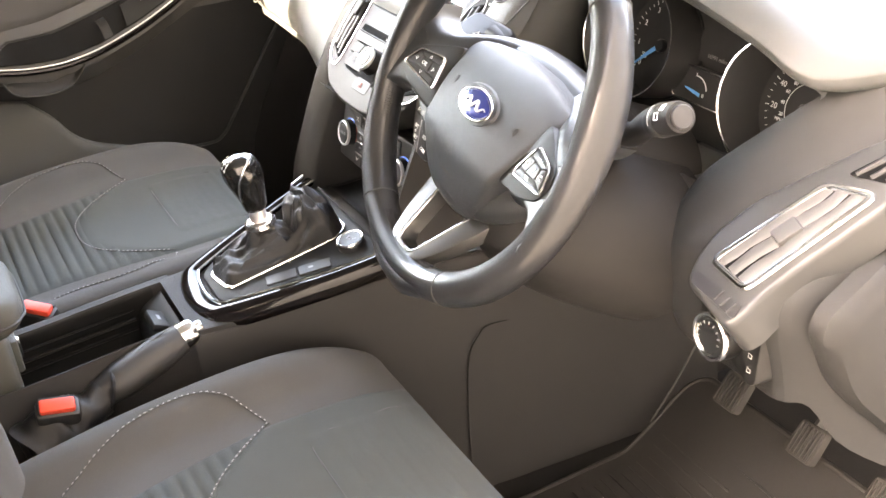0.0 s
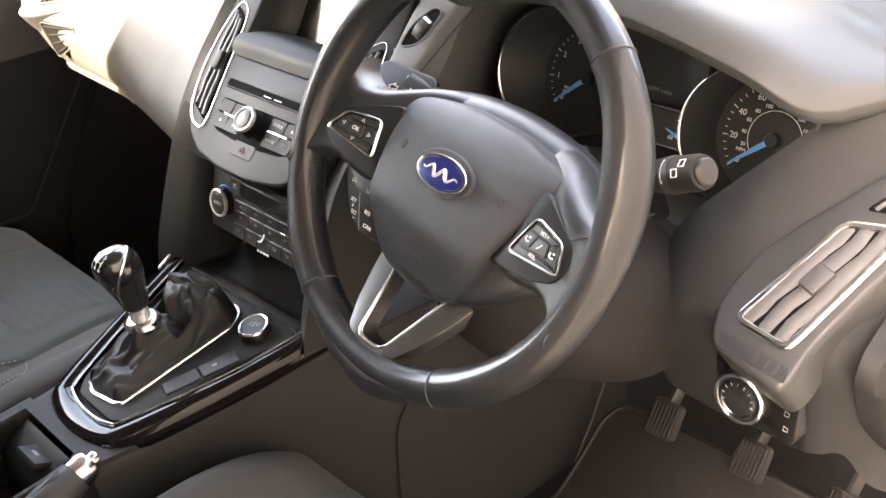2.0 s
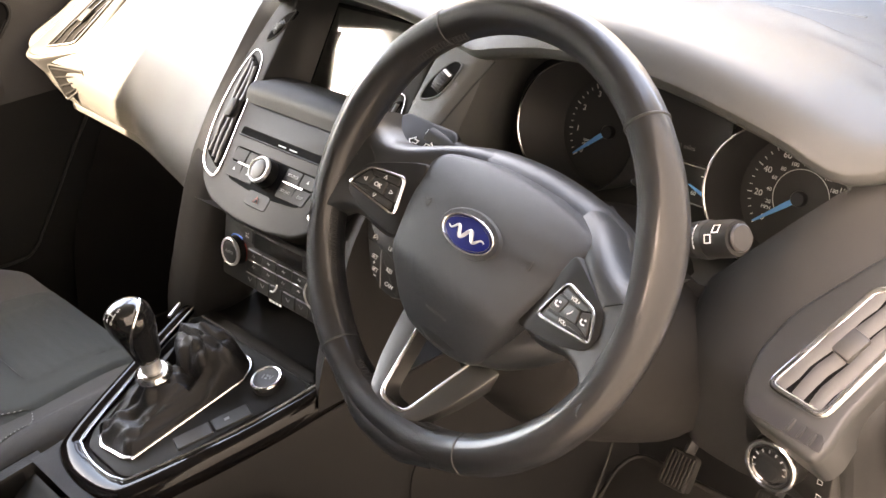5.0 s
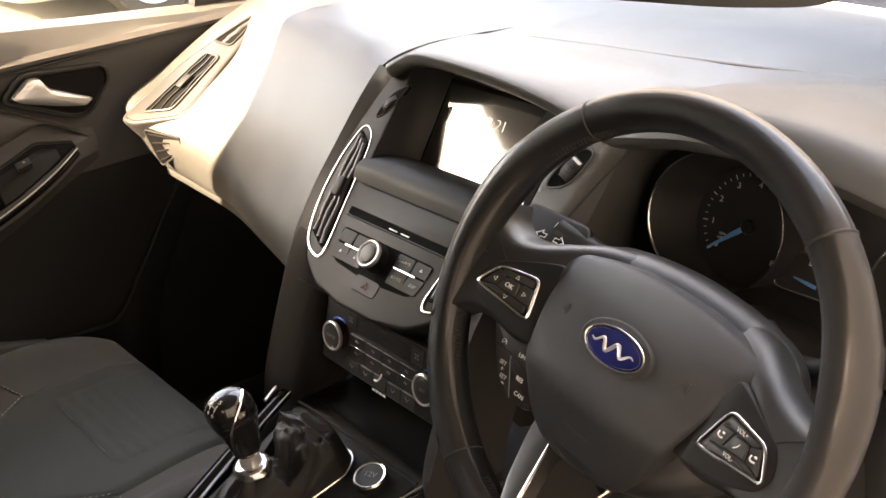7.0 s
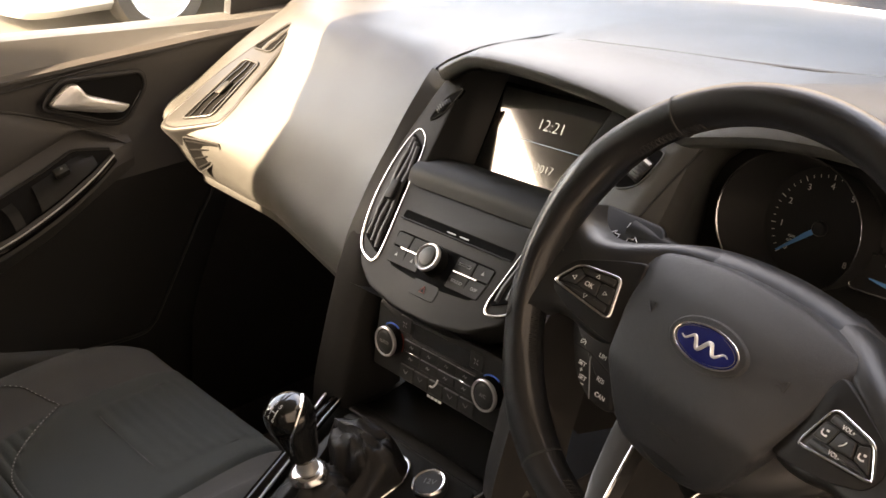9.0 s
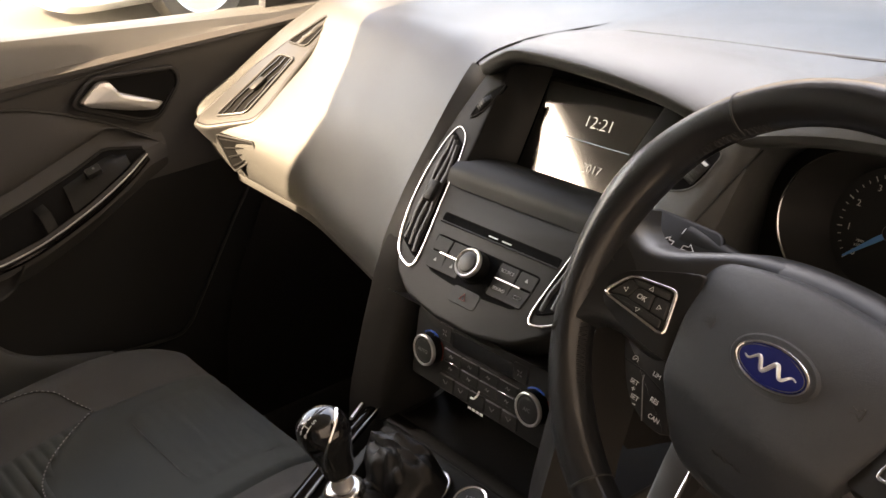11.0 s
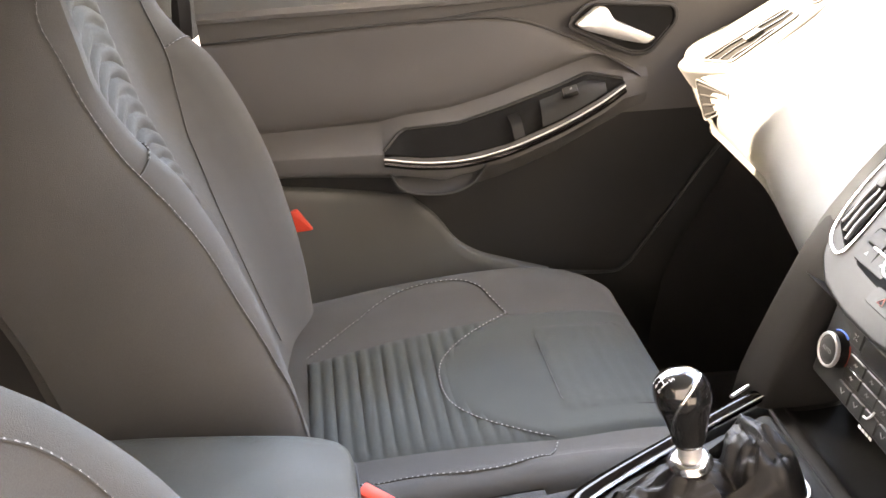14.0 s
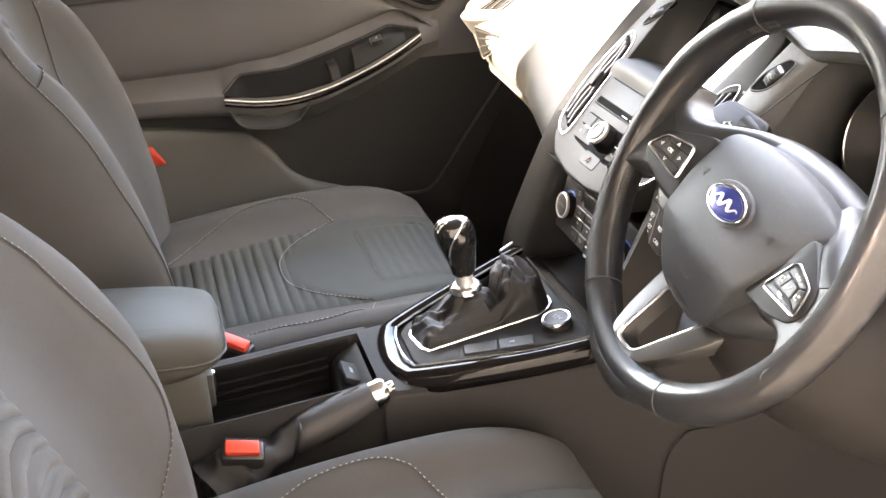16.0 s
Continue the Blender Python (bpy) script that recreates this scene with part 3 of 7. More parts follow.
# cheek between the centre stack and the dials, with the lighting roller
part("cheek_panel", surf([[(0.136, 0.118, 0.638), (0.138, 0.155, 0.680), (0.140, 0.190, 0.720), (0.142, 0.215, 0.748)], [(0.150, 0.108, 0.642), (0.152, 0.142, 0.684), (0.155, 0.175, 0.724), (0.160, 0.202, 0.752)], [(0.188, 0.112, 0.648), (0.190, 0.143, 0.690), (0.194, 0.173, 0.728), (0.202, 0.198, 0.755)], [(0.206, 0.135, 0.650), (0.212, 0.165, 0.692), (0.218, 0.188, 0.730), (0.228, 0.204, 0.757)]], 5, 5), SOFT, dash, "grey cheek beside the dials", 60)
CHK = plane_at((0.176, 0.1585, 0.7085), (0.99, 0.05, 0.02), (0.02, 0.62, 0.785))
ALM2 = spline([(-0.0160, -0.0030), (-0.0110, 0.0180), (0.0060, 0.0390), (0.0190, 0.0370), (0.0150, 0.0190), (0.0070, 0.0030), (-0.0060, -0.0040)], 5, True)
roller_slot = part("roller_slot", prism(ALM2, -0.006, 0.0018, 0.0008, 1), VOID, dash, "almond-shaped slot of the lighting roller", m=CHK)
part("slot_edge", tube([(*p, 0.0016) for p in ALM2], 0.0011, 6, True), SOFT, roller_slot, m=CHK)
ROL = CHK @ pose(0.0030, 0.0175, -0.0135, 0, 0, -24)
roller = part("light_roller", lathe([(0.001, -0.0075), (0.0180, -0.0075), (0.0190, -0.006), (0.0190, 0.006), (0.0180, 0.0075), (0.001, 0.0075)], 36), KEY, roller_slot, "knurled lighting roller", m=ROL @ pose(0, 0, 0, 0, 90, 0))
for i in range(13):
    a = radians(-54 + 9 * i)
    part("roller_ridge", box(0.0135, 0.0011, 0.0012, 0.0004, 1), DARK, roller, m=ROL @ pose(0, 0.0193 * math.sin(a), 0.0193 * math.cos(a), math.degrees(-a), 0, 0))
a = radians(28)
part("roller_mark", box(0.0125, 0.0032, 0.0012, 0.0004, 1), WHITE, roller, m=ROL @ pose(0, 0.0197 * math.sin(a), 0.0197 * math.cos(a), math.degrees(-a), 0, 0))
part("roller_symbol", box(0.004, 0.003, 0.0006), DIM, dash, m=CHK @ pose(-0.0205, -0.0105, 0.0015))
part("cheek_seam", tube([CHK @ Vector(p) for p in ((0.050, 0.0500, -0.006), (0.036, 0.016, -0.0045), (0.022, -0.0265, -0.001))], 0.0010, 5), DARK, dash)

# lower dash and column
part("knee_panel", surf([[(0.125, 0.10, 0.60), (0.125, 0.085, 0.54), (0.125, 0.10, 0.47), (0.125, 0.14, 0.41)], [(0.18, 0.135, 0.63), (0.18, 0.135, 0.56), (0.18, 0.155, 0.48), (0.18, 0.19, 0.42)], [(0.30, 0.155, 0.585), (0.30, 0.155, 0.55), (0.30, 0.16, 0.48), (0.30, 0.20, 0.42)], [(0.42, 0.16, 0.585), (0.42, 0.15, 0.55), (0.42, 0.155, 0.48), (0.42, 0.20, 0.42)], [(0.50, 0.17, 0.60), (0.50, 0.15, 0.55), (0.50, 0.15, 0.48), (0.50, 0.19, 0.42)], [(0.66, 0.15, 0.55), (0.66, 0.14, 0.5), (0.66, 0.15, 0.46), (0.66, 0.19, 0.42)]], 4, 4), SHROUD, dash)
part("knee_panel_edge", surf([[(x, 0.20, 0.425), (x, 0.205, 0.412), (x, 0.30, 0.405), (x, 0.6, 0.42)] for x in (0.125, 0.3, 0.5, 0.69)], 2, 3), DARK, dash)
WHEEL = plane_at((0.3726, -0.004, 0.6885), (0.9991, -0.0416, 0), (0.0196, 0.4718, 0.8815))
column = thing("steering_column", (0.377, 0.12, 0.60), "dark plastic steering column shroud", "steering column")
part("shroud", surf([[(r * 1.05 * math.cos(a), -0.015 + r * (0.8 if math.sin(a) > 0 else 1.15) * math.sin(a), n) for a in np.linspace(0, 2 * math.pi, 12, endpoint=False)] for r, n in ((0.045, -0.035), (0.062, -0.045), (0.070, -0.09), (0.074, -0.15), (0.08, -0.24))], 3, 3, True, cap=True), SHROUD, column, m=WHEEL)
part("lower_shroud", surf([[(0.042 + r * math.cos(a) * 1.25, -0.075 + r * math.sin(a), n) for a in np.linspace(0, 2 * math.pi, 12, endpoint=False)] for r, n in ((0.02, -0.035), (0.055, -0.05), (0.075, -0.09), (0.085, -0.14), (0.09, -0.22))], 3, 3, True, cap=True), SHROUD, column, m=WHEEL)

# ---- steering wheel ----
SW = WHEEL @ pose(0.001, 0, 0, 0, 0, -7)
RIM_R = 0.1787
wheel = thing("steering_wheel", tuple(WHEEL.translation), "black leather steering wheel with silver lower spoke, turned slightly", "steering wheel")


def rim_ring(a, grow=0.0):
    d = math.degrees(a) % 360
    bulge = 0.0022 * (math.exp(-((d - 158) / 14) ** 2) + math.exp(-((d - 22) / 14) ** 2)) + 0.0012 * (math.exp(-((d - 228) / 16) ** 2) + math.exp(-((d - 312) / 16) ** 2))
    rr = 0.0163 + bulge + grow
    out = []
    for j in range(20):
        b = 2 * math.pi * j / 20
        q = RIM_R + math.cos(b) * rr
        out.append((q * math.cos(a), q * math.sin(a), -0.0077 + math.sin(b) * (rr * 1.12)))
    return out


part("rim", grid([rim_ring(2 * math.pi * i / 120) for i in range(120)], True, True), LEATHER, wheel, m=SW)
for deg in (127, 51, 240, 299):
    a = radians(deg)
    part("rim_seam", grid([rim_ring(a - 0.006, 0.0002), rim_ring(a - 0.003, 0.0009), rim_ring(a + 0.003, 0.0009), rim_ring(a + 0.006, 0.0002)], False, True), SEAM, wheel, m=SW)


def sym(half):
    return half + [(-x, y) for x, y in reversed(half) if abs(x) > 1e-6]


HUB = rounded(sym([(0.0, 0.052), (0.035, 0.051), (0.066, 0.046), (0.088, 0.040), (0.0975, 0.035), (0.0950, 0.020), (0.087, -0.010), (0.074, -0.050), (0.063, -0.075), (0.053, -0.093), (0.040, -0.103), (0.020, -0.108), (0.0, -0.109)]), 0.006, 4)


def cover(u, v):
    """Height of the airbag cover: it swells towards a ridge below the badge and falls away above and below."""
    c = float(np.interp(v, (-0.111, -0.100, -0.080, -0.060, -0.052, -0.044, -0.030, -0.010, 0.010, 0.025, 0.040, 0.052), (-0.0260, -0.0190, -0.0090, -0.0005, 0.0036, 0.0046, 0.0020, -0.0040, -0.0110, -0.0175, -0.0280, -0.0400)))
    return c - 0.0135 * (abs(u) / 0.094) ** 2.2


rings = [[(x, y, cover(x, y) - 0.024) for x, y in HUB]]
for k, drop in ((1.0, 0.0065), (0.996, 0.0040), (0.985, 0.0018), (0.965, 0.0004), (0.93, 0.0), (0.86, 0.0), (0.77, 0.0), (0.66, 0.0), (0.54, 0.0), (0.42, 0.0), (0.30, 0.0), (0.17, 0.0), (0.05, 0.0)):
    rings.append([(x * k, (y + 0.03) * k - 0.03, cover(x * k, (y + 0.03) * k - 0.03) - drop) for x, y in HUB])
part("airbag_cover", grid(rings, close_v=True, cap=True), BAG, wheel, "grained black airbag cover", 60, m=SW)
BACKPLATE = rounded(sym([(0.0, 0.0655), (0.050, 0.062), (0.090, 0.053), (0.112, 0.038), (0.122, 0.010), (0.124, -0.030), (0.112, -0.056), (0.087, -0.080), (0.056, -0.098), (0.0, -0.110)]), 0.02, 5)
part("hub_back", grid([[(x * k, (y + 0.03) * k - 0.03, n - 0.30 * ((y + 0.03) * k - 0.03)) for x, y in BACKPLATE] for k, n in ((0.90, -0.092), (0.97, -0.082), (1.0, -0.070), (0.99, -0.060), (0.96, -0.053), (0.90, -0.047), (0.78, -0.043))], close_v=True, cap=True), SPOKESKIN, wheel, m=SW)


def spoke_at(u, v):
    return -0.0125 + 0.19 * (u - 0.12) - 0.28 * (v + 0.01) - 0.35 * max(0.0, 0.112 - u)


for s in (-1, 1):
    rows = []
    for u, vt, vb in ((0.055, 0.042, -0.050), (0.082, 0.036, -0.050), (0.105, 0.025, -0.047), (0.128, 0.014, -0.042), (0.148, 0.010, -0.045), (0.163, 0.017, -0.057), (0.172, 0.030, -0.070)):
        rows.append([(s * u, vt + 0.018, spoke_at(u, vt) - 0.040), (s * u, vt + 0.015, spoke_at(u, vt) - 0.016), (s * u, vt + 0.006, spoke_at(u, vt) - 0.003), (s * u, vt - 0.012, spoke_at(u, vt - 0.012)), (s * u, 0.0, spoke_at(u, 0.0)), (s * u, vb + 0.012, spoke_at(u, vb + 0.012)), (s * u, vb + 0.003, spoke_at(u, vb) - 0.004), (s * u, vb - 0.003, spoke_at(u, vb) - 0.016), (s * u, vb - 0.002, spoke_at(u, vb) - 0.034)])
    part("side_spoke", surf(rows, 4, 4), SPOKESKIN, wheel, m=SW)
    part("spoke_seam", tube([(s * u, v, spoke_at(u, v) + 0.0003) for u, v in spline([(0.140, 0.006), (0.148, 0.012), (0.156, 0.017)], 5)], 0.0006, 5), DARK, wheel, m=SW)

# ---- passenger door ----
door = thing("passenger_door", (-0.78, -0.1, 0.2), "dark grey moulded passenger door panel with silver handle", "car door")
def dx(y, z):
    """The door card's inner face."""
    return -0.745 + 0.012 * math.sin(max(0, min(1, (z - 0.42) / 0.2)) * math.pi) + 0.016 * max(0, (z - 0.66) / 0.06) + 0.05 * max(0, (y - 0.02)) 
rows = []
for y in np.linspace(-0.58, 0.50, 28):
    zt = float(np.interp(y, (-0.58, -0.3, -0.08, 0.10, 0.30, 0.50), (0.802, 0.790, 0.762, 0.742, 0.722, 0.718)))
    rows.append([(dx(y, z) - (0.03 if z == 0.06 else 0), y, z) for z in (0.06, 0.15, 0.25, 0.32, 0.38, 0.44, 0.48, 0.52, 0.56, 0.60, 0.64, 0.67, 0.69)] + [(dx(y, 0.70) - 0.006, y, 0.701), (dx(y, 0.70) + 0.004, y, 0.704), (dx(y, 0.70) + 0.004, y, 0.709), (dx(y, 0.70) - 0.004, y, 0.716), (dx(y, 0.70) - 0.016, y, zt - 0.014), (dx(y, 0.70) - 0.024, y, zt - 0.003), (-0.775, y, zt), (-0.80, y, zt + 0.001), (-0.81, y, zt - 0.02)])
# lower rows get the darkened trim: footwell shade painted as colour
part("door_card", grid([r[:8] for r in rows]), DOORSHADE, door)
part("upper_card", grid([r[7:17] for r in rows]), DOORTRIM, door, "grained grey upper trim")
part("sill_pad", grid([r[16:] for r in rows]), SOFT, door, "soft grey sill pad under the window")
part("door_skin", box(0.02, 1.12, 0.66, 0.01, 1, (-0.85, -0.04, 0.36)), PAINT, door)
glassp = part("window_pane", thick(surf([[(-0.795, -0.58, 0.66), (-0.795, -0.1, 0.70), (-0.79, 0.50, 0.72)], [(-0.74, -0.58, 0.92), (-0.74, -0.2, 0.93), (-0.74, 0.22, 0.93)], [(-0.62, -0.6, 1.17), (-0.62, -0.3, 1.17), (-0.62, 0.04, 1.13)]], 4, 4), 0.004), GLASS, door)
glassp.visible_shadow = False
part("window_frame", tube(spline([(-0.79, 0.52, 0.72), (-0.735, 0.24, 0.93), (-0.645, 0.02, 1.135), (-0.635, -0.25, 1.165), (-0.635, -0.54, 1.155)], 5), 0.02, 8), HARD, door)
part("window_frame", tube(spline([(-0.635, -0.54, 1.155), (-0.735, -0.585, 0.92), (-0.775, -0.605, 0.68)], 5), 0.022, 8), HARD, door)


# ---- seats ----
def stitches(path, long=0.0045, gap=0.0028):
    """Short thread dashes along a path."""
    p = [Vector(map(float, q)) for q in path]
    out, start = [], None
    dense = []
    for a, b in zip(p, p[1:]):
        k = max(1, int((b - a).length / 0.0012))
        dense += [a.lerp(b, i / k) for i in range(k)]
    step = 0.0
    for a, b in zip(dense, dense[1:]):
        step += (b - a).length
        ph = step % (long + gap)
        if ph < long:
            start = start or [a]
            start.append(b)
        elif start:
            if len(start) > 2:
                out.append(tube([start[0], start[len(start) // 2] + Vector((0, 0, 0.0004)), start[-1]], 0.0010, 4))
            start = None
    return out


def seat(name, cx, dy, bdy, label, slim=0.0):
    """A front seat: cushion, insert, backrest, headrest; cx its middle."""
    s = thing(name, (cx, -0.3 + dy, 0.02), label, "car seat", "front seats")

    def C(u, y, z):
        return (cx + u, y + dy, z)

    W = 0.262
    def cz(y):
        return 0.285 + 0.035 * (y + 0.3) + 0.012 * math.sin((y + 0.46) / 0.44 * math.pi) - 0.9 * max(0, y + 0.075) ** 2 * 6
    rows = []
    for y in (-0.54, -0.44, -0.34, -0.24, -0.15, -0.09, -0.045, -0.015):
        f = 1 - 0.13 * max(0, (y + 0.2) / 0.2) ** 3.5 - 0.04 * max(0, (-y - 0.3) / 0.2)
        b = 0.030 * (1 - max(0, (y + 0.16) / 0.16) ** 1.5)
        z = cz(y)
        w = W * f
        rows.append([C(-w * 0.97, y, 0.10), C(-w, y, 0.18), C(-w, y, z - 0.025), C(-w * 0.95, y, z + b * 0.8), C(-w * 0.82, y, z + b), C(-w * 0.66, y, z + 0.004), C(-w * 0.3, y, z), C(0, y, z), C(w * 0.3, y, z), C(w * 0.66, y, z + 0.004), C(w * 0.82, y, z + b), C(w * 0.95, y, z + b * 0.8), C(w, y, z - 0.025), C(w, y, 0.18), C(w * 0.97, y, 0.10)])
    for y, dz, k in ((0.003, -0.045, 0.90), (0.0, -0.10, 0.88), (-0.03, -0.15, 0.86)):
        z = cz(-0.02) + dz
        w = W * k
        rows.append([C(-w * 0.97, y - 0.03, 0.10), C(-w, y - 0.03, 0.14), C(-w, y - 0.025, z - 0.012), C(-w * 0.95, y - 0.018, z), C(-w * 0.82, y - 0.01, z), C(-w * 0.66, y - 0.004, z), C(-w * 0.3, y, z), C(0, y, z), C(w * 0.3, y, z), C(w * 0.66, y - 0.004, z), C(w * 0.82, y - 0.01, z), C(w * 0.95, y - 0.018, z), C(w, y - 0.025, z - 0.012), C(w, y - 0.03, 0.14), C(w * 0.97, y - 0.03, 0.10)])
    bm = surf(rows, 4, 3)
    bmesh.ops.recalc_face_normals(bm, faces=bm.faces)
    cush = BVHTree.FromBMesh(bm)
    part("cushion", bm, CLOTH, s)
    # backrest: stations up the recline
    def B(u, h, f):
        """u across, h metres up the backrest, f forward of its plane."""
        y, z = -0.50 + bdy - 0.37 * h, 0.30 + 0.93 * h
        return C(u, y + 0.93 * f, z + 0.37 * f)
    rows = []
    for h, w, b, t in ((0.0, 0.225, 0.040, 0.09), (0.08, 0.240, 0.064, 0.12), (0.2, 0.250, 0.088, 0.14), (0.30, 0.248, 0.096, 0.13), (0.38, 0.242, 0.092, 0.13), (0.43, 0.234, 0.076, 0.12), (0.48, 0.224, 0.070, 0.11), (0.54, 0.208, 0.078, 0.105), (0.60, 0.182, 0.080, 0.09), (0.645, 0.14, 0.03, 0.07), (0.66, 0.10, 0.0, 0.04)):
        e = slim * min(1, max(0, (h - 0.24) / 0.2))
        w, b = w * (1 - 0.10 * e), b * (1 - 0.36 * e)
        k = (1 - e) * 0.018 * min(1, max(0, h / 0.25)) + (1 - e) * 0.025 * min(1, max(0, (h - 0.40) / 0.2)) - (0.012 if h > 0.62 else 0)
        rows.append([B(-w * 0.86, h, -t), B(-w * 0.99, h, -t * 0.4), B(-w, h, b * 0.4), B(-w * 0.93, h, b), B(-w * 0.80, h, b * 0.92), B(-w * 0.62, h, 0.012 + k), B(-w * 0.3, h, k), B(0, h, k), B(w * 0.3, h, k), B(w * 0.62, h, 0.012 + k), B(w * 0.80, h, b * 0.92), B(w * 0.93, h, b), B(w, h, b * 0.4), B(w * 0.99, h, -t * 0.4), B(w * 0.86, h, -t), B(0, h, -t - 0.01)])
    bm = surf(rows, 4, 3, True, cap=True)
    bmesh.ops.recalc_face_normals(bm, faces=bm.faces)
    back = BVHTree.FromBMesh(bm)
    part("backrest", bm, CLOTH, s)
    rows = [[B(u * w, h, f) for u, f in ((-1, -0.03), (-0.95, 0.02), (-0.5, 0.035), (0, 0.035), (0.5, 0.035), (0.95, 0.02), (1, -0.03), (0.8, -0.07), (0, -0.08), (-0.8, -0.07))] for h, w in ((0.69, 0.09), (0.71, 0.12), (0.80, 0.125), (0.87, 0.11), (0.89, 0.08))]
    part("headrest", surf(rows, 3, 3, True, cap=True), CLOTH, s)
    for u in (-0.05, 0.05):
        part("headrest_post", tube([B(u, 0.6, -0.03), B(u, 0.72, -0.03)], 0.006, 8), SILVER, s)
    part("seat_base", box(0.46, 0.46, 0.10, 0.02, 2, C(0, -0.28, 0.06)), HARD, s)

    def on_cushion(u, y, up=0.0015):
        hit = cush.ray_cast(Vector(C(u, y, 0.6)), Vector((0, 0, -1)))[0]
        return (hit.x, hit.y, hit.z + up) if hit else C(u, y, cz(y))

    def on_back(u, h, up=0.0015):
        a, b = Vector(B(u, h, 0.4)), Vector(B(u, h, 0.0))
        d = (b - a).normalized()
        hit = back.ray_cast(a, d)[0]
        return tuple((hit or b) - d * up)

    # ribbed centre of the cushion, ribs across the seat
    def half(y):
        return float(np.interp(y, (-0.475, -0.185, -0.02), (0.118, 0.150, 0.140)))

    def pad_back(b):
        """The front pad's rear edge, bowed backwards."""
        return -0.305 + 0.115 * abs(b) ** 2.6

    rows = []
    for i in range(137):
        y = -0.475 + 0.305 * i / 136
        rib = 0.0050 * abs(math.sin((y + 0.475) / 0.0168 * math.pi)) ** 0.7
        rows.append([on_cushion(half(y) * u, y, -0.0005 if abs(u) > 0.98 else 0.0008 + rib * (1 - abs(u) ** 10)) for u in (-1, -0.97, -0.85, -0.5, 0, 0.5, 0.85, 0.97, 1)])
    part("ribbed_insert", grid(rows), CLOTH2, s, "ribbed grey cloth insert", 60)
    # smooth front pad with a ribbed panel let in
    rows = []
    for i in range(45):
        a = i / 44
        row = []
        for j in range(-22, 23):
            b = j / 22
            y = pad_back(b) + (-0.020 - pad_back(b)) * a
            u = b * half(y)
            inside = max(abs(u) / 0.100, (-0.165 - y) / 0.004 + 1)
            rib = 0.0026 * abs(math.sin((y + 0.165) / 0.0168 * math.pi)) if inside < 0.97 else 0.0
            edge = min(a * 14, 1)
            side = min((1 - abs(b)) * 16, 1)
            row.append(on_cushion(u, y, -0.0005 + (0.0052 * math.sqrt(max(0, edge)) + 0.0018 + rib) * math.sqrt(max(0, side))))
        rows.append(row)
    part("front_pad", grid(rows), CLOTH2, s, "smooth grey cloth pad with a faint ribbed panel", 60)
    frame_line = rounded([(-0.100, -0.03), (-0.096, -0.165), (0.096, -0.165), (0.100, -0.03)], 0.03, 6)
    part("panel_seam", tube([on_cushion(u, y, 0.0066) for u, y in frame_line[4:-4]], 0.0011, 5), DARK, s)
    seams = [[on_cushion(b * half(pad_back(b)), pad_back(b), 0.0052) for b in np.linspace(-1, 1, 41)]]
    for q in (-1, 1):
        seams.append([on_cushion(q * u, y) for u, y in spline([(0.13, -0.475), (0.175, -0.42), (0.212, -0.34), (0.222, -0.27), (0.206, -0.222), (0.180, -0.20), (0.152, -0.188)], 10)])
        line = [(0.165, 0.07), (0.1986, 0.113), (0.2090, 0.149), (0.2062, 0.190), (0.1981, 0.242), (0.1903, 0.289), (0.1858, 0.323), (0.1821, 0.356), (0.1747, 0.389), (0.1607, 0.415), (0.135, 0.436)] if slim else [(0.216, 0.02), (0.2234, 0.081), (0.2265, 0.127), (0.2346, 0.186), (0.2385, 0.250), (0.2370, 0.308), (0.2347, 0.366), (0.2291, 0.415), (0.203, 0.54), (0.178, 0.595)]
        seams.append([on_back(q * u, h) for u, h in spline(line, 10)])
        if slim:
            continue
        seams.append([on_back(q * u, h) for u, h in spline([(0.172, 0.425), (0.195, 0.423), (0.215, 0.417), (0.230, 0.407)], 10)])
        seams.append([on_back(q * u, h) for u, h in spline([(0.10, 0.03), (0.115, 0.15), (0.148, 0.3), (0.172, 0.42), (0.168, 0.52), (0.15, 0.58)], 10)])
    for c in seams:
        part("seam", tube(c, 0.0011, 5), CLOTH, s)
    tagged(part("stitching", join(*[b for c in seams for b in stitches(c)]), THREAD, s, "pale grey stitching"), kind="stuff")
    # ribbed middle of the backrest
    rows = []
    for i in range(141):
        h = 0.10 + 0.46 * i / 140
        rib = 0.0085 * abs(math.sin(h / 0.0205 * math.pi)) ** 0.7
        w = 0.080 + 0.05 * max(0, h - 0.35)
        rows.append([on_back(w * u, h - 0.035 * u * u, -0.003 if abs(u) > 0.98 else 0.001 + rib * (1 - abs(u) ** 8)) for u in (-1, -0.96, -0.8, -0.5, 0, 0.5, 0.8, 0.96, 1)])
    part("ribbed_back_insert", grid(rows), CLOTH, s, "ribbed grey cloth back insert", 60)
    return s


seat("front_seat", -0.385, 0.0, 0.0, "charcoal cloth passenger seat with ribbed insert and grey stitching")
seat("front_seat", 0.385, -0.03, 0.012, "charcoal cloth driver seat with ribbed insert, beside the handbrake", 1.0)

# walls added out of view to cut sky light on the driver's side
sky_block = thing("sky_block_wall", (2.7, 0, -0.3), "unseen plain grey walls added beside and behind the car to block sky light", "wall", kind="structure")
part("wall_face", box(0.2, 16, 6.6, 0.02, 1, (2.55, 0, 2.98)), BRICK, sky_block)
part("rear_sky_block", box(16, 0.25, 3.6, 0.02, 1, (1.0, -9.0, 1.48)), BRICK, sky_block)

# ---- centre stack ----
AUD = plane_at((-0.007, 0.075, 0.606), (1, 0, 0), (0, 1, 1))
CLI = plane_at((-0.001, 0.056, 0.490), (1, 0, 0), (0, 0.21, 0.977))
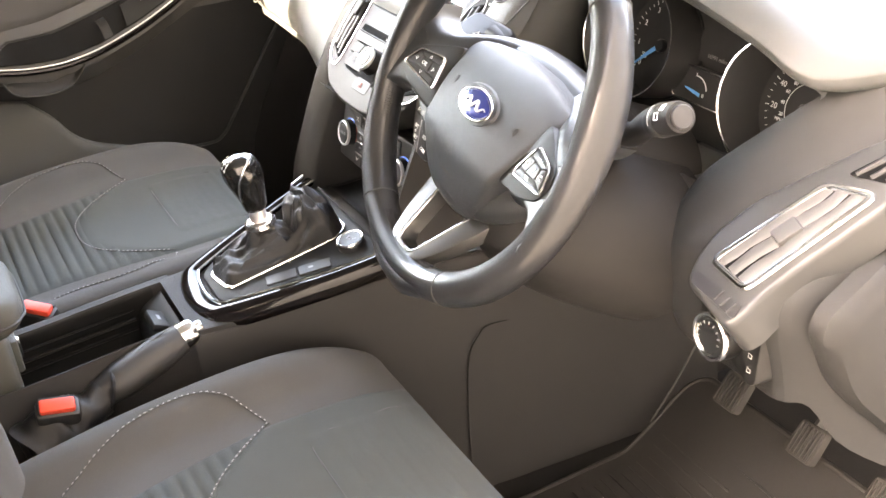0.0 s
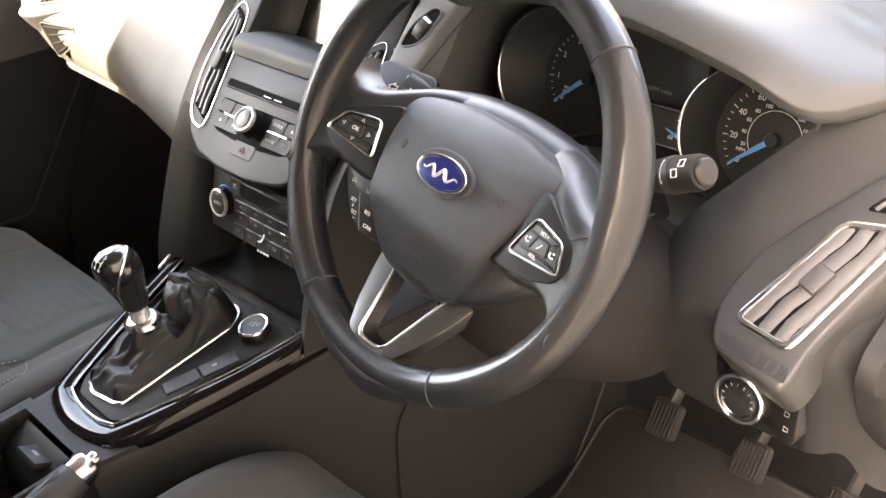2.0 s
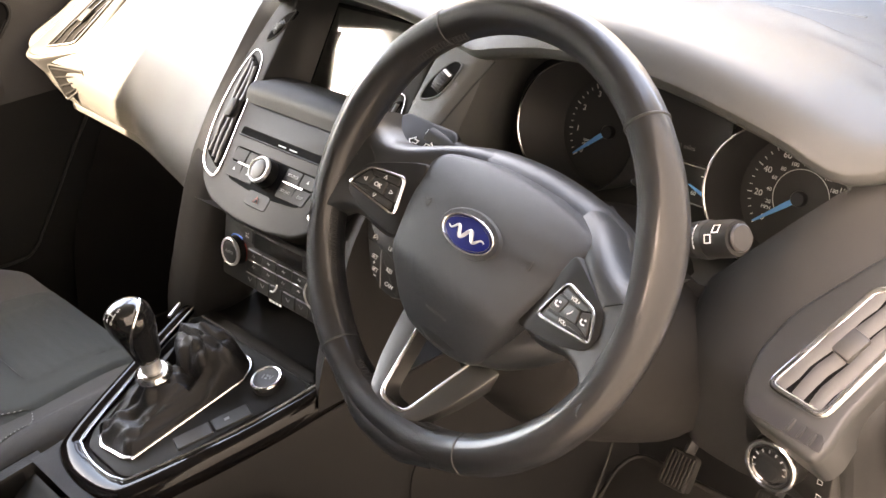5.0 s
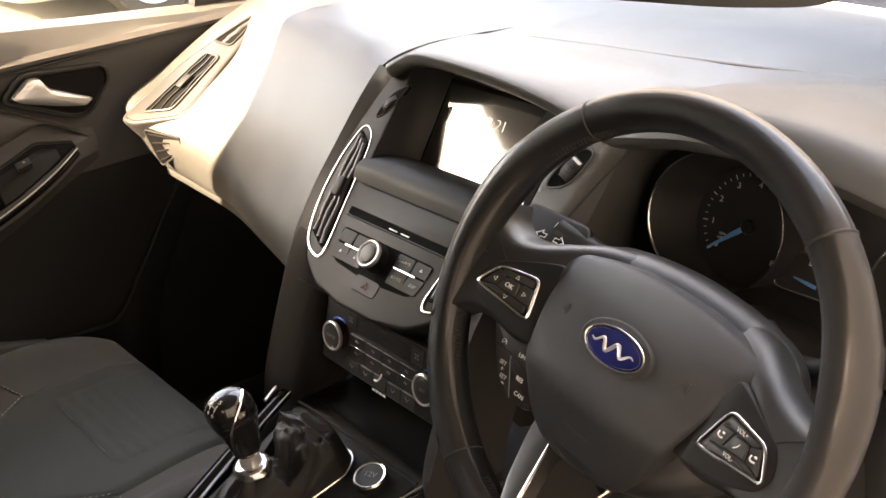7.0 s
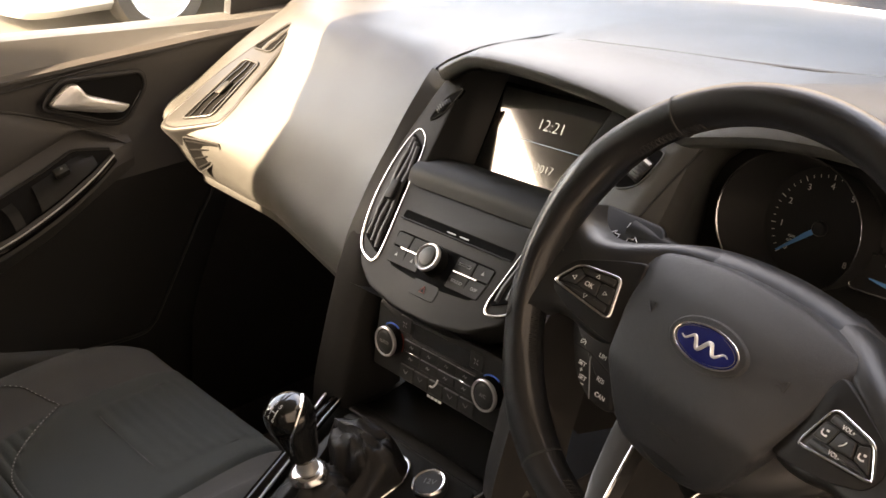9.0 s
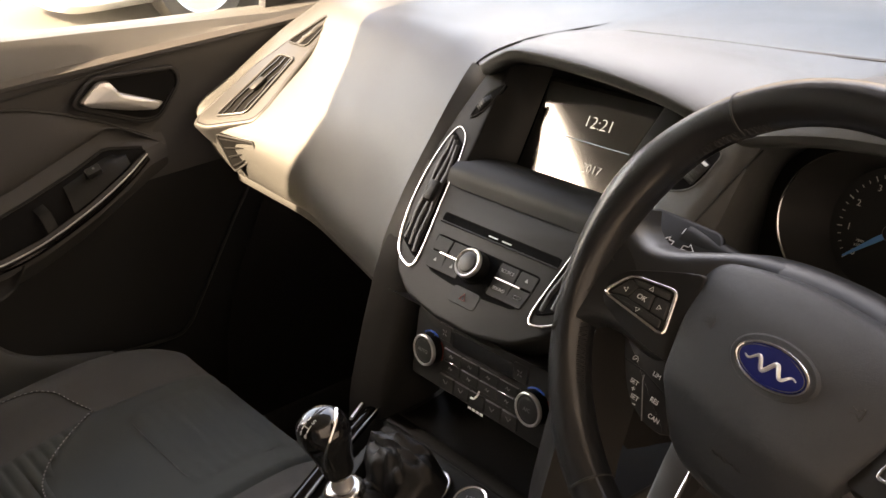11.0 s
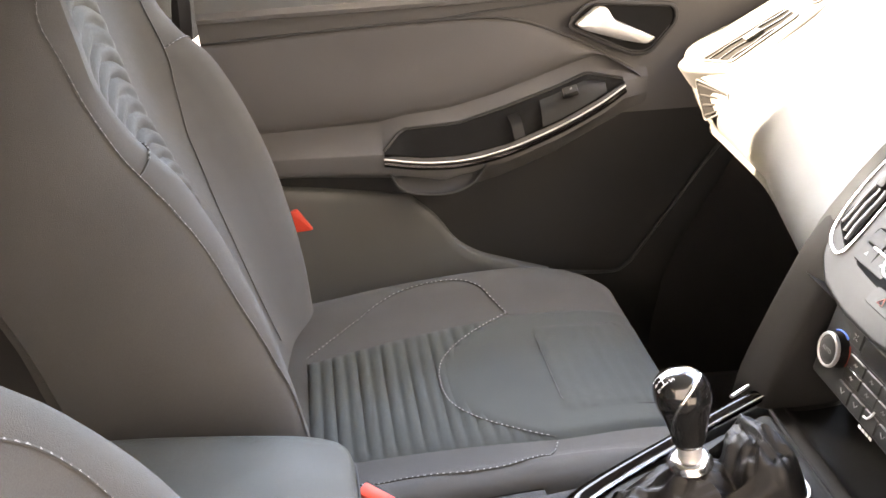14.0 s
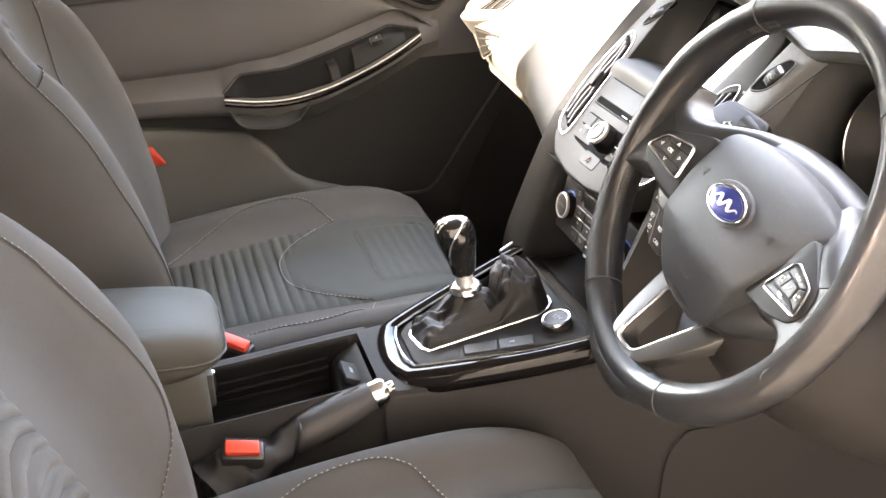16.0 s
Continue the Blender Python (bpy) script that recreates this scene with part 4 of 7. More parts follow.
SCR = plane_at((0.006, 0.222, 0.690), (1, 0, 0), (0, 0.56, 0.828))
stack = thing("centre_stack", (-0.007, 0.1, 0.42), "satin dark centre stack with air vents, radio keys and climate panel", "dashboard console")
FACE = rounded([(-0.112, -0.042), (-0.079, -0.062), (-0.03, -0.071), (0.03, -0.071), (0.079, -0.062), (0.112, -0.042), (0.134, 0.001), (0.152, 0.067), (0.148, 0.131), (0.142, 0.169), (0.136, 0.198), (0.122, 0.214), (0.108, 0.216), (0.100, 0.159), (0.094, 0.103), (0.092, 0.064), (-0.092, 0.064), (-0.094, 0.103), (-0.100, 0.159), (-0.108, 0.216), (-0.122, 0.214), (-0.136, 0.198), (-0.142, 0.169), (-0.148, 0.131), (-0.152, 0.067), (-0.134, 0.001)], 0.010, 3)
part("fascia", prism(FACE, -0.035, 0.0, 0.004, 3), SATIN, stack, m=AUD)
part("screen_shelf", surf([[(x, 0.119, 0.651), (x, 0.128, 0.668 - 0.1 * x * x), (x, 0.15, 0.674 - 0.2 * x * x), (x, 0.18, 0.664), (x, 0.205, 0.648), (x, 0.215, 0.62)] for x in (-0.112, -0.06, -0.007, 0.05, 0.10)], 3, 4), SATIN, stack)
WING = [(0.092, 0.060), (0.094, 0.103), (0.100, 0.159), (0.108, 0.214)]
for s in (-1, 1):
    near = [(-0.007 + s * u, 0.074 + 0.707 * v, 0.604 + 0.707 * v) for u, v in WING]
    far = [(0.006 + s * 0.091, 0.222 + 0.56 * v, 0.690 + 0.828 * v) for v in (-0.062, -0.02, 0.025, 0.07)]
    part("recess_wall", surf([near, [tuple(0.5 * np.array(p) + 0.5 * np.array(q) + (s * 0.004, 0.004, 0)) for p, q in zip(near, far)], far], 4, 4), KEY, stack)
part("stack_body", box(0.20, 0.16, 0.14, 0.01, 1, (-0.007, 0.19, 0.56)), DARK, stack)
for s in (-1, 1):
    part("leg", surf([[(-0.007 + s * (0.152 - w), y - 0.018, z), (-0.007 + s * 0.148, y - 0.024, z), (-0.007 + s * 0.124, y - 0.010, z), (-0.007 + s * 0.117, y + 0.006, z), (-0.007 + s * 0.117, y + 0.08, z), (-0.007 + s * (0.155 - w), y + 0.08, z)] for y, z, w in ((0.012, 0.392, 0.0), (0.020, 0.43, 0.0), (0.040, 0.48, -0.002), (0.062, 0.53, -0.004), (0.085, 0.575, -0.006), (0.125, 0.62, -0.006))], 3, 3, True, cap=True), HARD, stack, "grained plastic leg of the stack")


def bezel(pts, m, r, mat, parent, name="chrome_surround", n=0.001, flat=0.6, label="", k=3):
    return part(name, tube([(*q, n) for q in rounded(pts, 0.008, k)], r, 8, True, flat, (0, 0, 1)), mat, parent, label, m=m)


def vent(pts, m, parent, slats, tab=True, frame_mat=CHROME, r=0.0028, depth=0.022, blade=0.0042, mat=KEY, name="air_vent", tilt=0.35, wave=0.0014):
    """A slatted outlet: well in shade-black, frame, slats along its length, thumb tab."""
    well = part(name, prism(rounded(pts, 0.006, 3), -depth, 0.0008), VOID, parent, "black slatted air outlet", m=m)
    if frame_mat:
        bezel(pts, m, r, frame_mat, well, "vent_frame", 0.0015, 0.8)
    a, b, c, d = (np.array(q, float) for q in pts)      # a,b one end; d,c the other
    for i in range(slats):
        f = (i + 0.5) / slats
        p, q = a + (b - a) * f, d + (c - d) * f
        path = []
        for t in np.linspace(0.03, 0.97, 9):
            o = p + (q - p) * t
            path.append((o[0] + wave * math.sin(t * 16 + i), o[1], (0.0015 if tilt < 0.5 else 0.0005) - 0.0012 * abs(2 * t - 1)))
        part("slat", tube(path, blade, 6, False, 0.35 * 0.0042 / blade, (tilt, 0.1, 1)), mat, well, m=m)
    if tab:
        o = (a + b + c + d) / 4 
        e = (d - a) / np.linalg.norm(d - a)
        ang = math.degrees(math.atan2(e[1], e[0]))
        part("vent_tab", box(0.024, 0.018 if blade > 0.005 else 0.013, 0.007, 0.002, 2), mat if blade > 0.005 else SATIN, well, m=off(m, o[0], o[1], 0.004, ang))
    return well


for s in (-1, 1):
    q = [(s * 0.124, -0.010), (s * 0.090, -0.026), (s * 0.112, 0.108), (s * 0.134, 0.122)]
    vent(q, off(AUD, 0, 0, 0.001), stack, 3, True, None, blade=0.0034, mat=DARK)
    loop = spline([(0.124, -0.018), (0.100, -0.034), (0.087, -0.026), (0.096, 0.035), (0.108, 0.104), (0.120, 0.124), (0.135, 0.124), (0.143, 0.085), (0.140, 0.03)], 6, True)
    part("vent_surround", tube([(s * p[0], p[1], 0.001) for p in loop], [0.0006 + 0.0010 * max(0.0, min(1.0, (0.12 - p[1]) / 0.15)) * (1.0 if p[0] > 0.112 or p[1] < -0.01 else 0.45) for p in loop], 8, True, 0.7, (0, 0, 1)), CHROME, stack, m=AUD)
    if s > 0:
        continue
    ALM = spline([(-0.1240, 0.1430), (-0.1222, 0.1600), (-0.1150, 0.1760), (-0.1000, 0.1885), (-0.1030, 0.1720), (-0.1095, 0.1540), (-0.1180, 0.1440)], 5, True)
    slot_t = part("thumb_slot", prism(ALM, -0.004, 0.0005), VOID, stack, "almond-shaped slot of the vent wheel", m=AUD)
    part("slot_edge", tube([(*p, 0.0004) for p in ALM], 0.0011, 6, True), SATIN, slot_t, m=AUD)
    TW = off(AUD, -0.1142, 0.1625, -0.0120) @ pose(0, 0, 0, 0, 0, -32)
    th = part("thumb_wheel", lathe([(0.001, -0.0042), (0.0150, -0.0042), (0.0160, -0.002), (0.0160, 0.002), (0.0150, 0.0042), (0.001, 0.0042)], 28), KEY, slot_t, m=TW @ pose(0, 0, 0, 0, 90, 0))
    for i in range(11):
        a = radians(-60 + 12 * i)
        part("knurl", box(0.0080, 0.0011, 0.0012), BLADE, th, m=TW @ pose(0, 0.0163 * math.sin(a), 0.0163 * math.cos(a), math.degrees(-a), 0, 0))
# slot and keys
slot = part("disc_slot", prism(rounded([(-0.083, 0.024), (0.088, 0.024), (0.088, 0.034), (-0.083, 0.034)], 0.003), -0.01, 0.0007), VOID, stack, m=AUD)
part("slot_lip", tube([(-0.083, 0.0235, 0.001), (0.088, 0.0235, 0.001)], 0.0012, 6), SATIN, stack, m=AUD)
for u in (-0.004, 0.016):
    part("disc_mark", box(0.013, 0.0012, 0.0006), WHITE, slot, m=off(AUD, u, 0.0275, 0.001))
# flush dark sheet painting the shaded gaps between the keys
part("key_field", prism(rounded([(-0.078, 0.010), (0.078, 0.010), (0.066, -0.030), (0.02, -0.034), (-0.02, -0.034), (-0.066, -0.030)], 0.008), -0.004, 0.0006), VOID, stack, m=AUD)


def key(x0, x1, y0, y1, m, parent, mat=KEY, lift=0.0022, r=0.002, skew=0.0, label="", name="key"):
    g = 0.0007
    return part(name, prism(rounded([(x0 + g + skew, y0 + g), (x1 - g + skew, y0 + g), (x1 - g, y1 - g), (x0 + g, y1 - g)], r, 2), -0.003, lift, 0.0008, 1), mat, parent, label, m=m)


for x0, x1 in ((-0.076, -0.050), (-0.050, -0.022), (0.022, 0.050), (0.050, 0.076)):
    sk = 0.004 if x0 < -0.06 else (-0.004 if x1 > 0.06 else 0)
    key(x0, x1, -0.008, 0.009, AUD, stack, SATIN, 0.0011)
    key(x0, x1, -0.028, -0.008, AUD, stack, SATIN, 0.0011, skew=sk)
for s in (-1, 1):
    part("chrome_bar", box(0.036, 0.0024, 0.0016, 0.0005, 1), CHROME, stack, m=off(AUD, s * 0.042, -0.0085, 0.0014))
for u, v, w in ((0.036, 0.001, "SOURCE"), (0.036, -0.018, "SOUND"), (0.062, -0.018, "DISP")):
    text(w, 0.0048, off(AUD, u, v, 0.0013), DIM, stack)
for u, v in ((-0.062, -0.017), (-0.036, -0.017), (0.063, 0.001)):
    part("key_symbol", prism([(-0.0022, -0.0018), (0.0022, -0.0018), (0, 0.0022)], 0, 0.0003), DIM, stack, m=off(AUD, u, v, 0.0012))
haz = key(-0.021, 0.021, -0.050, -0.030, AUD, stack, SATIN, 0.0008, 0.005, name="hazard_key")
part("hazard_symbol", tube([(0.0045 * math.cos(a), 0.0045 * math.sin(a), 0) for a in (radians(90), radians(210), radians(330))], 0.0007, 4, True), ORANGE, haz, m=off(AUD, 0, -0.041, 0.0019))


def knob(m, r, h, parent, name, ring=CHROME, face=KEY, red=False):
    k = part(name, lathe([(r * 1.06, -0.004), (r * 1.04, 0.003), (r, h * 0.8), (r * 0.96, h * 0.95), (r * 0.2, h * 0.95)], 36), TRAY, parent, "dark rotary knob with chrome ring", m=m)
    part("knob_ring", lathe([(r * 1.0, h * 0.72), (r * 1.03, h * 0.84), (r * 1.0, h), (r * 0.95, h * 1.05), (r * 0.87, h * 1.03), (r * 0.83, h * 0.9)], 36), ring, k, m=m)
    part("knob_face", lathe([(r * 0.85, h * 0.9), (r * 0.82, h * 0.96), (r * 0.70, h * 0.97), (r * 0.66, h * 1.01), (r * 0.60, h * 1.03), (r * 0.01, h * 1.035)], 36), face, k, m=m)
    return k


knob(off(AUD, -0.004, -0.008, 0.001), 0.0155, 0.016, stack, "volume_knob", SILVER)
# climate
clim = part("climate_panel", prism(rounded([(-0.112, -0.046), (0.106, -0.048), (0.104, 0.036), (-0.108, 0.036)], 0.006), -0.05, 0.0, 0.003), KEY, stack, m=CLI)
part("climate_roof", surf([[(x, 0.030, 0.556), (x, 0.045, 0.545), (x, 0.075, 0.530)] for x in (-0.118, -0.007, 0.104)], 3, 3), DARK, stack)
part("climate_display", prism(rounded([(-0.046, 0.009), (0.054, 0.009), (0.054, 0.027), (-0.046, 0.027)], 0.002), -0.002, 0.0008), SCREEN, clim, "black climate display", m=CLI)
for s, w in ((-1, "AUTO"), (1, "A/C")):
    m = off(CLI, 0.002 + s * 0.081, -0.005, 0.0)
    knob(m, 0.0175, 0.013, stack, "climate_knob", SILVER)
    text(w, 0.0058, off(m, 0, 0, 0.0136), DIM, clim)
    part("cold_arc", tube([(0.0195 * math.cos(a), 0.0195 * math.sin(a), 0.0012) for a in np.linspace(radians(60), radians(130), 9)], 0.0010, 5), BLUEPRINT, clim, m=m)
    part("warm_arc", tube([(0.0195 * math.cos(a), 0.0195 * math.sin(a), 0.0008) for a in np.linspace(radians(-25), radians(40), 9)], 0.0007, 5), ORANGE, clim, m=m)
    key(s * 0.058 - 0.011, s * 0.058 + 0.011, 0.011, 0.031, CLI, clim)
    part("fan_symbol", join(*[tube([(0.0015 * math.cos(a), 0.0015 * math.sin(a), 0), (0.0042 * math.cos(a + 0.5), 0.0042 * math.sin(a + 0.5), 0)], 0.0006, 4) for a in (0.4, 1.97, 3.54, 5.1)]), DIM, clim, m=off(CLI, s * 0.058, 0.021, 0.0026))
part("climate_field", prism(rounded([(-0.060, -0.024), (0.060, -0.024), (0.060, 0.006), (-0.060, 0.006)], 0.004), -0.002, 0.0006), DIAL, clim, m=CLI)
for x0, x1 in ((-0.059, -0.029), (-0.029, 0.0), (0.0, 0.029), (0.029, 0.059)):
    for y0, y1 in ((-0.009, 0.005), (-0.023, -0.009)):
        k = key(x0, x1, y0, y1, CLI, clim)
        part("key_symbol", tube([(-0.003, -0.001, 0), (-0.001, 0.0018, 0), (0.001, -0.0015, 0), (0.003, 0.001, 0)], 0.0005, 4), DIM, k, m=off(CLI, (x0 + x1) / 2, (y0 + y1) / 2, 0.0026))
for s in (-1, 1):
    part("chrome_bar", box(0.024, 0.0016, 0.0012, 0.0004, 1), CHROME, clim, m=off(CLI, s * 0.042, -0.009, 0.0026))
for i in range(5):
    x0 = -0.062 + 0.0248 * i
    k = key(x0, x0 + 0.0248, -0.044, -0.026, CLI, clim)
    if i != 2:
        part("key_symbol", tube([(-0.004, 0.002, 0), (0.0, -0.002, 0), (0.003, 0.002, 0)], 0.0006, 4), DIM, k, m=off(CLI, x0 + 0.0124, -0.034, 0.0026))
part("seat_symbol", tube(spline([(-0.008, -0.004, 0), (-0.003, -0.003, 0), (0.002, 0.003, 0), (0.004, 0.008, 0)], 4), 0.0012, 5), WHITE, clim, m=off(CLI, 0.0, -0.030, 0.0030))
for i in range(4):
    part("print_mark", box(0.0048, 0.0028, 0.0004), WHITE, clim, m=off(CLI, -0.01 + 0.0062 * i, -0.0472, 0.0010))

screen = thing("display_screen", (0.006, 0.222, 0.69), "glossy dark display screen showing the time", "screen")
part("bezel", prism(rounded([(-0.096, -0.058), (0.096, -0.058), (0.096, 0.062), (-0.096, 0.062)], 0.006), -0.012, -0.0005, 0.002), GLOSS, screen, m=SCR)
glass = part("glass", prism([(-0.088, -0.052), (0.092, -0.052), (0.092, 0.056), (-0.088, 0.056)], -0.002, 0.0006), SCREEN, screen, m=SCR)
text("12:21", 0.0185, off(SCR, -0.001, 0.023, 0.0012), SCREENTEXT, glass, "clock_digits", thin=0.0005)
text("2017", 0.0135, off(SCR, 0.011, -0.024, 0.0012), SCREENTEXT, glass, "year_digits", thin=0.0004)
part("screen_line", box(0.10, 0.0008, 0.0003), SCREENLINE, glass, m=off(SCR, 0.0, 0.002, 0.0012))

# ---- centre console ----
CON = plane_at((0.0, -0.1, 0.375), (1, 0, 0), (0, 1, 0.22))
console = thing("centre_console", (0, -0.2, 0.02), "dark plastic centre console with gloss black trim and open tray", "console")


def body_row(y, l, r, zt, k=0.02):
    return [(l - k, y, 0.0), (l - k * 0.6, y, zt * 0.5), (l - 0.004, y, zt - 0.03), (l, y, zt - 0.008), (l + 0.008, y, zt), ((l + r) / 2, y, zt), (r - 0.008, y, zt), (r, y, zt - 0.008), (r + 0.004, y, zt - 0.03), (r + k * 0.6, y, zt * 0.5), (r + k, y, 0.0)]


part("front_body", surf([body_row(-0.249, -0.088, 0.069, 0.3495), body_row(-0.225, -0.088, 0.072, 0.350), body_row(-0.15, -0.10, 0.085, 0.352), body_row(-0.05, -0.128, 0.114, 0.370), body_row(0.04, -0.15, 0.142, 0.386), body_row(0.14, -0.16, 0.152, 0.385, 0.03), body_row(0.5, -0.17, 0.165, 0.36, 0.05)], 3, 3), HARD, console)
part("side_carpet", surf([[(0.165 + 0.012 * math.sin(y * 9), y, 0.0), (0.158, y, 0.12), (0.150 + 0.02 * max(0, y), y, 0.20 + 0.12 * max(0, y))] for y in (0.10, 0.2, 0.35, 0.55, 0.8)], 3, 3), CARPET, console, "dark felt carpet on the tunnel side")
part("carpet_edge", tube(spline([(0.162, 0.40, 0.212), (0.162, 0.296, 0.230), (0.164, 0.136, 0.268), (0.165, 0.101, 0.258), (0.167, 0.083, 0.222), (0.170, 0.076, 0.12), (0.172, 0.076, 0.0)], 6), 0.0013, 6), CARPET, console)
U = [(-0.116, 0.0), (-0.106, 0.31), (-0.103, 0.338), (-0.097, 0.346), (-0.084, 0.347), (-0.077, 0.341), (-0.072, 0.275), (0.034, 0.275), (0.040, 0.341), (0.046, 0.347), (0.056, 0.345), (0.061, 0.33), (0.066, 0.0)]
part("tray", surf([[(x, y, z - 0.02 * min(1, max(0, (-y - 0.25) / 0.3)) * (z > 0.1)) for x, z in U] for y in (-0.70, -0.45, -0.35, -0.27, -0.235)], 3, 2), HARD, console, "open storage tray", 50)
part("tray_liner", surf([[(x, y, z + 0.0006 - 0.02 * min(1, max(0, (-y - 0.25) / 0.3))) for x, z in ((-0.079, 0.344), (-0.0760, 0.339), (-0.0712, 0.2760), (0.0332, 0.2760), (0.0390, 0.339), (0.042, 0.344))] for y in (-0.69, -0.45, -0.35, -0.262)], 3, 2), TRAY, console, "black tray lining", 50)
part("tray_step", surf([[(x, -0.252, 0.338), (x, -0.262, 0.333), (x, -0.285, 0.315), (x, -0.29, 0.28)] for x in (-0.074, -0.03, 0.038)], 2, 4), SATIN, console)
for s, xw in ((-1, -0.0735), (1, 0.0365)):
    for zl, wl in ((0.326, 0.0016), (0.312, 0.0030), (0.297, 0.0024)):
        part("tray_ridge", tube([(xw - s * wl * 0.6, y, zl - 0.02 * min(1, max(0, (-y - 0.25) / 0.3))) for y in (-0.60, -0.45, -0.36, -0.292)], wl, 6), TRAY, console)
part("tray_slope", box(0.045, 0.03, 0.012, 0.004, 2), SATIN, console, m=pose(-0.012, -0.272, 0.330, -28, 0, 0))
bar(0.012, 0.0045, pose(-0.012, -0.272, 0.3368, -28, 0, 0), DIM, console)
UI = [(-0.138, 0.14), (-0.105, 0.03), (-0.064, -0.085), (-0.046, -0.104), (-0.005, -0.110), (0.032, -0.105), (0.050, -0.085), (0.098, 0.03), (0.126, 0.14)]
UO = [(-0.158, 0.14), (-0.127, 0.03), (-0.088, -0.100), (-0.062, -0.130), (-0.006, -0.140), (0.050, -0.131), (0.076, -0.100), (0.123, 0.03), (0.150, 0.14)]
trim_rows = [[(*p, 0.001) for p in UI], [(*p, 0.006) for p in UI], *[[((1 - k) * a[0] + k * b[0], (1 - k) * a[1] + k * b[1], h) for a, b in zip(UI, UO)] for k, h in ((0.18, 0.0092), (0.42, 0.0108), (0.66, 0.0092), (0.86, 0.0050))], [(*p, -0.003) for p in UO], [(p[0] * 1.004, p[1] * 1.004, -0.010) for p in UO], [(p[0] * 0.99, p[1] * 0.99, -0.016) for p in UO]]
part("gloss_trim", surf(trim_rows, 3, 6), GLOSS, console, "gloss piano-black surround", m=CON)
part("chrome_line", tube([(*p, 0.0068) for p in spline(UI, 8)], 0.0019, 8), CHROME, console, m=CON)
part("chrome_line", tube([(-0.140, 0.080, 0.010), (-0.152, 0.118, 0.013), (-0.158, 0.138, 0.016)], 0.0045, 8, flat=0.5), SILVER, console, m=CON)
PLATE = rounded([(-0.106, 0.105), (-0.066, -0.075), (-0.046, -0.100), (0.032, -0.101), (0.052, -0.08), (0.112, 0.105)], 0.012)
part("shift_plate", prism(PLATE, -0.02, 0.0045, 0.002), SATIN, console, m=CON)
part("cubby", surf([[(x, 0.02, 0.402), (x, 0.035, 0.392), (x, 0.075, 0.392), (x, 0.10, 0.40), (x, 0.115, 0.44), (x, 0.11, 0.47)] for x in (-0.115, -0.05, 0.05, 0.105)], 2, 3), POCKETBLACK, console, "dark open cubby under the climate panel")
part("cubby_lip", tube([(-0.105, 0.107, 0.006), (0.11, 0.107, 0.006)], 0.002, 6), SATIN, console, m=CON)
for a, b in ((0.0, 0.48), (0.5, 1.0)):
    lo, hi = np.array((0.036, -0.036)), np.array((0.068, 0.046))
    p, q = lo + (hi - lo) * a, lo + (hi - lo) * b
    part("console_key", prism(rounded([tuple(p), tuple(p + (0.020, -0.006)), tuple(q + (0.020, -0.006)), tuple(q)], 0.003, 2), 0.0, 0.0068, 0.001, 1), KEY, console, m=CON)
bar(0.004, 0.006, off(CON, 0.068, 0.018, 0.0071, -20), DIM, console)
sock = part("socket_cap", lathe([(0.0185, 0), (0.0185, 0.007), (0.017, 0.010), (0.0155, 0.0105)], 32), DARK, console, "power socket cap with chrome ring", m=off(CON, 0.066, 0.080, 0.004))
part("socket_ring", lathe([(0.0185, 0.0075), (0.0188, 0.010), (0.0175, 0.012), (0.0155, 0.0115), (0.015, 0.010)], 32), CHROME, sock, m=off(CON, 0.066, 0.080, 0.004))
part("socket_face", lathe([(0.0155, 0.0095), (0.014, 0.0108), (0.0002, 0.0110)], 32), KEY, sock, m=off(CON, 0.066, 0.080, 0.004))
text("12V", 0.0095, off(CON, 0.066, 0.081, 0.0152, 20), DIM, sock)

# ---- gear lever ----
lever = thing("gear_lever", (-0.018, -0.11, 0.37), "gear lever with gloss black knob and leather boot", "gear lever")
BF = rounded([(-0.062, 0.092), (-0.042, -0.080), (-0.030, -0.090), (0.020, -0.083), (0.034, 0.070), (0.022, 0.092)], 0.014, 5)
BF = spline(BF, 3, True)
part("boot_frame", tube([(*p, 0.0065) for p in BF], 0.0026, 8, True, 0.8, (0, 0, 1)), CHROME, lever, m=CON)
inv = CON.inverted()
col = inv @ Vector((-0.019, -0.114, 0.418))


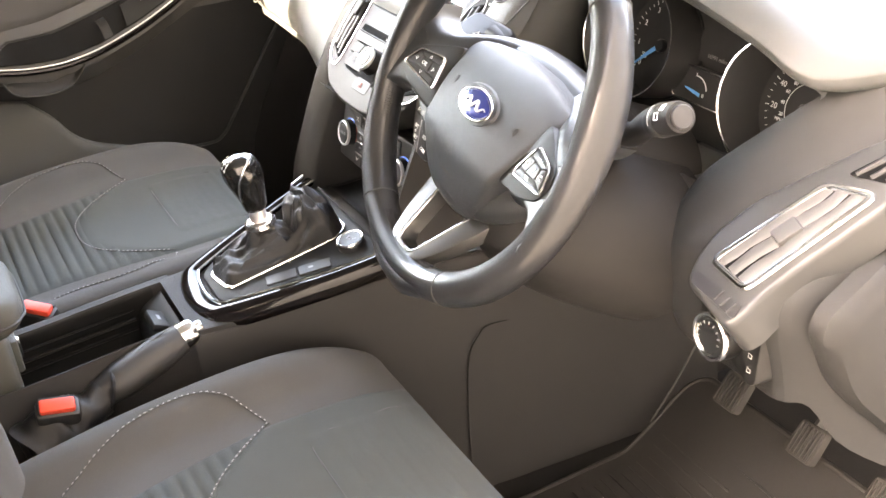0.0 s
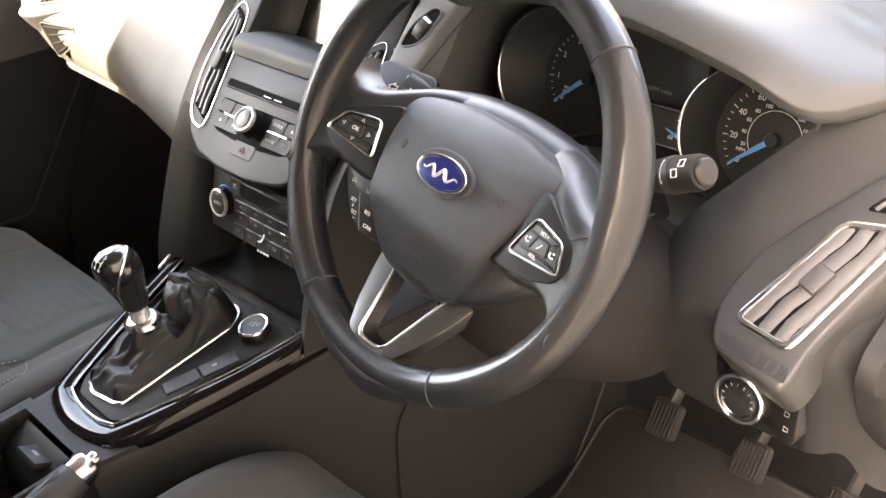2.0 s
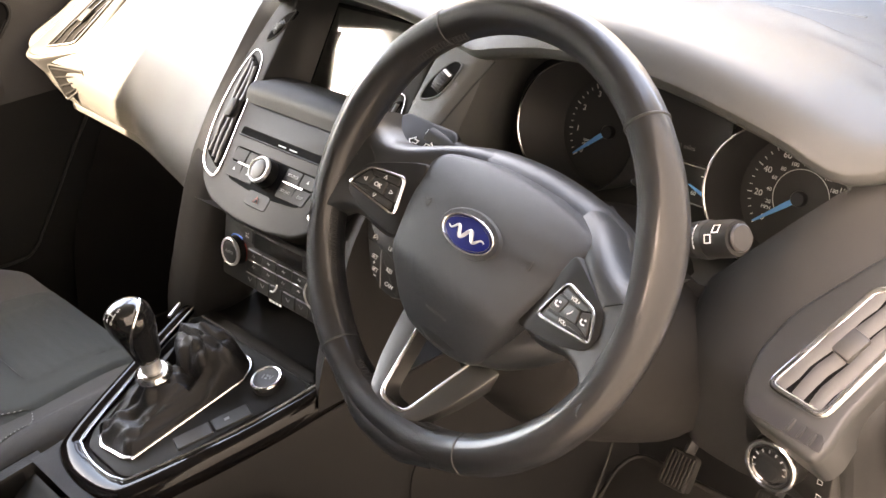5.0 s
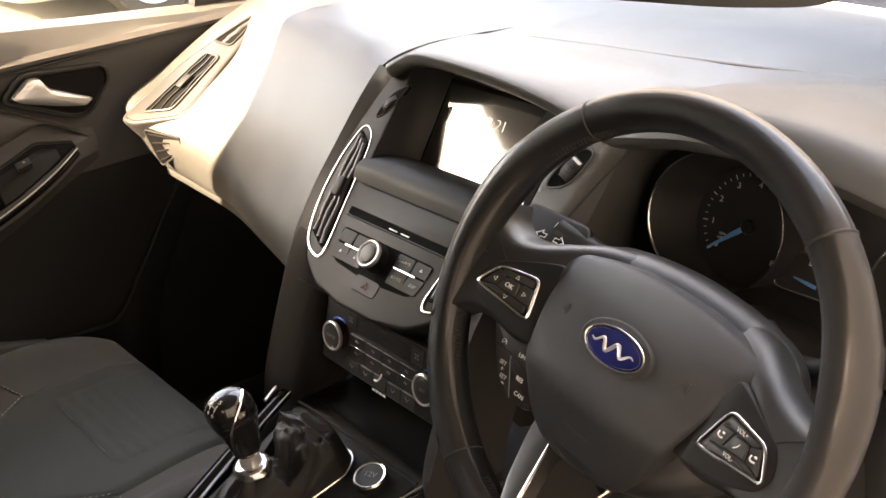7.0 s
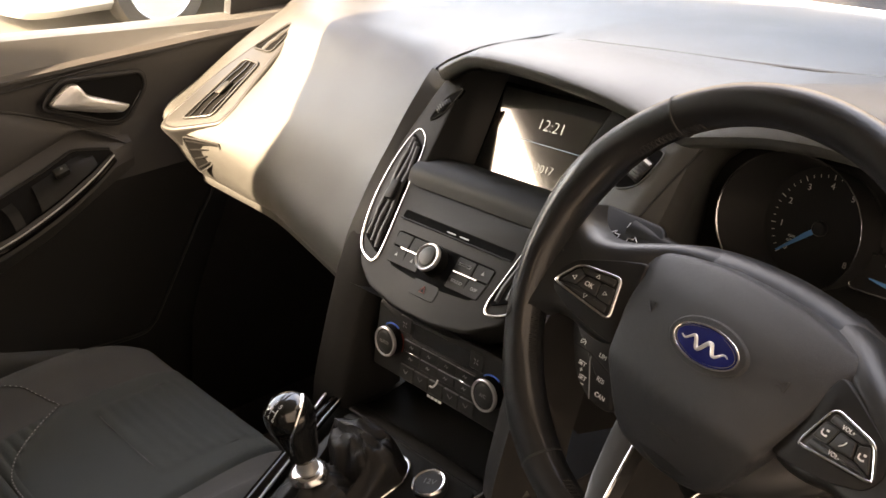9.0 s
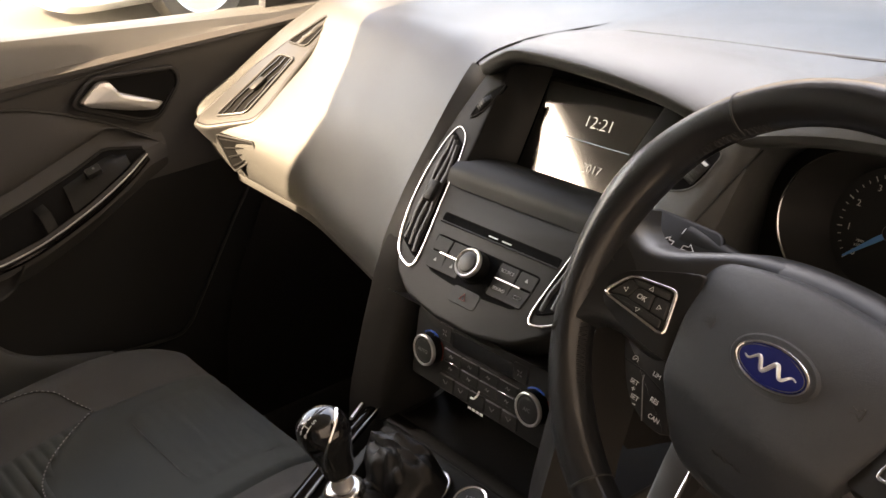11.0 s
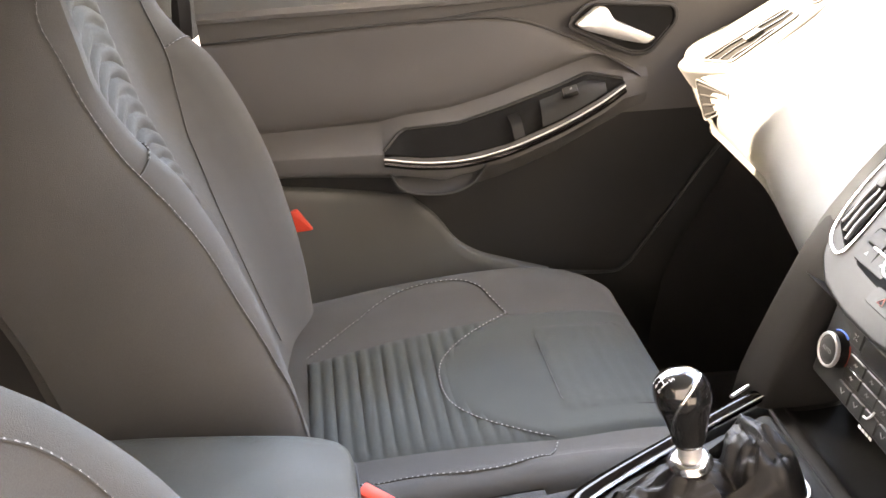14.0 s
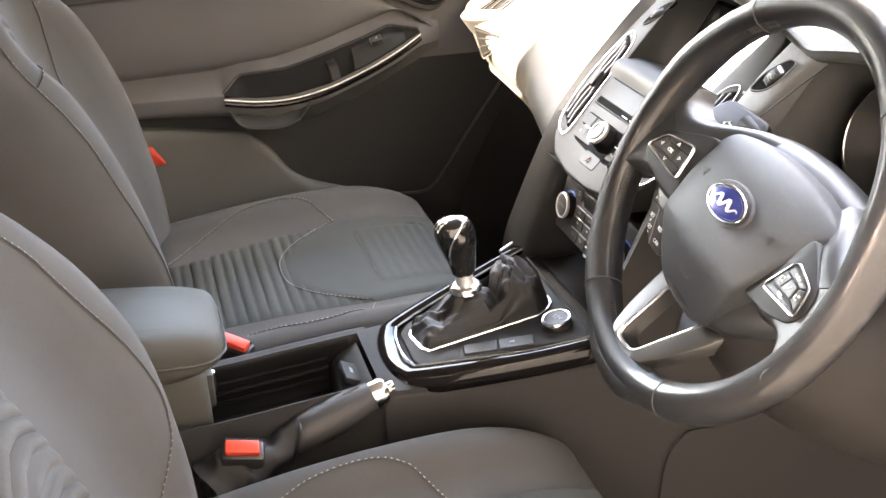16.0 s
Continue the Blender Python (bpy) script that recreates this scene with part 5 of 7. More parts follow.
def boot_height(x, y):
    """Slack leather: a puffed mass ahead of the lever, a valley, low rolls behind."""
    dx_, dy_ = (x + 0.012) / 0.050, (y - 0.060) / 0.035
    d = math.hypot(dx_, dy_)
    phi = math.atan2(dy_, dx_)
    puff = 0.050 * max(0.0, 1 - d ** 3.2) ** 0.55
    drape = 0.0045 * math.sin(4 * phi + 1.3 + 1.5 * d) + 0.0028 * math.sin(9 * phi - 2.2 * d) + 0.0016 * math.sin(17 * phi + 5 * d)
    pleat = -0.0035 * math.exp(-((x + 0.031 - 0.10 * (y - 0.05)) / 0.0035) ** 2) - 0.003 * math.exp(-((x + 0.018 + 0.35 * (y - 0.06)) / 0.003) ** 2) - 0.0035 * math.exp(-((x - 0.012 + 0.5 * (y - 0.07)) / 0.004) ** 2)
    puff += (drape + pleat) * min(1.0, puff / 0.03)
    r = math.hypot(x - col.x, y - col.y)
    ang = math.atan2(y - col.y, x - col.x)
    sleeve = 0.030 * max(0.0, min(1.0, (0.046 - r) / 0.031)) ** 0.9 + 0.0022 * math.sin(7 * ang + r * 160) * (0.013 < r < 0.045)
    tail = 0.013 * math.exp(-((y + 0.062) / 0.016) ** 2) * (0.75 + 0.35 * math.sin(x * 190 + y * 90)) + 0.008 * math.exp(-((y + 0.040 + 0.3 * x) / 0.009) ** 2)
    slack = 0.010 + 0.0030 * math.sin(x * 130 + y * 150) + 0.0020 * math.sin(x * 320 - y * 210)
    return max(0.0, slack) + (max(0, puff) ** 4 + max(0, sleeve) ** 4 + max(0, tail) ** 4) ** 0.25


rows = []
mid = np.mean(np.array(BF), axis=0)
for i in range(37):
    k = i / 36
    row = []
    for j, p in enumerate(BF):
        a = 2 * math.pi * j / len(BF)
        e = np.array(p) - mid
        e = e / np.linalg.norm(e)
        slump = 0.010 * math.sin(math.pi * min(1, k / 0.30)) * min(1, max(0, (p[1] + 0.02) / 0.06) + (p[0] < -0.02) * 0.6) if k < 0.30 else 0.0
        x = p[0] * (1 - k) + (col.x + 0.012 * math.cos(a + 2.4)) * k + e[0] * slump
        y = p[1] * (1 - k) + (col.y + 0.012 * math.sin(a + 2.4)) * k + e[1] * slump * 0.4
        rise = min(1.0, k / 0.16)
        row.append((x, y, 0.004 + boot_height(x, y) * rise * (2 - rise)))
    rows.append(row)
part("boot", grid(rows, False, True), BOOT, lever, "creased black leather boot", 60, m=CON)
LEV = plane_at((-0.019, -0.114, 0.418), (1, 0, 0), (0, 0.99, 0.10))
part("lever_collar", lathe([(0.012, -0.004), (0.0185, -0.002), (0.0215, 0.003), (0.0205, 0.008), (0.0165, 0.0115), (0.0125, 0.012)], 28), CHROME, lever, m=LEV)
part("lever_shaft", lathe([(0.0125, 0.010), (0.0110, 0.020), (0.0110, 0.040)], 24), SILVER, lever, m=LEV)
KN = [(0.0125, 0.026), (0.0150, 0.032), (0.0170, 0.045), (0.0205, 0.062), (0.0240, 0.078), (0.0245, 0.090), (0.0225, 0.100), (0.0165, 0.1075), (0.008, 0.1105), (0.0005, 0.111)]
kb = lathe([tuple(v) for v in spline(KN, 3)], 32)
for v in kb.verts:
    v.co.z = 0.026 + (v.co.z - 0.026) * 0.95
    v.co.y = v.co.y * 1.06 - 0.10 * max(0, v.co.z - 0.04)
    v.co.x *= 0.94
KNT = BVHTree.FromBMesh(kb)
nk = Vector((0.10, -0.66, 0.75)).normalized()
TOPK = LEV @ plane_at(KNT.ray_cast(Vector((0, -0.004, 0.082)) + nk * 0.06, -nk)[0], Vector((1, 0, -0.12)), nk.cross(Vector((1, 0, -0.12))))
capk = part("gear_knob", kb, CAP, lever, "gloss black gear knob with white shift pattern", m=LEV)
part("knob_trim", tube([LEV @ Vector(p) for p in spline([(0.009, 0.010, 0.1058), (0.0185, 0.002, 0.102), (0.0225, -0.010, 0.0906), (0.0205, -0.017, 0.0773), (0.016, -0.0195, 0.0583), (0.012, -0.0175, 0.0488)], 5)], 0.0017, 6), CHROME, lever)
for u, w1, w2 in ((-0.0065, "1", "2"), (0.0, "3", "4"), (0.0065, "5", "6")):
    text(w1, 0.0062, off(TOPK, 0, 0, 0.0006), WHITE, capk, bend=22, at=(u, 0.0075))
    text(w2, 0.0062, off(TOPK, 0, 0, 0.0006), WHITE, capk, bend=22, at=(u, -0.0075))
    part("pattern_line", tube([(u, v, 0.0005 - 22 * (u * u + v * v)) for v in (-0.004, 0.0, 0.004)], 0.0005, 4), WHITE, capk, m=TOPK)
part("pattern_line", tube([(u, 0, 0.0005 - 22 * u * u) for u in (-0.0065, -0.003, 0.0, 0.003, 0.0065)], 0.0005, 4), WHITE, capk, m=TOPK)

# ---- armrest, handbrake, buckles ----
arm = thing("armrest", (-0.015, -0.56, 0.36), "black leather padded armrest above the console tray", "armrest")
rows = [[(-0.015 + w * u, y, zc + z * (up if z > 0 else lo)) for u, z in ((-1, 0), (-0.97, 0.55), (-0.8, 0.9), (-0.3, 1.0), (0.3, 1.0), (0.8, 0.9), (0.97, 0.55), (1, 0), (0.95, -0.6), (0.7, -0.95), (0, -1), (-0.7, -0.95), (-0.95, -0.6))] for y, w, up, lo, zc in ((-0.424, 0.042, 0.010, 0.006, 0.431), (-0.430, 0.060, 0.024, 0.010, 0.429), (-0.448, 0.071, 0.034, 0.019, 0.427), (-0.49, 0.075, 0.040, 0.032, 0.430), (-0.60, 0.077, 0.042, 0.045, 0.441), (-0.74, 0.077, 0.042, 0.045, 0.450))]
part("pad", surf(rows, 4, 3, True, cap=True), PADDED, arm)
part("pad_seam", tube(spline([(-0.0925, -0.74, 0.449), (-0.0925, -0.60, 0.440), (-0.0905, -0.49, 0.429), (-0.0865, -0.448, 0.426), (-0.075, -0.430, 0.428), (-0.057, -0.4235, 0.430), (0.027, -0.4235, 0.430), (0.045, -0.430, 0.428), (0.0565, -0.448, 0.426), (0.0605, -0.49, 0.429), (0.0625, -0.60, 0.440), (0.0625, -0.74, 0.449)], 6), 0.0018, 6), DARK, arm)
part("hinge_block", box(0.11, 0.10, 0.10, 0.012, 3, (-0.018, -0.50, 0.350)), PADDED, arm)
clip = part("latch", box(0.030, 0.010, 0.046, 0.003, 2, (-0.034, -0.447, 0.340)), PADDED, arm)
part("latch_button", box(0.009, 0.006, 0.030, 0.002, 2, (-0.036, -0.441, 0.344)), CHROME, clip)

brake = thing("handbrake", (0.07, -0.38, 0.28), "leather handbrake lever with chrome tip, lowered", "handbrake")
hp = spline([(0.080, -0.46, 0.275), (0.078, -0.40, 0.298), (0.073, -0.36, 0.314), (0.068, -0.31, 0.329), (0.063, -0.262, 0.343)], 6)
part("grip", tube(hp, [float(np.interp(i, (0, 10, 14, 20, 24), (0.013, 0.017, 0.0235, 0.0230, 0.0185))) for i in range(len(hp))], 14), SEAM, brake)
HB = look((0.063, -0.262, 0.343), (0.0665, -0.31, 0.329))
part("tip", lathe([(0.0170, -0.002), (0.0180, 0.002), (0.0176, 0.014), (0.0150, 0.019), (0.010, 0.021)], 28), CHROME, brake, m=HB)
part("tip_button", lathe([(0.0085, 0.018), (0.0080, 0.027), (0.0065, 0.029), (0.0005, 0.0295)], 20), CHROME, brake, m=HB)
part("grip_collar", tube([Vector((0.074, -0.363, 0.313)) + Vector((math.cos(a) * 0.0242, math.sin(a) * 0.008, math.sin(a) * 0.0235)) for a in np.linspace(0, 2 * math.pi, 20, endpoint=False)], 0.003, 6, True), LEATHER, brake)
part("grip_seam", tube([p + np.array((0, 0, 0.0228)) for p in hp[14:23]], 0.001, 5), DARK, brake)
rows = []
for i in range(9):
    f = i / 8
    c = np.array((0.082 - 0.006 * f, -0.47 + 0.105 * f, 0.255 + 0.052 * f))
    rows.append([(c[0] + math.cos(a) * (0.046 - 0.025 * f), c[1] + 0.012 * math.sin(3 * a) * (1 - f), c[2] + math.sin(a) * (0.052 - 0.030 * f) + 0.009 * math.sin(i * 2.3 + 2 * a) * math.sin(f * math.pi)) for a in np.linspace(0, 2 * math.pi, 16, endpoint=False)])
part("boot", surf(rows, 3, 2, True, cap=True), BOOT, brake, "creased leather boot", 60)


def buckle(m, group):
    b = thing("belt_buckle", m.translation, "black seat-belt buckle with red release button", "seat-belt buckle", group)
    part("housing", box(0.050, 0.026, 0.085, 0.005, 2), DARK, b, m=m @ pose(0, 0, -0.045))
    part("release_button", box(0.040, 0.017, 0.012, 0.003, 2), RED, b, "red button", m=m)
    part("tongue_slot", box(0.040, 0.004, 0.004), DIAL, b, m=m @ pose(0, 0.0105, -0.001))
    part("stalk", tube([m @ Vector(p) for p in ((0, 0, -0.07), (0, 0, -0.12), (0, 0.01, -0.17))], 0.016, 8, flat=0.4), DARK, b)
    return b


buckle(plane_at((0.098, -0.424, 0.331), (0.2, 0.97, -0.12), (-0.88, 0.17, 0.42)), "belt buckles")
buckle(plane_at((-0.128, -0.405, 0.338), (0.6, 0.75, -0.18), (-0.75, 0.62, 0.2)), "belt buckles")

# ---- wheel controls ----
BADGE = SW @ pose(0.0, -0.002, -0.0068) @ Matrix(((1, 0, 0, 0), (0, 1, 0, 0), (0, -0.30, 1, 0), (0, 0, 0, 1)))
part("badge_seat", dome([(0.0375 * math.cos(a), 0.0205 * math.sin(a)) for a in np.linspace(0, 2 * math.pi, 48, endpoint=False)], -0.006, 0.0003, 0.0008, 4), BAG, wheel, m=BADGE)
badge = part("badge", dome([(0.0288 * math.cos(a), 0.0135 * math.sin(a)) for a in np.linspace(0, 2 * math.pi, 40, endpoint=False)], -0.004, 0.0014, 0.0022, 5), BLUE, wheel, "blue enamel oval badge with chrome rim", m=BADGE)
part("badge_rim", tube([(0.0288 * math.cos(a), 0.0135 * math.sin(a), 0.0022) for a in np.linspace(0, 2 * math.pi, 48, endpoint=False)], 0.0010, 6, True), CHROME, badge, m=BADGE)
part("badge_line", tube([(0.0262 * math.cos(a), 0.0112 * math.sin(a), 0.0022) for a in np.linspace(0, 2 * math.pi, 48, endpoint=False)], 0.0004, 5, True), CHROME, badge, m=BADGE)
part("badge_emblem", tube([(x, 0.0042 * math.sin(x * 420) * (1 - (x / 0.023) ** 2), 0.0042 - 2.2 * x * x) for x in np.linspace(-0.021, 0.021, 41)], [0.0004 + 0.0013 * (1 - (i / 20 - 1) ** 2) for i in range(41)], 6), SILVER, badge, "plain silver wave on the badge", m=BADGE)


def pod_point(P, a, b):
    """A place on a pod's face: a from the hub to the rim, b from its lower to its upper edge."""
    d, c, o, i = (np.array(P[k], float) for k in (3, 2, 1, 0))
    return tuple((d * (1 - a) + c * a) * (1 - b) + (i * (1 - a) + o * a) * b)


for s in (-1, 1):
    SP = SW @ Matrix(((1, 0, 0, 0), (0, 1, 0, 0), (0.19 * s, -0.28, 1, -0.0095 - 0.19 * 0.12 - 0.0028), (0, 0, 0, 1)))
    P = [(s * 0.1005, 0.0062), (s * 0.1378, 0.0004), (s * 0.1505, -0.0203), (s * 0.0903, -0.0266)]
    Q = [(s * x, y) for x, y in ((0.090, 0.026), (0.104, 0.021), (0.122, 0.013), (0.145, 0.002), (0.154, -0.014), (0.148, -0.0275), (0.124, -0.0365), (0.088, -0.0415), (0.076, -0.042))]
    part("pod_panel", prism(rounded(Q, 0.006, 3), -0.012, -0.0012, 0.0012, 2), STALK, wheel, "matt black switch panel", m=SP)
    pod = part("button_pod", prism(rounded(P, 0.006, 4), -0.008, 0.0, 0.001), TRAY, wheel, "black button pod with chrome frame", m=SP)
    part("pod_frame", tube([(*q, 0.0006) for q in rounded(P, 0.006, 4)], 0.0013, 8, True, 0.9, (0, 0, 1)), CHROME, pod, m=SP)
    quads = [((0.33, 0.30), (0.68, 0.30), (0.66, 0.70), (0.36, 0.70)), ((0.10, 0.74), (0.74, 0.74), (0.90, 0.93), (0.08, 0.93)), ((0.10, 0.07), (0.93, 0.07), (0.72, 0.26), (0.10, 0.26)), ((0.06, 0.30), (0.30, 0.30), (0.33, 0.70), (0.06, 0.70)), ((0.71, 0.30), (0.93, 0.14), (0.92, 0.86), (0.70, 0.70))]
    for k, quad in enumerate(quads):
        q = [pod_point(P, a, b) for a, b in quad]
        o = np.mean(np.array(q), axis=0)
        b = part("button", prism(rounded(q, 0.0016, 2), -0.002, 0.0017 if k else 0.0022, 0.0006, 1), KEY, pod, m=SP)
        top = SP @ pose(o[0], o[1], 0.0019 if k else 0.0024)
        if s < 0 and k == 0:
            text("OK", 0.0056, top, WHITE, b)
        elif s < 0:
            turn = (0, 0, 180, -90, 90)[k]
            part("button_symbol", tube([top @ pose(0, 0, 0.0002, 0, 0, turn) @ Vector(p) for p in ((-0.0017, -0.0012, 0), (0.0017, -0.0012, 0), (0, 0.0017, 0))], 0.0004, 4, True), WHITE, b)
        elif k in (1, 2):
            text("VOL+" if k == 1 else "VOL-", 0.0042, top, WHITE, b)
        elif k == 0:
            part("button_symbol", tube([top @ Vector(p) for p in spline([(-0.0024, -0.0022, 0.0002), (-0.0004, -0.0006, 0.0002), (0.0006, 0.0010, 0.0002), (0.0012, 0.0024, 0.0002)], 3)], 0.0005, 4), WHITE, b)
        else:
            part("button_symbol", tube([top @ Vector(p) for p in spline([(-0.0026, 0.0016, 0.0002), (-0.0024, -0.0012, 0.0002), (0.0, -0.0020, 0.0002), (0.0022, -0.0014, 0.0002)], 3)], 0.0007, 4), WHITE, b)
            part("button_symbol", box(0.0022, 0.0014, 0.0003), WHITE, b, m=top @ pose(0.0010, 0.0018, 0.0002))
# speed-control keys under one spoke
CP = off(SW, 0, 0, -0.019)
sc = part("cruise_pod", prism(rounded([(-0.132, -0.040), (-0.080, -0.042), (-0.056, -0.090), (-0.063, -0.0945), (-0.081, -0.0945), (-0.100, -0.086), (-0.110, -0.076), (-0.124, -0.056)], 0.006, 3), -0.022, 0.0, 0.003), DARK, wheel, "black speed control key pod", m=CP)
part("pod_line", tube([(-0.0965, -0.0620, 0.0004), (-0.0955, -0.0665, 0.0004), (-0.0810, -0.0930, 0.0004)], 0.0005, 4), DIM, sc, m=CP)
part("pod_groove", tube([(-0.118, -0.0600, 0.0003), (-0.0975, -0.0600, 0.0003), (-0.074, -0.0655, 0.0003)], 0.0006, 4), TRAY, sc, m=CP)
for u, v, w in ((-0.1015, -0.0715, "SET"), (-0.0955, -0.0815, "SET"), (-0.0860, -0.0570, "LIM"), (-0.0785, -0.0745, "RES"), (-0.0725, -0.0860, "CAN")):
    text(w, 0.0052, off(CP, u, v, 0.0004), WHITE, sc)
for u, v, s in ((-0.1000, -0.0762, 1), (-0.0935, -0.0860, 0)):
    part("key_symbol", box(0.0032, 0.0007, 0.0003), WHITE, sc, m=off(CP, u, v, 0.0004))
    if s:
        part("key_symbol", box(0.0007, 0.0032, 0.0003), WHITE, sc, m=off(CP, u, v, 0.0004))
part("key_symbol", tube([(0.0026 * math.cos(a), 0.0026 * math.sin(a), 0) for a in np.linspace(radians(-30), radians(210), 9)] + [(0, 0, 0), (0.0012, 0.0012, 0)], 0.0004, 4), WHITE, sc, m=off(CP, -0.1095, -0.0560, 0.0004))
text("AIRBAG", 0.0080, off(SW, 0.0, -0.074, cover(0, -0.074) + 0.0001) @ pose(0, 0, 0, 10, 0, 0), SOFT, wheel, "moulded_lettering", extrude=0.0003, thin=0.0003)
for s in (-1, 1):
    u, v = s * 0.062, 0.001
    part("horn_mark", tube(spline([(-0.005, 0.002, 0), (-0.001, 0.001, 0), (0.003, 0.004, 0), (0.003, -0.004, 0), (-0.001, -0.001, 0), (-0.005, -0.002, 0)], 3), 0.0005, 4), DARK, wheel, m=off(SW, u, v, cover(u, v) + 0.0002) @ Matrix(((1, 0, 0, 0), (0, 1, 0, 0), (-0.14 * s, -0.32, 1, 0), (0, 0, 0, 1))))
# lower spoke: silver loop round an opening
OUTER = rounded(sym([(0.0, -0.177), (0.018, -0.1755), (0.0275, -0.169), (0.045, -0.142), (0.0565, -0.115), (0.066, -0.088), (0.0, -0.086)]), 0.006, 4)
INNER = rounded(sym([(0.0, -0.1625), (0.0125, -0.1615), (0.0178, -0.156), (0.0315, -0.112), (0.036, -0.097), (0.0, -0.095)]), 0.005, 4)


def loop_plate(outer, inner, z0, z1, bevel):
    """A plate with an opening: matching rings of points."""
    k = 120

    def ring(pts, z, grow=0.0):
        p = np.array([*pts, pts[0]], float)[:, :2]
        d = np.r_[0, np.cumsum(np.linalg.norm(np.diff(p, axis=0), axis=1))]
        c = np.array((0.0, -0.128))
        q = np.array([(np.interp(t, d, p[:, 0]), np.interp(t, d, p[:, 1])) for t in np.linspace(0, d[-1], 1600, endpoint=False)])
        a = np.arctan2(q[:, 1] - c[1], q[:, 0] - c[0])
        out = []
        for t in np.linspace(-math.pi, math.pi, k, endpoint=False):
            e = q[int(np.argmin(np.abs(np.angle(np.exp(1j * (a - t))))))]
            w = e - c
            e = e + w / np.linalg.norm(w) * grow
            out.append((e[0], e[1], z))
        return out

    return grid([ring(inner, z0), ring(inner, z1 - 0.0015), ring(inner, z1, 0.0012), ring(outer, z1, -bevel), ring(outer, z1 - bevel * 0.3, -bevel * 0.3), ring(outer, z1 - bevel), ring(outer, z0)], True, True)


LOW = SW @ Matrix(((1, 0, 0, 0), (0, 1, 0, 0), (0, -0.60, 1, -0.60 * 0.1605), (0, 0, 0, 1)))
spoke = part("lower_spoke", loop_plate(OUTER, INNER, -0.020, 0.0005, 0.004), SPOKE, wheel, "satin silver lower spoke", m=LOW)
trim = [p for p in INNER if p[1] < -0.099]
trim = sorted(trim, key=lambda p: math.atan2(p[0], -(p[1] + 0.128)))
part("spoke_trim", tube([(p[0], p[1], 0.0003) for p in trim], 0.0017, 8), CHROME, spoke, m=LOW)
part("spoke_back", surf([[(s * u, v0, -0.020), (s * u, v0 - 0.008, -0.004), (s * u, v1, 0.0085), (s * u, v1 - 0.012, 0.0080), (s * u, v1 - 0.020, 0.000)] for s, u, v0, v1 in ((-1, 0.066, -0.154, -0.164), (-1, 0.048, -0.160, -0.172), (-1, 0.030, -0.164, -0.180), (1, 0.0, -0.166, -0.183), (1, 0.030, -0.164, -0.180), (1, 0.048, -0.160, -0.172), (1, 0.066, -0.154, -0.164))], 4, 4), LEATHER, wheel, m=SW)
lace = []
for deg0, deg1 in ((120, 168), (188, 236), (250, 290), (304, 352)):
    for d in np.arange(deg0, deg1, 1.25):
        a = radians(d)
        for sg in (1, -1):
            lace.append(tube([((RIM_R - 0.0168 + dr) * math.cos(a + sg * da), (RIM_R - 0.0168 + dr) * math.sin(a + sg * da), -0.0077 + n) for da, dr, n in ((-0.008, 0.0026, 0.0095), (0.008, -0.0001, 0.0020))], 0.00055, 4))
tagged(part("rim_stitching", join(*lace), STITCH, wheel, "dark lacing inside the rim", m=SW), kind="stuff")

# ---- stalks ----
def stalk(name, path, radii, label):
    s = thing(name, path[0], label, "control stalk", "column stalks")
    part("lever", tube(spline(path, 6), [float(np.interp(i, np.linspace(0, 6 * (len(path) - 1), len(radii)), radii)) for i in range(6 * (len(path) - 1) + 1)], 16), STALK, s)
    return s


ls = stalk("control_stalk", [(0.325, 0.115, 0.668), (0.26, 0.118, 0.676), (0.21, 0.12, 0.684)], [0.011, 0.012, 0.013], "black indicator stalk with broad paddle end and white symbols")
LS = plane_at((0.206, 0.110, 0.683), (0.99, 0.03, -0.06), (0.02, 0.86, 0.5))
part("paddle", prism(rounded([(-0.052, -0.016), (0.032, -0.026), (0.048, -0.004), (0.036, 0.022), (-0.038, 0.024)], 0.009, 4), -0.018, 0.006, 0.004, 3), TRAY, ls, m=LS)
part("lever_sleeve", lathe([(0.0135, -0.012), (0.0145, -0.008), (0.0145, 0.008), (0.0135, 0.012)], 24), KEY, ls, m=plane_at((0.185, 0.118, 0.672), (0, 1, 0), (0, 0, 1)))
text("P", 0.009, off(LS, 0.004, 0.009, 0.0064), WHITE, ls)
for s in (-1, 1):
    part("arrow_symbol", tube([(s * 0.010, 0, 0), (s * 0.004, 0.005, 0), (s * 0.004, 0.002, 0), (-s * 0.001, 0.002, 0), (-s * 0.001, -0.002, 0), (s * 0.004, -0.002, 0), (s * 0.004, -0.005, 0)], 0.0006, 4, True), WHITE, ls, m=off(LS, s * 0.006 + 0.006, -0.005, 0.0064))
part("lamp_symbol", tube([(-0.003, -0.003, 0), (-0.003, 0.003, 0), (0.002, 0.002, 0), (0.002, -0.002, 0)], 0.0006, 4, True), WHITE, ls, m=off(LS, 0.032, -0.006, 0.0064))
rs = stalk("control_stalk", [(0.425, 0.105, 0.655), (0.485, 0.095, 0.665), (0.52, 0.088, 0.690), (0.545, 0.082, 0.703)], [0.011, 0.0115, 0.012, 0.015], "black wiper stalk with grey end button and white symbols")
RS = look((0.573, 0.076, 0.716), (0.545, 0.082, 0.7025))
part("stalk_head", lathe([(0.0115, -0.050), (0.0135, -0.046), (0.0142, -0.03), (0.0142, -0.006), (0.0130, 0.0), (0.008, 0.001)], 32), STALK, rs, m=RS)
part("end_button", lathe([(0.0105, 0.0), (0.0105, 0.003), (0.0093, 0.0045), (0.0003, 0.005)], 28), DARK, rs, "grey end button", m=RS)
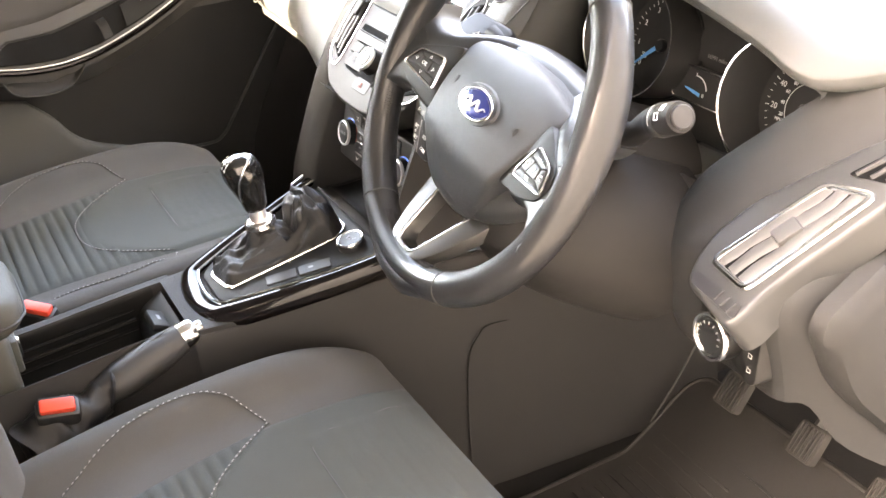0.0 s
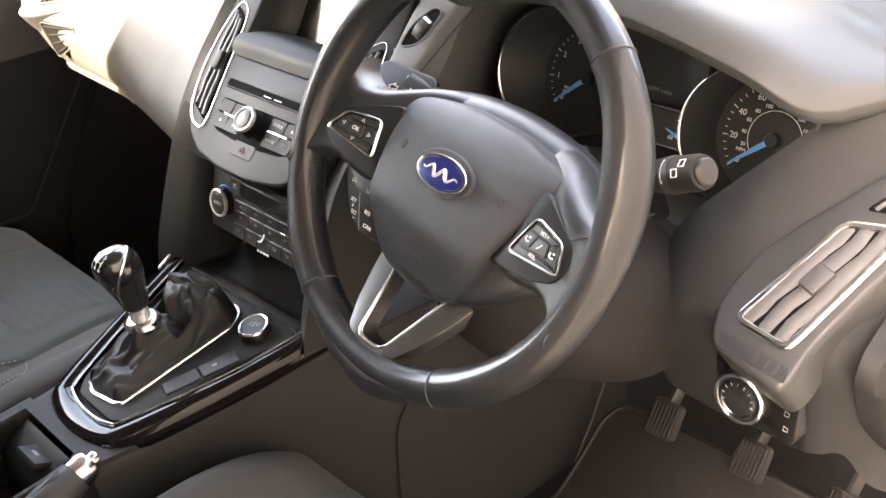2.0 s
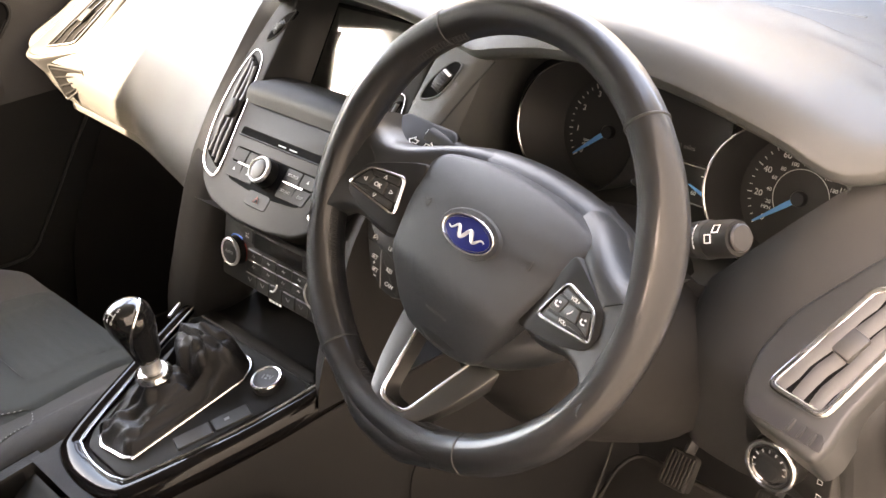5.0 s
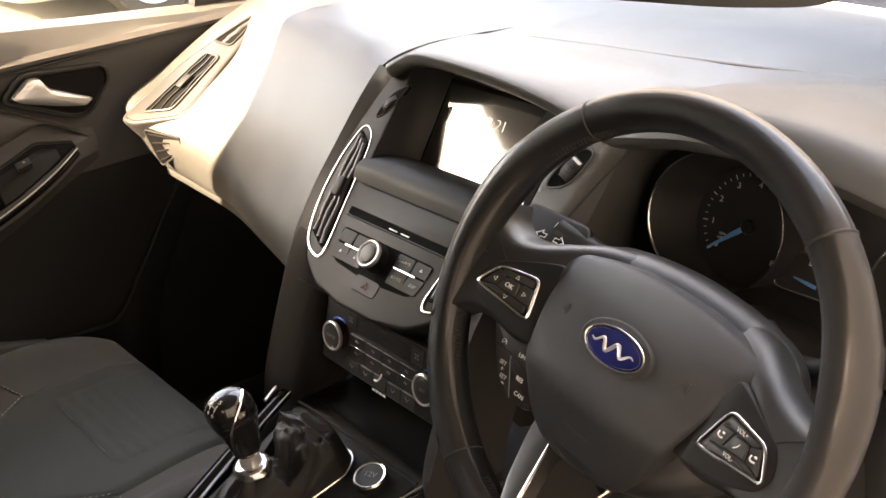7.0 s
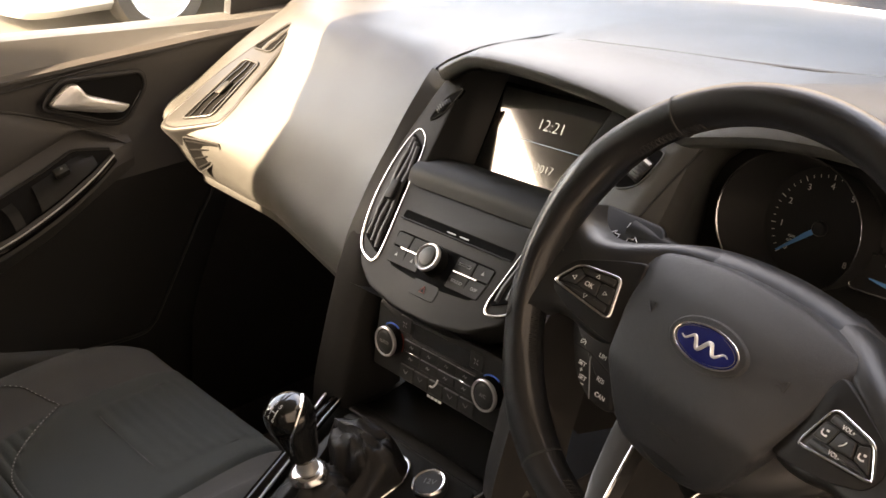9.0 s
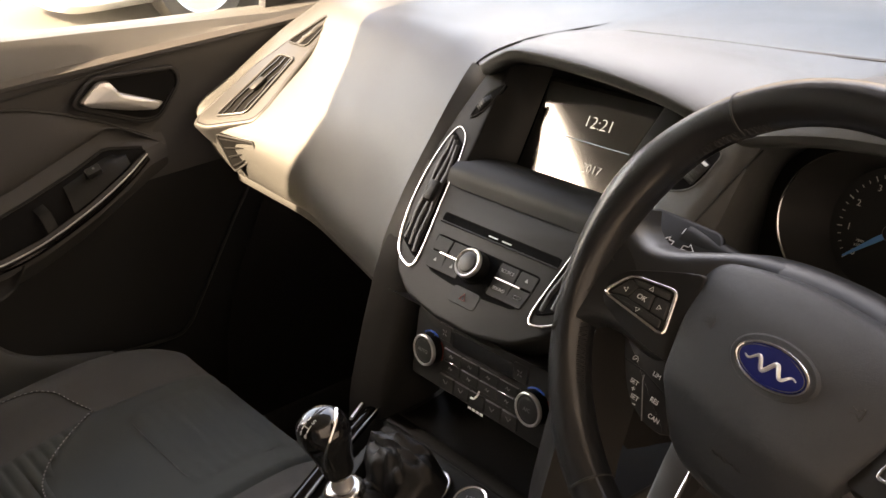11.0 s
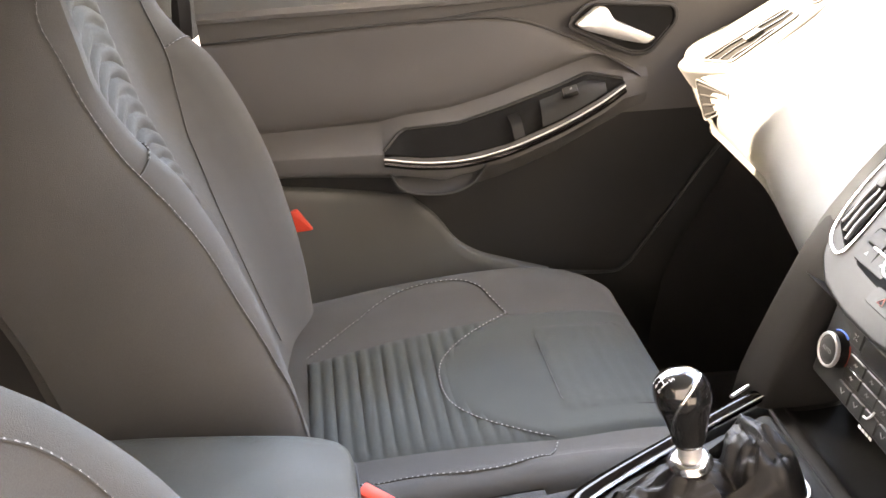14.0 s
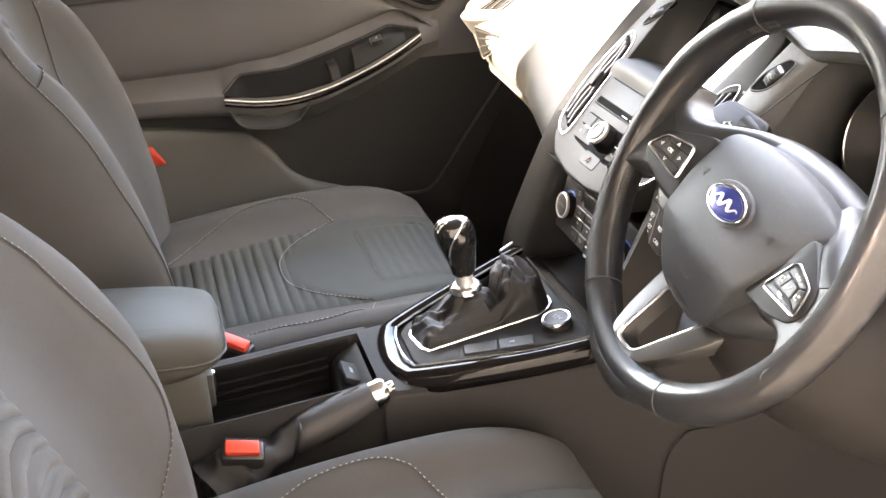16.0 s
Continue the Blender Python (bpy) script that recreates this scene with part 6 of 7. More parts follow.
part("stalk_ring", lathe([(0.0146, -0.036), (0.0150, -0.034), (0.0150, -0.028), (0.0146, -0.026)], 32), KEY, rs, m=RS)
for i in range(6):
    a = radians(118 + 13 * i)
    part("print_mark", box(0.0006, 0.0030, 0.0006), WHITE, rs, m=RS @ pose(0.0150 * math.cos(a), 0.0150 * math.sin(a), -0.032, 0, 0, math.degrees(a)) @ pose(0, 0, 0, 0, 90, 0))
for i, z in enumerate((-0.010, -0.017)):
    a = radians(132 + 30 * i)
    part("wiper_symbol", tube([(0, 0.003, 0.003), (0, 0.003, -0.003), (0, -0.003, -0.003), (0, -0.003, 0.003)], 0.0006, 4, True), WHITE, rs, m=RS @ pose(0.0144 * math.cos(a), 0.0144 * math.sin(a), z, 0, 0, math.degrees(a)))

# ---- instrument cluster ----
CLU = plane_at((0.39, 0.285, 0.652), (1, 0, 0), (0, 0.30, 0.954))
clus = thing("instrument_cluster", (0.39, 0.285, 0.652), "black instrument cluster with two dials and blue needles", "instrument cluster")
part("back_plate", prism(rounded([(-0.215, -0.075), (0.205, -0.075), (0.205, 0.07), (0.12, 0.095), (-0.15, 0.095), (-0.215, 0.06)], 0.02), -0.01, -0.002), DIAL, clus, m=CLU)


def dial(u, v, nums, needle, small, name, lean=0.0):
    m = off(CLU, u, v)
    d = part(name, lathe([(0.060, -0.001), (0.060, 0.0015), (0.0005, 0.0016)], 48), DIAL, clus, "black dial with white figures", m=m)
    # cone from the bright bezel down to the dial
    rows = []
    for r1, r2, z in ((0.0595, 0.0580, 0.001), (0.065, 0.061, 0.022), (0.073, 0.066, 0.048)):
        rows.append([(r1 * math.cos(a) + lean * z, r2 * math.sin(a) + 0.05 * z, z) for a in np.linspace(0, 2 * math.pi, 64, endpoint=False)])
    part("dial_well", grid(rows, close_v=True), DIAL, d, m=m)
    part("dial_bezel", tube([(0.073 * math.cos(a) + lean * 0.0485, 0.066 * math.sin(a) + 0.0025, 0.0485) for a in np.linspace(0, 2 * math.pi, 64, endpoint=False)], [0.0006 + 0.0009 * max(0.0, -math.cos(a - 0.5)) for a in np.linspace(0, 2 * math.pi, 64, endpoint=False)], 6, True), CHROME, d, m=m)
    k = len(nums)
    for i in range((k - 1) * 4 + 1):
        a = radians(220 - i * 262 / ((k - 1) * 4))
        major = i % 4 == 0
        part("tick", box(0.005 if major else 0.003, 0.0009 if major else 0.0006, 0.0003), WHITE, d, m=off(m, 0.0500 * math.cos(a), 0.0500 * math.sin(a), 0.002, math.degrees(a)))
    for i, w in enumerate(nums):
        a = radians(220 - i * 262 / (k - 1))
        text(w, 0.0084, off(m, 0.0412 * math.cos(a), 0.0412 * math.sin(a), 0.002), WHITE, d, "dial_figure")
    for i, w in enumerate(small):
        a = radians(200 - i * 236 / max(1, len(small) - 1))
        text(w, 0.0052, off(m, 0.0315 * math.cos(a), 0.0315 * math.sin(a), 0.002), WHITE, d, "dial_figure")
    if small:
        part("inner_arc", tube([(0.0268 * math.cos(a), 0.0268 * math.sin(a), 0.002) for a in np.linspace(radians(217), radians(-37), 40)], 0.0004, 4), WHITE, d, m=m)
    nm = off(m, 0, 0, 0.0075, needle)
    part("needle", grid([[(-0.004, -0.0026, 0), (-0.004, 0.0026, 0)], [(0.014, -0.0026, 0.0015), (0.014, 0.0026, 0.0015)], [(0.049, -0.0009, 0), (0.049, 0.0009, 0)]]), NEEDLE, d, "pale blue needle", m=nm)
    part("needle_hub", lathe([(0.0075, -0.004), (0.0075, 0.0), (0.006, 0.002), (0.0005, 0.0022)], 24), DARK, d, m=nm)
    return d


dt = dial(-0.0865, 0.0065, ["0", "1", "2", "3", "4", "5", "6", "7", "8"], 220, [], "rev_counter", -0.28)
text("rpm", 0.0045, off(CLU, -0.114, -0.008, 0.002), WHITE, dt, "dial_figure")
text("x1000", 0.0038, off(CLU, -0.114, -0.0125, 0.002), WHITE, dt, "dial_figure")
ds = dial(0.1285, -0.0035, ["0", "20", "40", "60", "80", "100", "120", "140", "160"], 220, ["20", "40", "60", "80", "100", "120", "140", "160", "180", "200", "220", "240"], "speedometer")
text("MPH", 0.0048, off(CLU, 0.098, -0.020, 0.002), WHITE, ds, "dial_figure")
trip = part("trip_display", prism(rounded([(-0.034, 0.006), (0.052, 0.006), (0.046, 0.07), (-0.028, 0.07)], 0.004), -0.002, 0.004), DIAL, clus, "dark trip display", m=CLU)
text("16991 miles", 0.0062, off(CLU, 0.0, 0.014, 0.0046), DIM, trip, "mileage_digits")
GP = [(-0.040, 0.0), (0.046, 0.0), (0.058, -0.036), (-0.044, -0.036)]
gp = part("gauge_pod", prism(rounded(GP, 0.006), -0.002, 0.012), DIAL, clus, "small framed fuel and temperature gauges", m=CLU)
bezel(GP, CLU, 0.0013, CHROME, gp, "pod_frame", 0.014, 1.0)
for u, ang, lab in ((-0.012, 172, ("1", "0")), (0.034, 160, ("", "60"))):
    m = off(CLU, u, -0.026, 0.0125)
    part("gauge_arc", tube([(0.018 * math.cos(a), 0.018 * math.sin(a), 0) for a in np.linspace(radians(20), radians(95), 12)], 0.0006, 4), WHITE, gp, m=m)
    part("needle", grid([[(-0.002, -0.0018, 0.001), (-0.002, 0.0018, 0.001)], [(0.008, -0.0018, 0.001), (0.008, 0.0018, 0.001)], [(0.022, -0.0007, 0.001), (0.022, 0.0007, 0.001)]]), NEEDLE, gp, "pale blue needle", m=off(m, 0.008, 0, 0, ang))
    if lab[0]:
        text(lab[0], 0.0058, off(m, -0.002, 0.019, 0.0003), WHITE, gp, "dial_figure")
    text(lab[1], 0.0058, off(m, 0.014 if lab[0] else -0.006, 0.0, 0.0003), WHITE, gp, "dial_figure")

# ---- dash end vents ----
PV = plane_at((-0.62, 0.18, 0.650), (0.95, 0.30, 0.05), (0.05, 0.812, 0.580))
PF = rounded([(-0.053, -0.066), (-0.048, -0.086), (-0.018, -0.092), (0.066, -0.072), (0.070, -0.040), (0.064, 0.020), (0.062, 0.084), (0.058, 0.128), (0.042, 0.142), (0.026, 0.134), (-0.002, 0.086), (-0.027, 0.034)], 0.012, 4)
pv = part("vent_panel", prism(PF, -0.03, 0.012, 0.005, 3), PANEL, dash, "satin grey vent panel", m=PV)
vent([(-0.014, -0.067), (0.038, -0.057), (0.043, 0.047), (0.009, 0.055)], off(PV, 0, 0, 0.012), dash, 3, True, PANEL, 0.0022, blade=0.0034, mat=DARK, tilt=-0.9)
vent([(0.004, 0.078), (0.046, 0.070), (0.050, 0.116), (0.037, 0.130)], off(PV, 0, 0, 0.012), dash, 1, False, SATIN, 0.0016)
part("panel_groove", tube([(*p, 0.0105) for p in rounded([(-0.046, -0.066), (-0.042, -0.080), (-0.017, -0.085), (0.059, -0.067), (0.063, -0.038), (0.057, 0.020), (0.055, 0.084), (0.052, 0.122), (0.042, 0.133), (0.031, 0.129), (0.004, 0.084), (-0.021, 0.034)], 0.012, 4)], 0.0021, 6, True), DARK, pv, m=PV)
LV = plane_at((-0.612, 0.1115, 0.566), (1, 0.21, 0), (0.0, -0.12, 1))
vent([(-0.013, 0.032), (0.006, -0.026), (0.064, 0.008), (0.070, 0.032)], LV, dash, 4, False, PANEL, 0.0014, blade=0.0016, mat=POCKETBLACK, wave=0.0008)
part("lip_notch", prism(rounded([(-0.03, -0.004), (0.03, -0.003), (0.028, 0.004), (0.0, 0.006), (-0.03, 0.004)], 0.003), -0.02, 0.0025), DIAL, dash, m=plane_at((-0.578, 0.148, 0.512), (1, 0, -0.1), (0.1, 0, 1)))
part("lip_notch", prism(rounded([(-0.07, -0.003), (0.06, -0.003), (0.06, 0.004), (-0.07, 0.004)], 0.003), -0.02, 0.002), DIAL, dash, m=plane_at((-0.285, 0.107, 0.502), (1, -0.25, -0.05), (0.0, -0.05, 1)))

DV = plane_at((0.598, 0.099, 0.585), (0.976, -0.215, -0.02), (0.186, 0.790, 0.584))
DP = rounded([(-0.006, -0.030), (-0.022, -0.004), (-0.028, 0.020), (-0.026, 0.06), (-0.009, 0.104), (0.012, 0.152), (0.036, 0.200), (0.082, 0.190), (0.080, 0.12), (0.070, 0.045), (0.067, 0.008), (0.071, -0.020), (0.066, -0.034)], 0.012, 4)
part("vent_panel", prism(DP, -0.04, 0.0, 0.006, 4), PANEL, dash, "satin grey vent panel", m=DV)
vent([(0.001, -0.001), (0.051, 0.0), (0.066, 0.124), (0.021, 0.109)], DV, dash, 3, True, CHROME, 0.0036, blade=0.0078, mat=BLADE, tilt=0.32)
low = part("low_vent", prism(rounded([(-0.004, -0.016), (0.062, -0.011), (0.067, -0.024), (0.002, -0.027)], 0.004, 3), -0.012, 0.0008), DARK, dash, "small black outlet", m=DV)
for u in (0.036, 0.046, 0.056):
    part("low_vent_fin", box(0.003, 0.011, 0.004, 0.0005, 1), PANEL, low, m=off(DV, u, -0.018, 0.0005))
vent([(0.026, 0.126), (0.068, 0.140), (0.074, 0.176), (0.050, 0.188)], DV, dash, 3, False, None, blade=0.0030, mat=DARK, wave=0.0)
LP = plane_at((0.612, 0.106, 0.521), (1, -0.06, 0), (0.0, 0.10, 0.99))
lamp = thing("light_switch", (0.612, 0.087, 0.520), "black headlamp switch panel with chrome-rimmed rotary knob", "switch panel")
part("switch_plate", prism(rounded([(-0.036, 0.026), (-0.032, -0.006), (0.040, -0.038), (0.047, -0.032), (0.046, 0.016), (-0.018, 0.032)], 0.006), -0.02, 0.003, 0.002), TRAY, lamp, m=LP)
kk = knob(off(LP, 0.002, -0.004, 0.003), 0.0225, 0.018, lamp, "light_knob", CHROME, CAP)
for i in range(9):
    a = radians(200 - i * 26)
    part("print_mark", box(0.0026, 0.0011, 0.0004), DIM, kk, m=off(LP, 0.002 + 0.0135 * math.cos(a), -0.004 + 0.0135 * math.sin(a), 0.0216, math.degrees(a)))
for u, v in ((0.038, -0.008), (0.039, -0.022), (-0.026, 0.020)):
    part("lamp_symbol", tube([(-0.003, -0.0022, 0), (-0.003, 0.0022, 0), (0.001, 0.0016, 0), (0.001, -0.0016, 0)], 0.0005, 4, True), DIM, lamp, m=off(LP, u, v, 0.0036))

# ---- pedals and mat ----
def pedal(x, y, z, label):
    p = thing("pedal", (x, y, z), label, "pedal", "foot pedals")
    m = plane_at((x, y, z), (1, 0, 0), (0, 0.62, 0.78))
    pad = part("pad", prism(rounded([(-0.023, -0.025), (0.023, -0.025), (0.021, 0.026), (-0.021, 0.026)], 0.008), -0.014, 0.0, 0.003), PEDAL, p, m=m)
    for i in range(7):
        part("pad_rib", box(0.0027, 0.043, 0.0036, 0.001, 1), PEDAL, pad, m=off(m, -0.0165 + 0.0055 * i, 0, 0.0005))
    part("arm", tube(spline([(x, y + 0.012, z - 0.004), (x + 0.01, y + 0.07, z + 0.10), (x + 0.012, y + 0.10, z + 0.26)], 5), 0.009, 8, flat=0.6), DARK, p)
    return p


pedal(0.341, 0.396, 0.150, "worn ribbed rubber clutch pedal pad")
pedal(0.462, 0.412, 0.138, "worn ribbed rubber brake pedal pad")
pedal(0.590, 0.400, 0.140, "ribbed rubber accelerator pedal pad")
mat = thing("floor_mat", (0.4, 0.2, 0.0), "dark ribbed rubber floor mat in the footwell", "floor mat")


def mz(y):
    return 0.006 + 0.9 * max(0, y - 0.30) ** 1.15


def mat_left(y):
    """The mat's inner edge, turning in a round corner to its front edge."""
    f = max(0.0, (y - 0.398) / 0.040)
    return 0.235 + 0.034 * (1 - math.sqrt(max(0.0, 1 - min(1.0, f) ** 2)))


MY = [*np.linspace(-0.02, 0.39, 24), 0.400, 0.410, 0.418, 0.425, 0.430, 0.434, 0.437, 0.438]
rows = [[(mat_left(y) + (0.655 - mat_left(y)) * i / 10, y, mz(y)) for i in range(11)] for y in MY]
part("sheet", thick(grid(rows), 0.006), RUBBER, mat)
edge = [r[0] for r in rows] + rows[-1][1:]
part("raised_edge", tube([(x, y, z + 0.003) for x, y, z in edge], 0.0050, 8), RUBBER, mat)
part("inner_edge", tube([(x + 0.013, y - 0.002, z + 0.002) for x, y, z in edge[:26]], 0.0022, 6), RUBBER, mat)
for i in range(22):
    y = 0.006 + 0.0163 * i
    for x0, x1 in ((0.262, 0.405), (0.425, 0.615)):
        k = math.sin((i + x0 * 10) * 2.1) * 0.006
        part("rib", tube([(x0 + k, y, mz(y) + 0.001), (x0 + k + 0.004, y, mz(y) + 0.0045), (x1 - 0.004, y - 0.002, mz(y) + 0.0045), (x1, y - 0.002, mz(y) + 0.001)], 0.0026, 6), RUBBER, mat)
part("crease", tube([(x, 0.380 - 0.04 * (x - 0.25), mz(0.380) + 0.001) for x in (0.250, 0.30, 0.36, 0.42, 0.5, 0.62)], 0.0024, 6), DARK, mat)
for i in range(14):
    x = 0.271 + 0.0247 * i
    part("rib", tube([(x + 0.09 * (y - 0.39), y, mz(y) + 0.0035) for y in (0.388, 0.400, 0.412, 0.426)], 0.0034, 6), RUBBER, mat)
part("carpet_seam", tube([(0.231, 0.350, mz(0.350) + 0.006), (0.221, 0.40, mz(0.40) + 0.010), (0.206, 0.455, mz(0.455) + 0.014)], 0.0016, 6), SOFT, shell)

# ---- passenger door details ----
ARM = [(-0.575, 0.505, 0.476, 0.020), (-0.45, 0.508, 0.472, 0.032), (-0.335, 0.510, 0.464, 0.044), (-0.25, 0.516, 0.450, 0.050), (-0.16, 0.536, 0.470, 0.050), (-0.08, 0.562, 0.500, 0.046), (-0.01, 0.584, 0.535, 0.038), (0.035, 0.588, 0.556, 0.024), (0.07, 0.586, 0.568, 0.003)]


def base(y, z):
    return dx(y, z) + 0.001


SIL = [(-0.337, 0.497), (-0.28, 0.488), (-0.218, 0.487), (-0.151, 0.499), (-0.076, 0.524), (-0.015, 0.550), (0.028, 0.571)]
UPP = [(-0.337, 0.503), (-0.306, 0.527), (-0.222, 0.530), (-0.149, 0.549), (-0.075, 0.570), (-0.027, 0.586), (0.028, 0.577)]


def along(pts, y, k=1):
    return float(np.interp(y, [a[0] for a in pts], [a[k] for a in pts]))


def armx(y):
    return base(y, 0.5) + along(ARM, y, 3)


def pull(y):
    """Depth of the pull tray and its upper and lower edges."""
    inside = -0.337 < y < 0.028
    zu, zs = along(UPP, y), along(SIL, y)
    return (min(0.032, (zu - zs) * 0.9) if inside else 0.0), zu, zs


rows, wells = [], []
for y in sorted([*np.linspace(-0.575, 0.07, 60), -0.336, 0.027]):
    d, zu, zs = pull(y)
    x, b = armx(y), along(ARM, y, 2)
    p = along(ARM, y, 3)
    x0 = base(y, zu + 0.03)
    rows.append([(x0, y, zu + 0.034), (x0 + p * 0.18, y, zu + 0.012), (max(x0, x - d - 0.004), y, zu + 0.001), (x - d, y, zu - 0.003), (x - d * 0.85, y, (zu + zs) / 2 - 0.002), (x - d * 0.55, y, zs - 0.002), (x - d * 0.2, y, zs), (x - 0.001, y, zs + 0.006), (x + 0.001, y, zs), (x, y, zs - 0.014), (x, y, min(b + 0.012, zs - 0.02)), (x - p * 0.2, y, b), (base(y, b), y, b - 0.006 - 0.03 * min(1, max(0, (y + 0.33) / 0.1)))])
    if d > 0.004:
        wells.append([(q[0] + 0.0015, q[1], q[2] + 0.0012) for q in rows[-1][2:8]])
part("armrest", grid(rows), DOORTRIM, door, "", 60)
# thin sheet over the pull, blackened to give the tray a shaded depth
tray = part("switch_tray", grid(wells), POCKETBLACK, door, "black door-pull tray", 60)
part("tray_rim", tube([w[0] for w in wells], 0.0024, 6), TRAY, tray)
part("pocket_divider", surf([[(armx(y) - 0.026, y, along(UPP, y) - 0.010), (armx(y) - 0.014, y + 0.004, (along(UPP, y) + along(SIL, y)) / 2 + 0.004), (armx(y) - 0.006, y + 0.008, along(SIL, y) + 0.004)] for y in (-0.150, -0.146, -0.140, -0.134)], 3, 3), TRAY, tray, "", 60)
part("switch_plate", surf([[(armx(y) - 0.028, y, along(UPP, y) - 0.006), (armx(y) - 0.017, y, (along(UPP, y) + along(SIL, y)) / 2 + 0.006), (armx(y) - 0.005, y, along(SIL, y) + 0.007)] for y in (-0.10, -0.07, -0.03, 0.0)], 3, 3), TRAY, tray, "", 60)
part("chrome_strip", tube(spline([(armx(y) + 0.003, y, z) for y, z in SIL], 8), 0.0018, 8, flat=0.7), SILVER, door, "bright trim strip along the armrest")
part("gloss_strip", tube(spline([(armx(y) + 0.002, y, z - 0.008) for y, z in SIL], 8), 0.006, 8, flat=0.6), GLOSS, door)
CUP = [(-0.330, 0.474), (-0.318, 0.452), (-0.295, 0.441), (-0.25, 0.437), (-0.215, 0.446), (-0.195, 0.466), (-0.188, 0.478)]
lip = spline(CUP, 5)
part("pull_cup", grid([[(armx(y) + o, y, 0.478 + (z - 0.478) * k) for y, z in lip] for k, o in ((1.05, -0.012), (1.02, 0.0), (1.0, 0.0045), (0.93, 0.005), (0.85, 0.001), (0.55, -0.006), (0.0, 0.0))]), HARD, door, "", 60)
part("cup_rim", tube([(armx(y) + 0.0045, y, z) for y, z in lip], 0.0016, 6), DARK, door)
sw = part("window_switch", box(0.014, 0.022, 0.010, 0.002, 2), KEY, tray, "window switch", m=pose(armx(-0.055) - 0.016, -0.055, 0.569, 0, 30, 0) @ pose(0, 0, 0, 18, 0, 0))
part("switch_symbol", box(0.0034, 0.0034, 0.0006), DIM, sw, m=pose(armx(-0.055) - 0.0135, -0.055, 0.5742, 0, 30, 0) @ pose(0, 0, 0, 18, 0, 0))
HD = plane_at((-0.732, 0.0, 0.0), (0, 1, 0), (0, 0, 1))
HB2 = rounded([(-0.055, 0.660), (-0.020, 0.692), (0.108, 0.679), (0.112, 0.656), (0.070, 0.610), (0.042, 0.612)], 0.014, 5)
hd = part("handle_bezel", tube([(*p, 0.001) for p in HB2], 0.0042, 8, True, 0.6, (0, 0, 1)), DARK, door, m=HD)
cx_, cy_ = (np.mean([p[i] for p in HB2]) for i in (0, 1))
# nearly flat recess, its shade put into the black colour
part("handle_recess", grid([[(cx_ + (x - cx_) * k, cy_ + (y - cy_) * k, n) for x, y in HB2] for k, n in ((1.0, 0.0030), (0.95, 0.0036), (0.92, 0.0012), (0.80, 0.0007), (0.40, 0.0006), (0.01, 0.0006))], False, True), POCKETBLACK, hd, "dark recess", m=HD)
HL = rounded([(-0.046, 0.662), (-0.012, 0.686), (0.004, 0.684), (0.016, 0.664), (0.082, 0.632), (0.068, 0.623), (0.03, 0.632), (-0.03, 0.652)], 0.006, 4)
part("handle_lever", dome(HL, -0.002, 0.005, 0.007, 5), SILVER, door, "silver door handle lever", m=HD)
INS = [(-0.579, 0.671), (-0.422, 0.677), (-0.249, 0.681), (-0.143, 0.675), (-0.071, 0.650), (-0.01, 0.620), (0.047, 0.586), (0.062, 0.572)]
rows = []
for k in (0, 0.02, 0.05, 0.1, 0.18, 0.3, 0.45, 0.6, 0.75, 0.88, 0.96, 1):
    row = []
    for y, z in spline(INS, 5):
        zb = float(np.interp(y, [a[0] for a in ARM], [a[1] + 0.028 for a in ARM]))
        zz = z + (min(zb, z - 0.002) - z) * k
        row.append((base(y, zz) - 0.003 + 0.017 * math.sin(math.pi * k) ** 0.45, y, zz))
    rows.append(row)
part("cloth_insert", grid(rows), DOORTRIM, door, "padded dark grey insert", 75)
part("insert_groove", tube([(base(y, z) + 0.001, y, z + 0.0015) for y, z in spline(INS, 6)], 0.0018, 6), DARK, door)
for pts, r in (([(-0.56, 0.650), (-0.35, 0.668), (-0.187, 0.688), (0.0, 0.698), (0.15, 0.703), (0.30, 0.708)], 0.0018),):
    part("panel_groove", tube([(base(y, z) + 0.0005, y, z) for y, z in spline(pts, 6)], r, 6), DIAL, door)
POCKET = [(-0.575, 0.460), (-0.481, 0.447), (-0.39, 0.432), (-0.305, 0.416), (-0.290, 0.406), (-0.258, 0.373), (-0.23, 0.332), (-0.20, 0.308), (-0.166, 0.293), (-0.08, 0.262)]
edge = spline(POCKET, 6)
part("lower_panel", grid([[(base(y, z) - 0.004, y, z + 0.001) for y, z in edge], [(base(y, z) + 0.010, y, z) for y, z in edge], [(base(y, z) + 0.014, y, z - 0.004) for y, z in edge], [(base(y, z) + 0.015, y - 0.004, z - 0.02) for y, z in edge], [(base(y, z) + 0.020, y - 0.03, z - 0.10) for y, z in edge], [(base(y, z) + 0.018, y - 0.04, min(z - 0.12, 0.12)) for y, z in edge]]), SOFT, door, "grey lower pocket panel", 60)
part("door_edge", tube([(base(y, z) + 0.004, y, z) for y, z in spline([(-0.2, 0.285), (-0.08, 0.258), (0.019, 0.246), (0.050, 0.258), (0.075, 0.29), (0.176, 0.437), (0.20, 0.48)], 6)], 0.0032, 6), DARK, door)
part("kick_panel", surf([[(-0.70, 0.07, 0.0), (-0.70, 0.10, 0.25), (-0.70, 0.20, 0.44)], [(-0.69, 0.30, 0.0), (-0.69, 0.30, 0.25), (-0.69, 0.32, 0.46)], [(-0.66, 0.78, 0.0), (-0.66, 0.78, 0.25), (-0.66, 0.78, 0.46)]], 3, 3), CARPET, door)
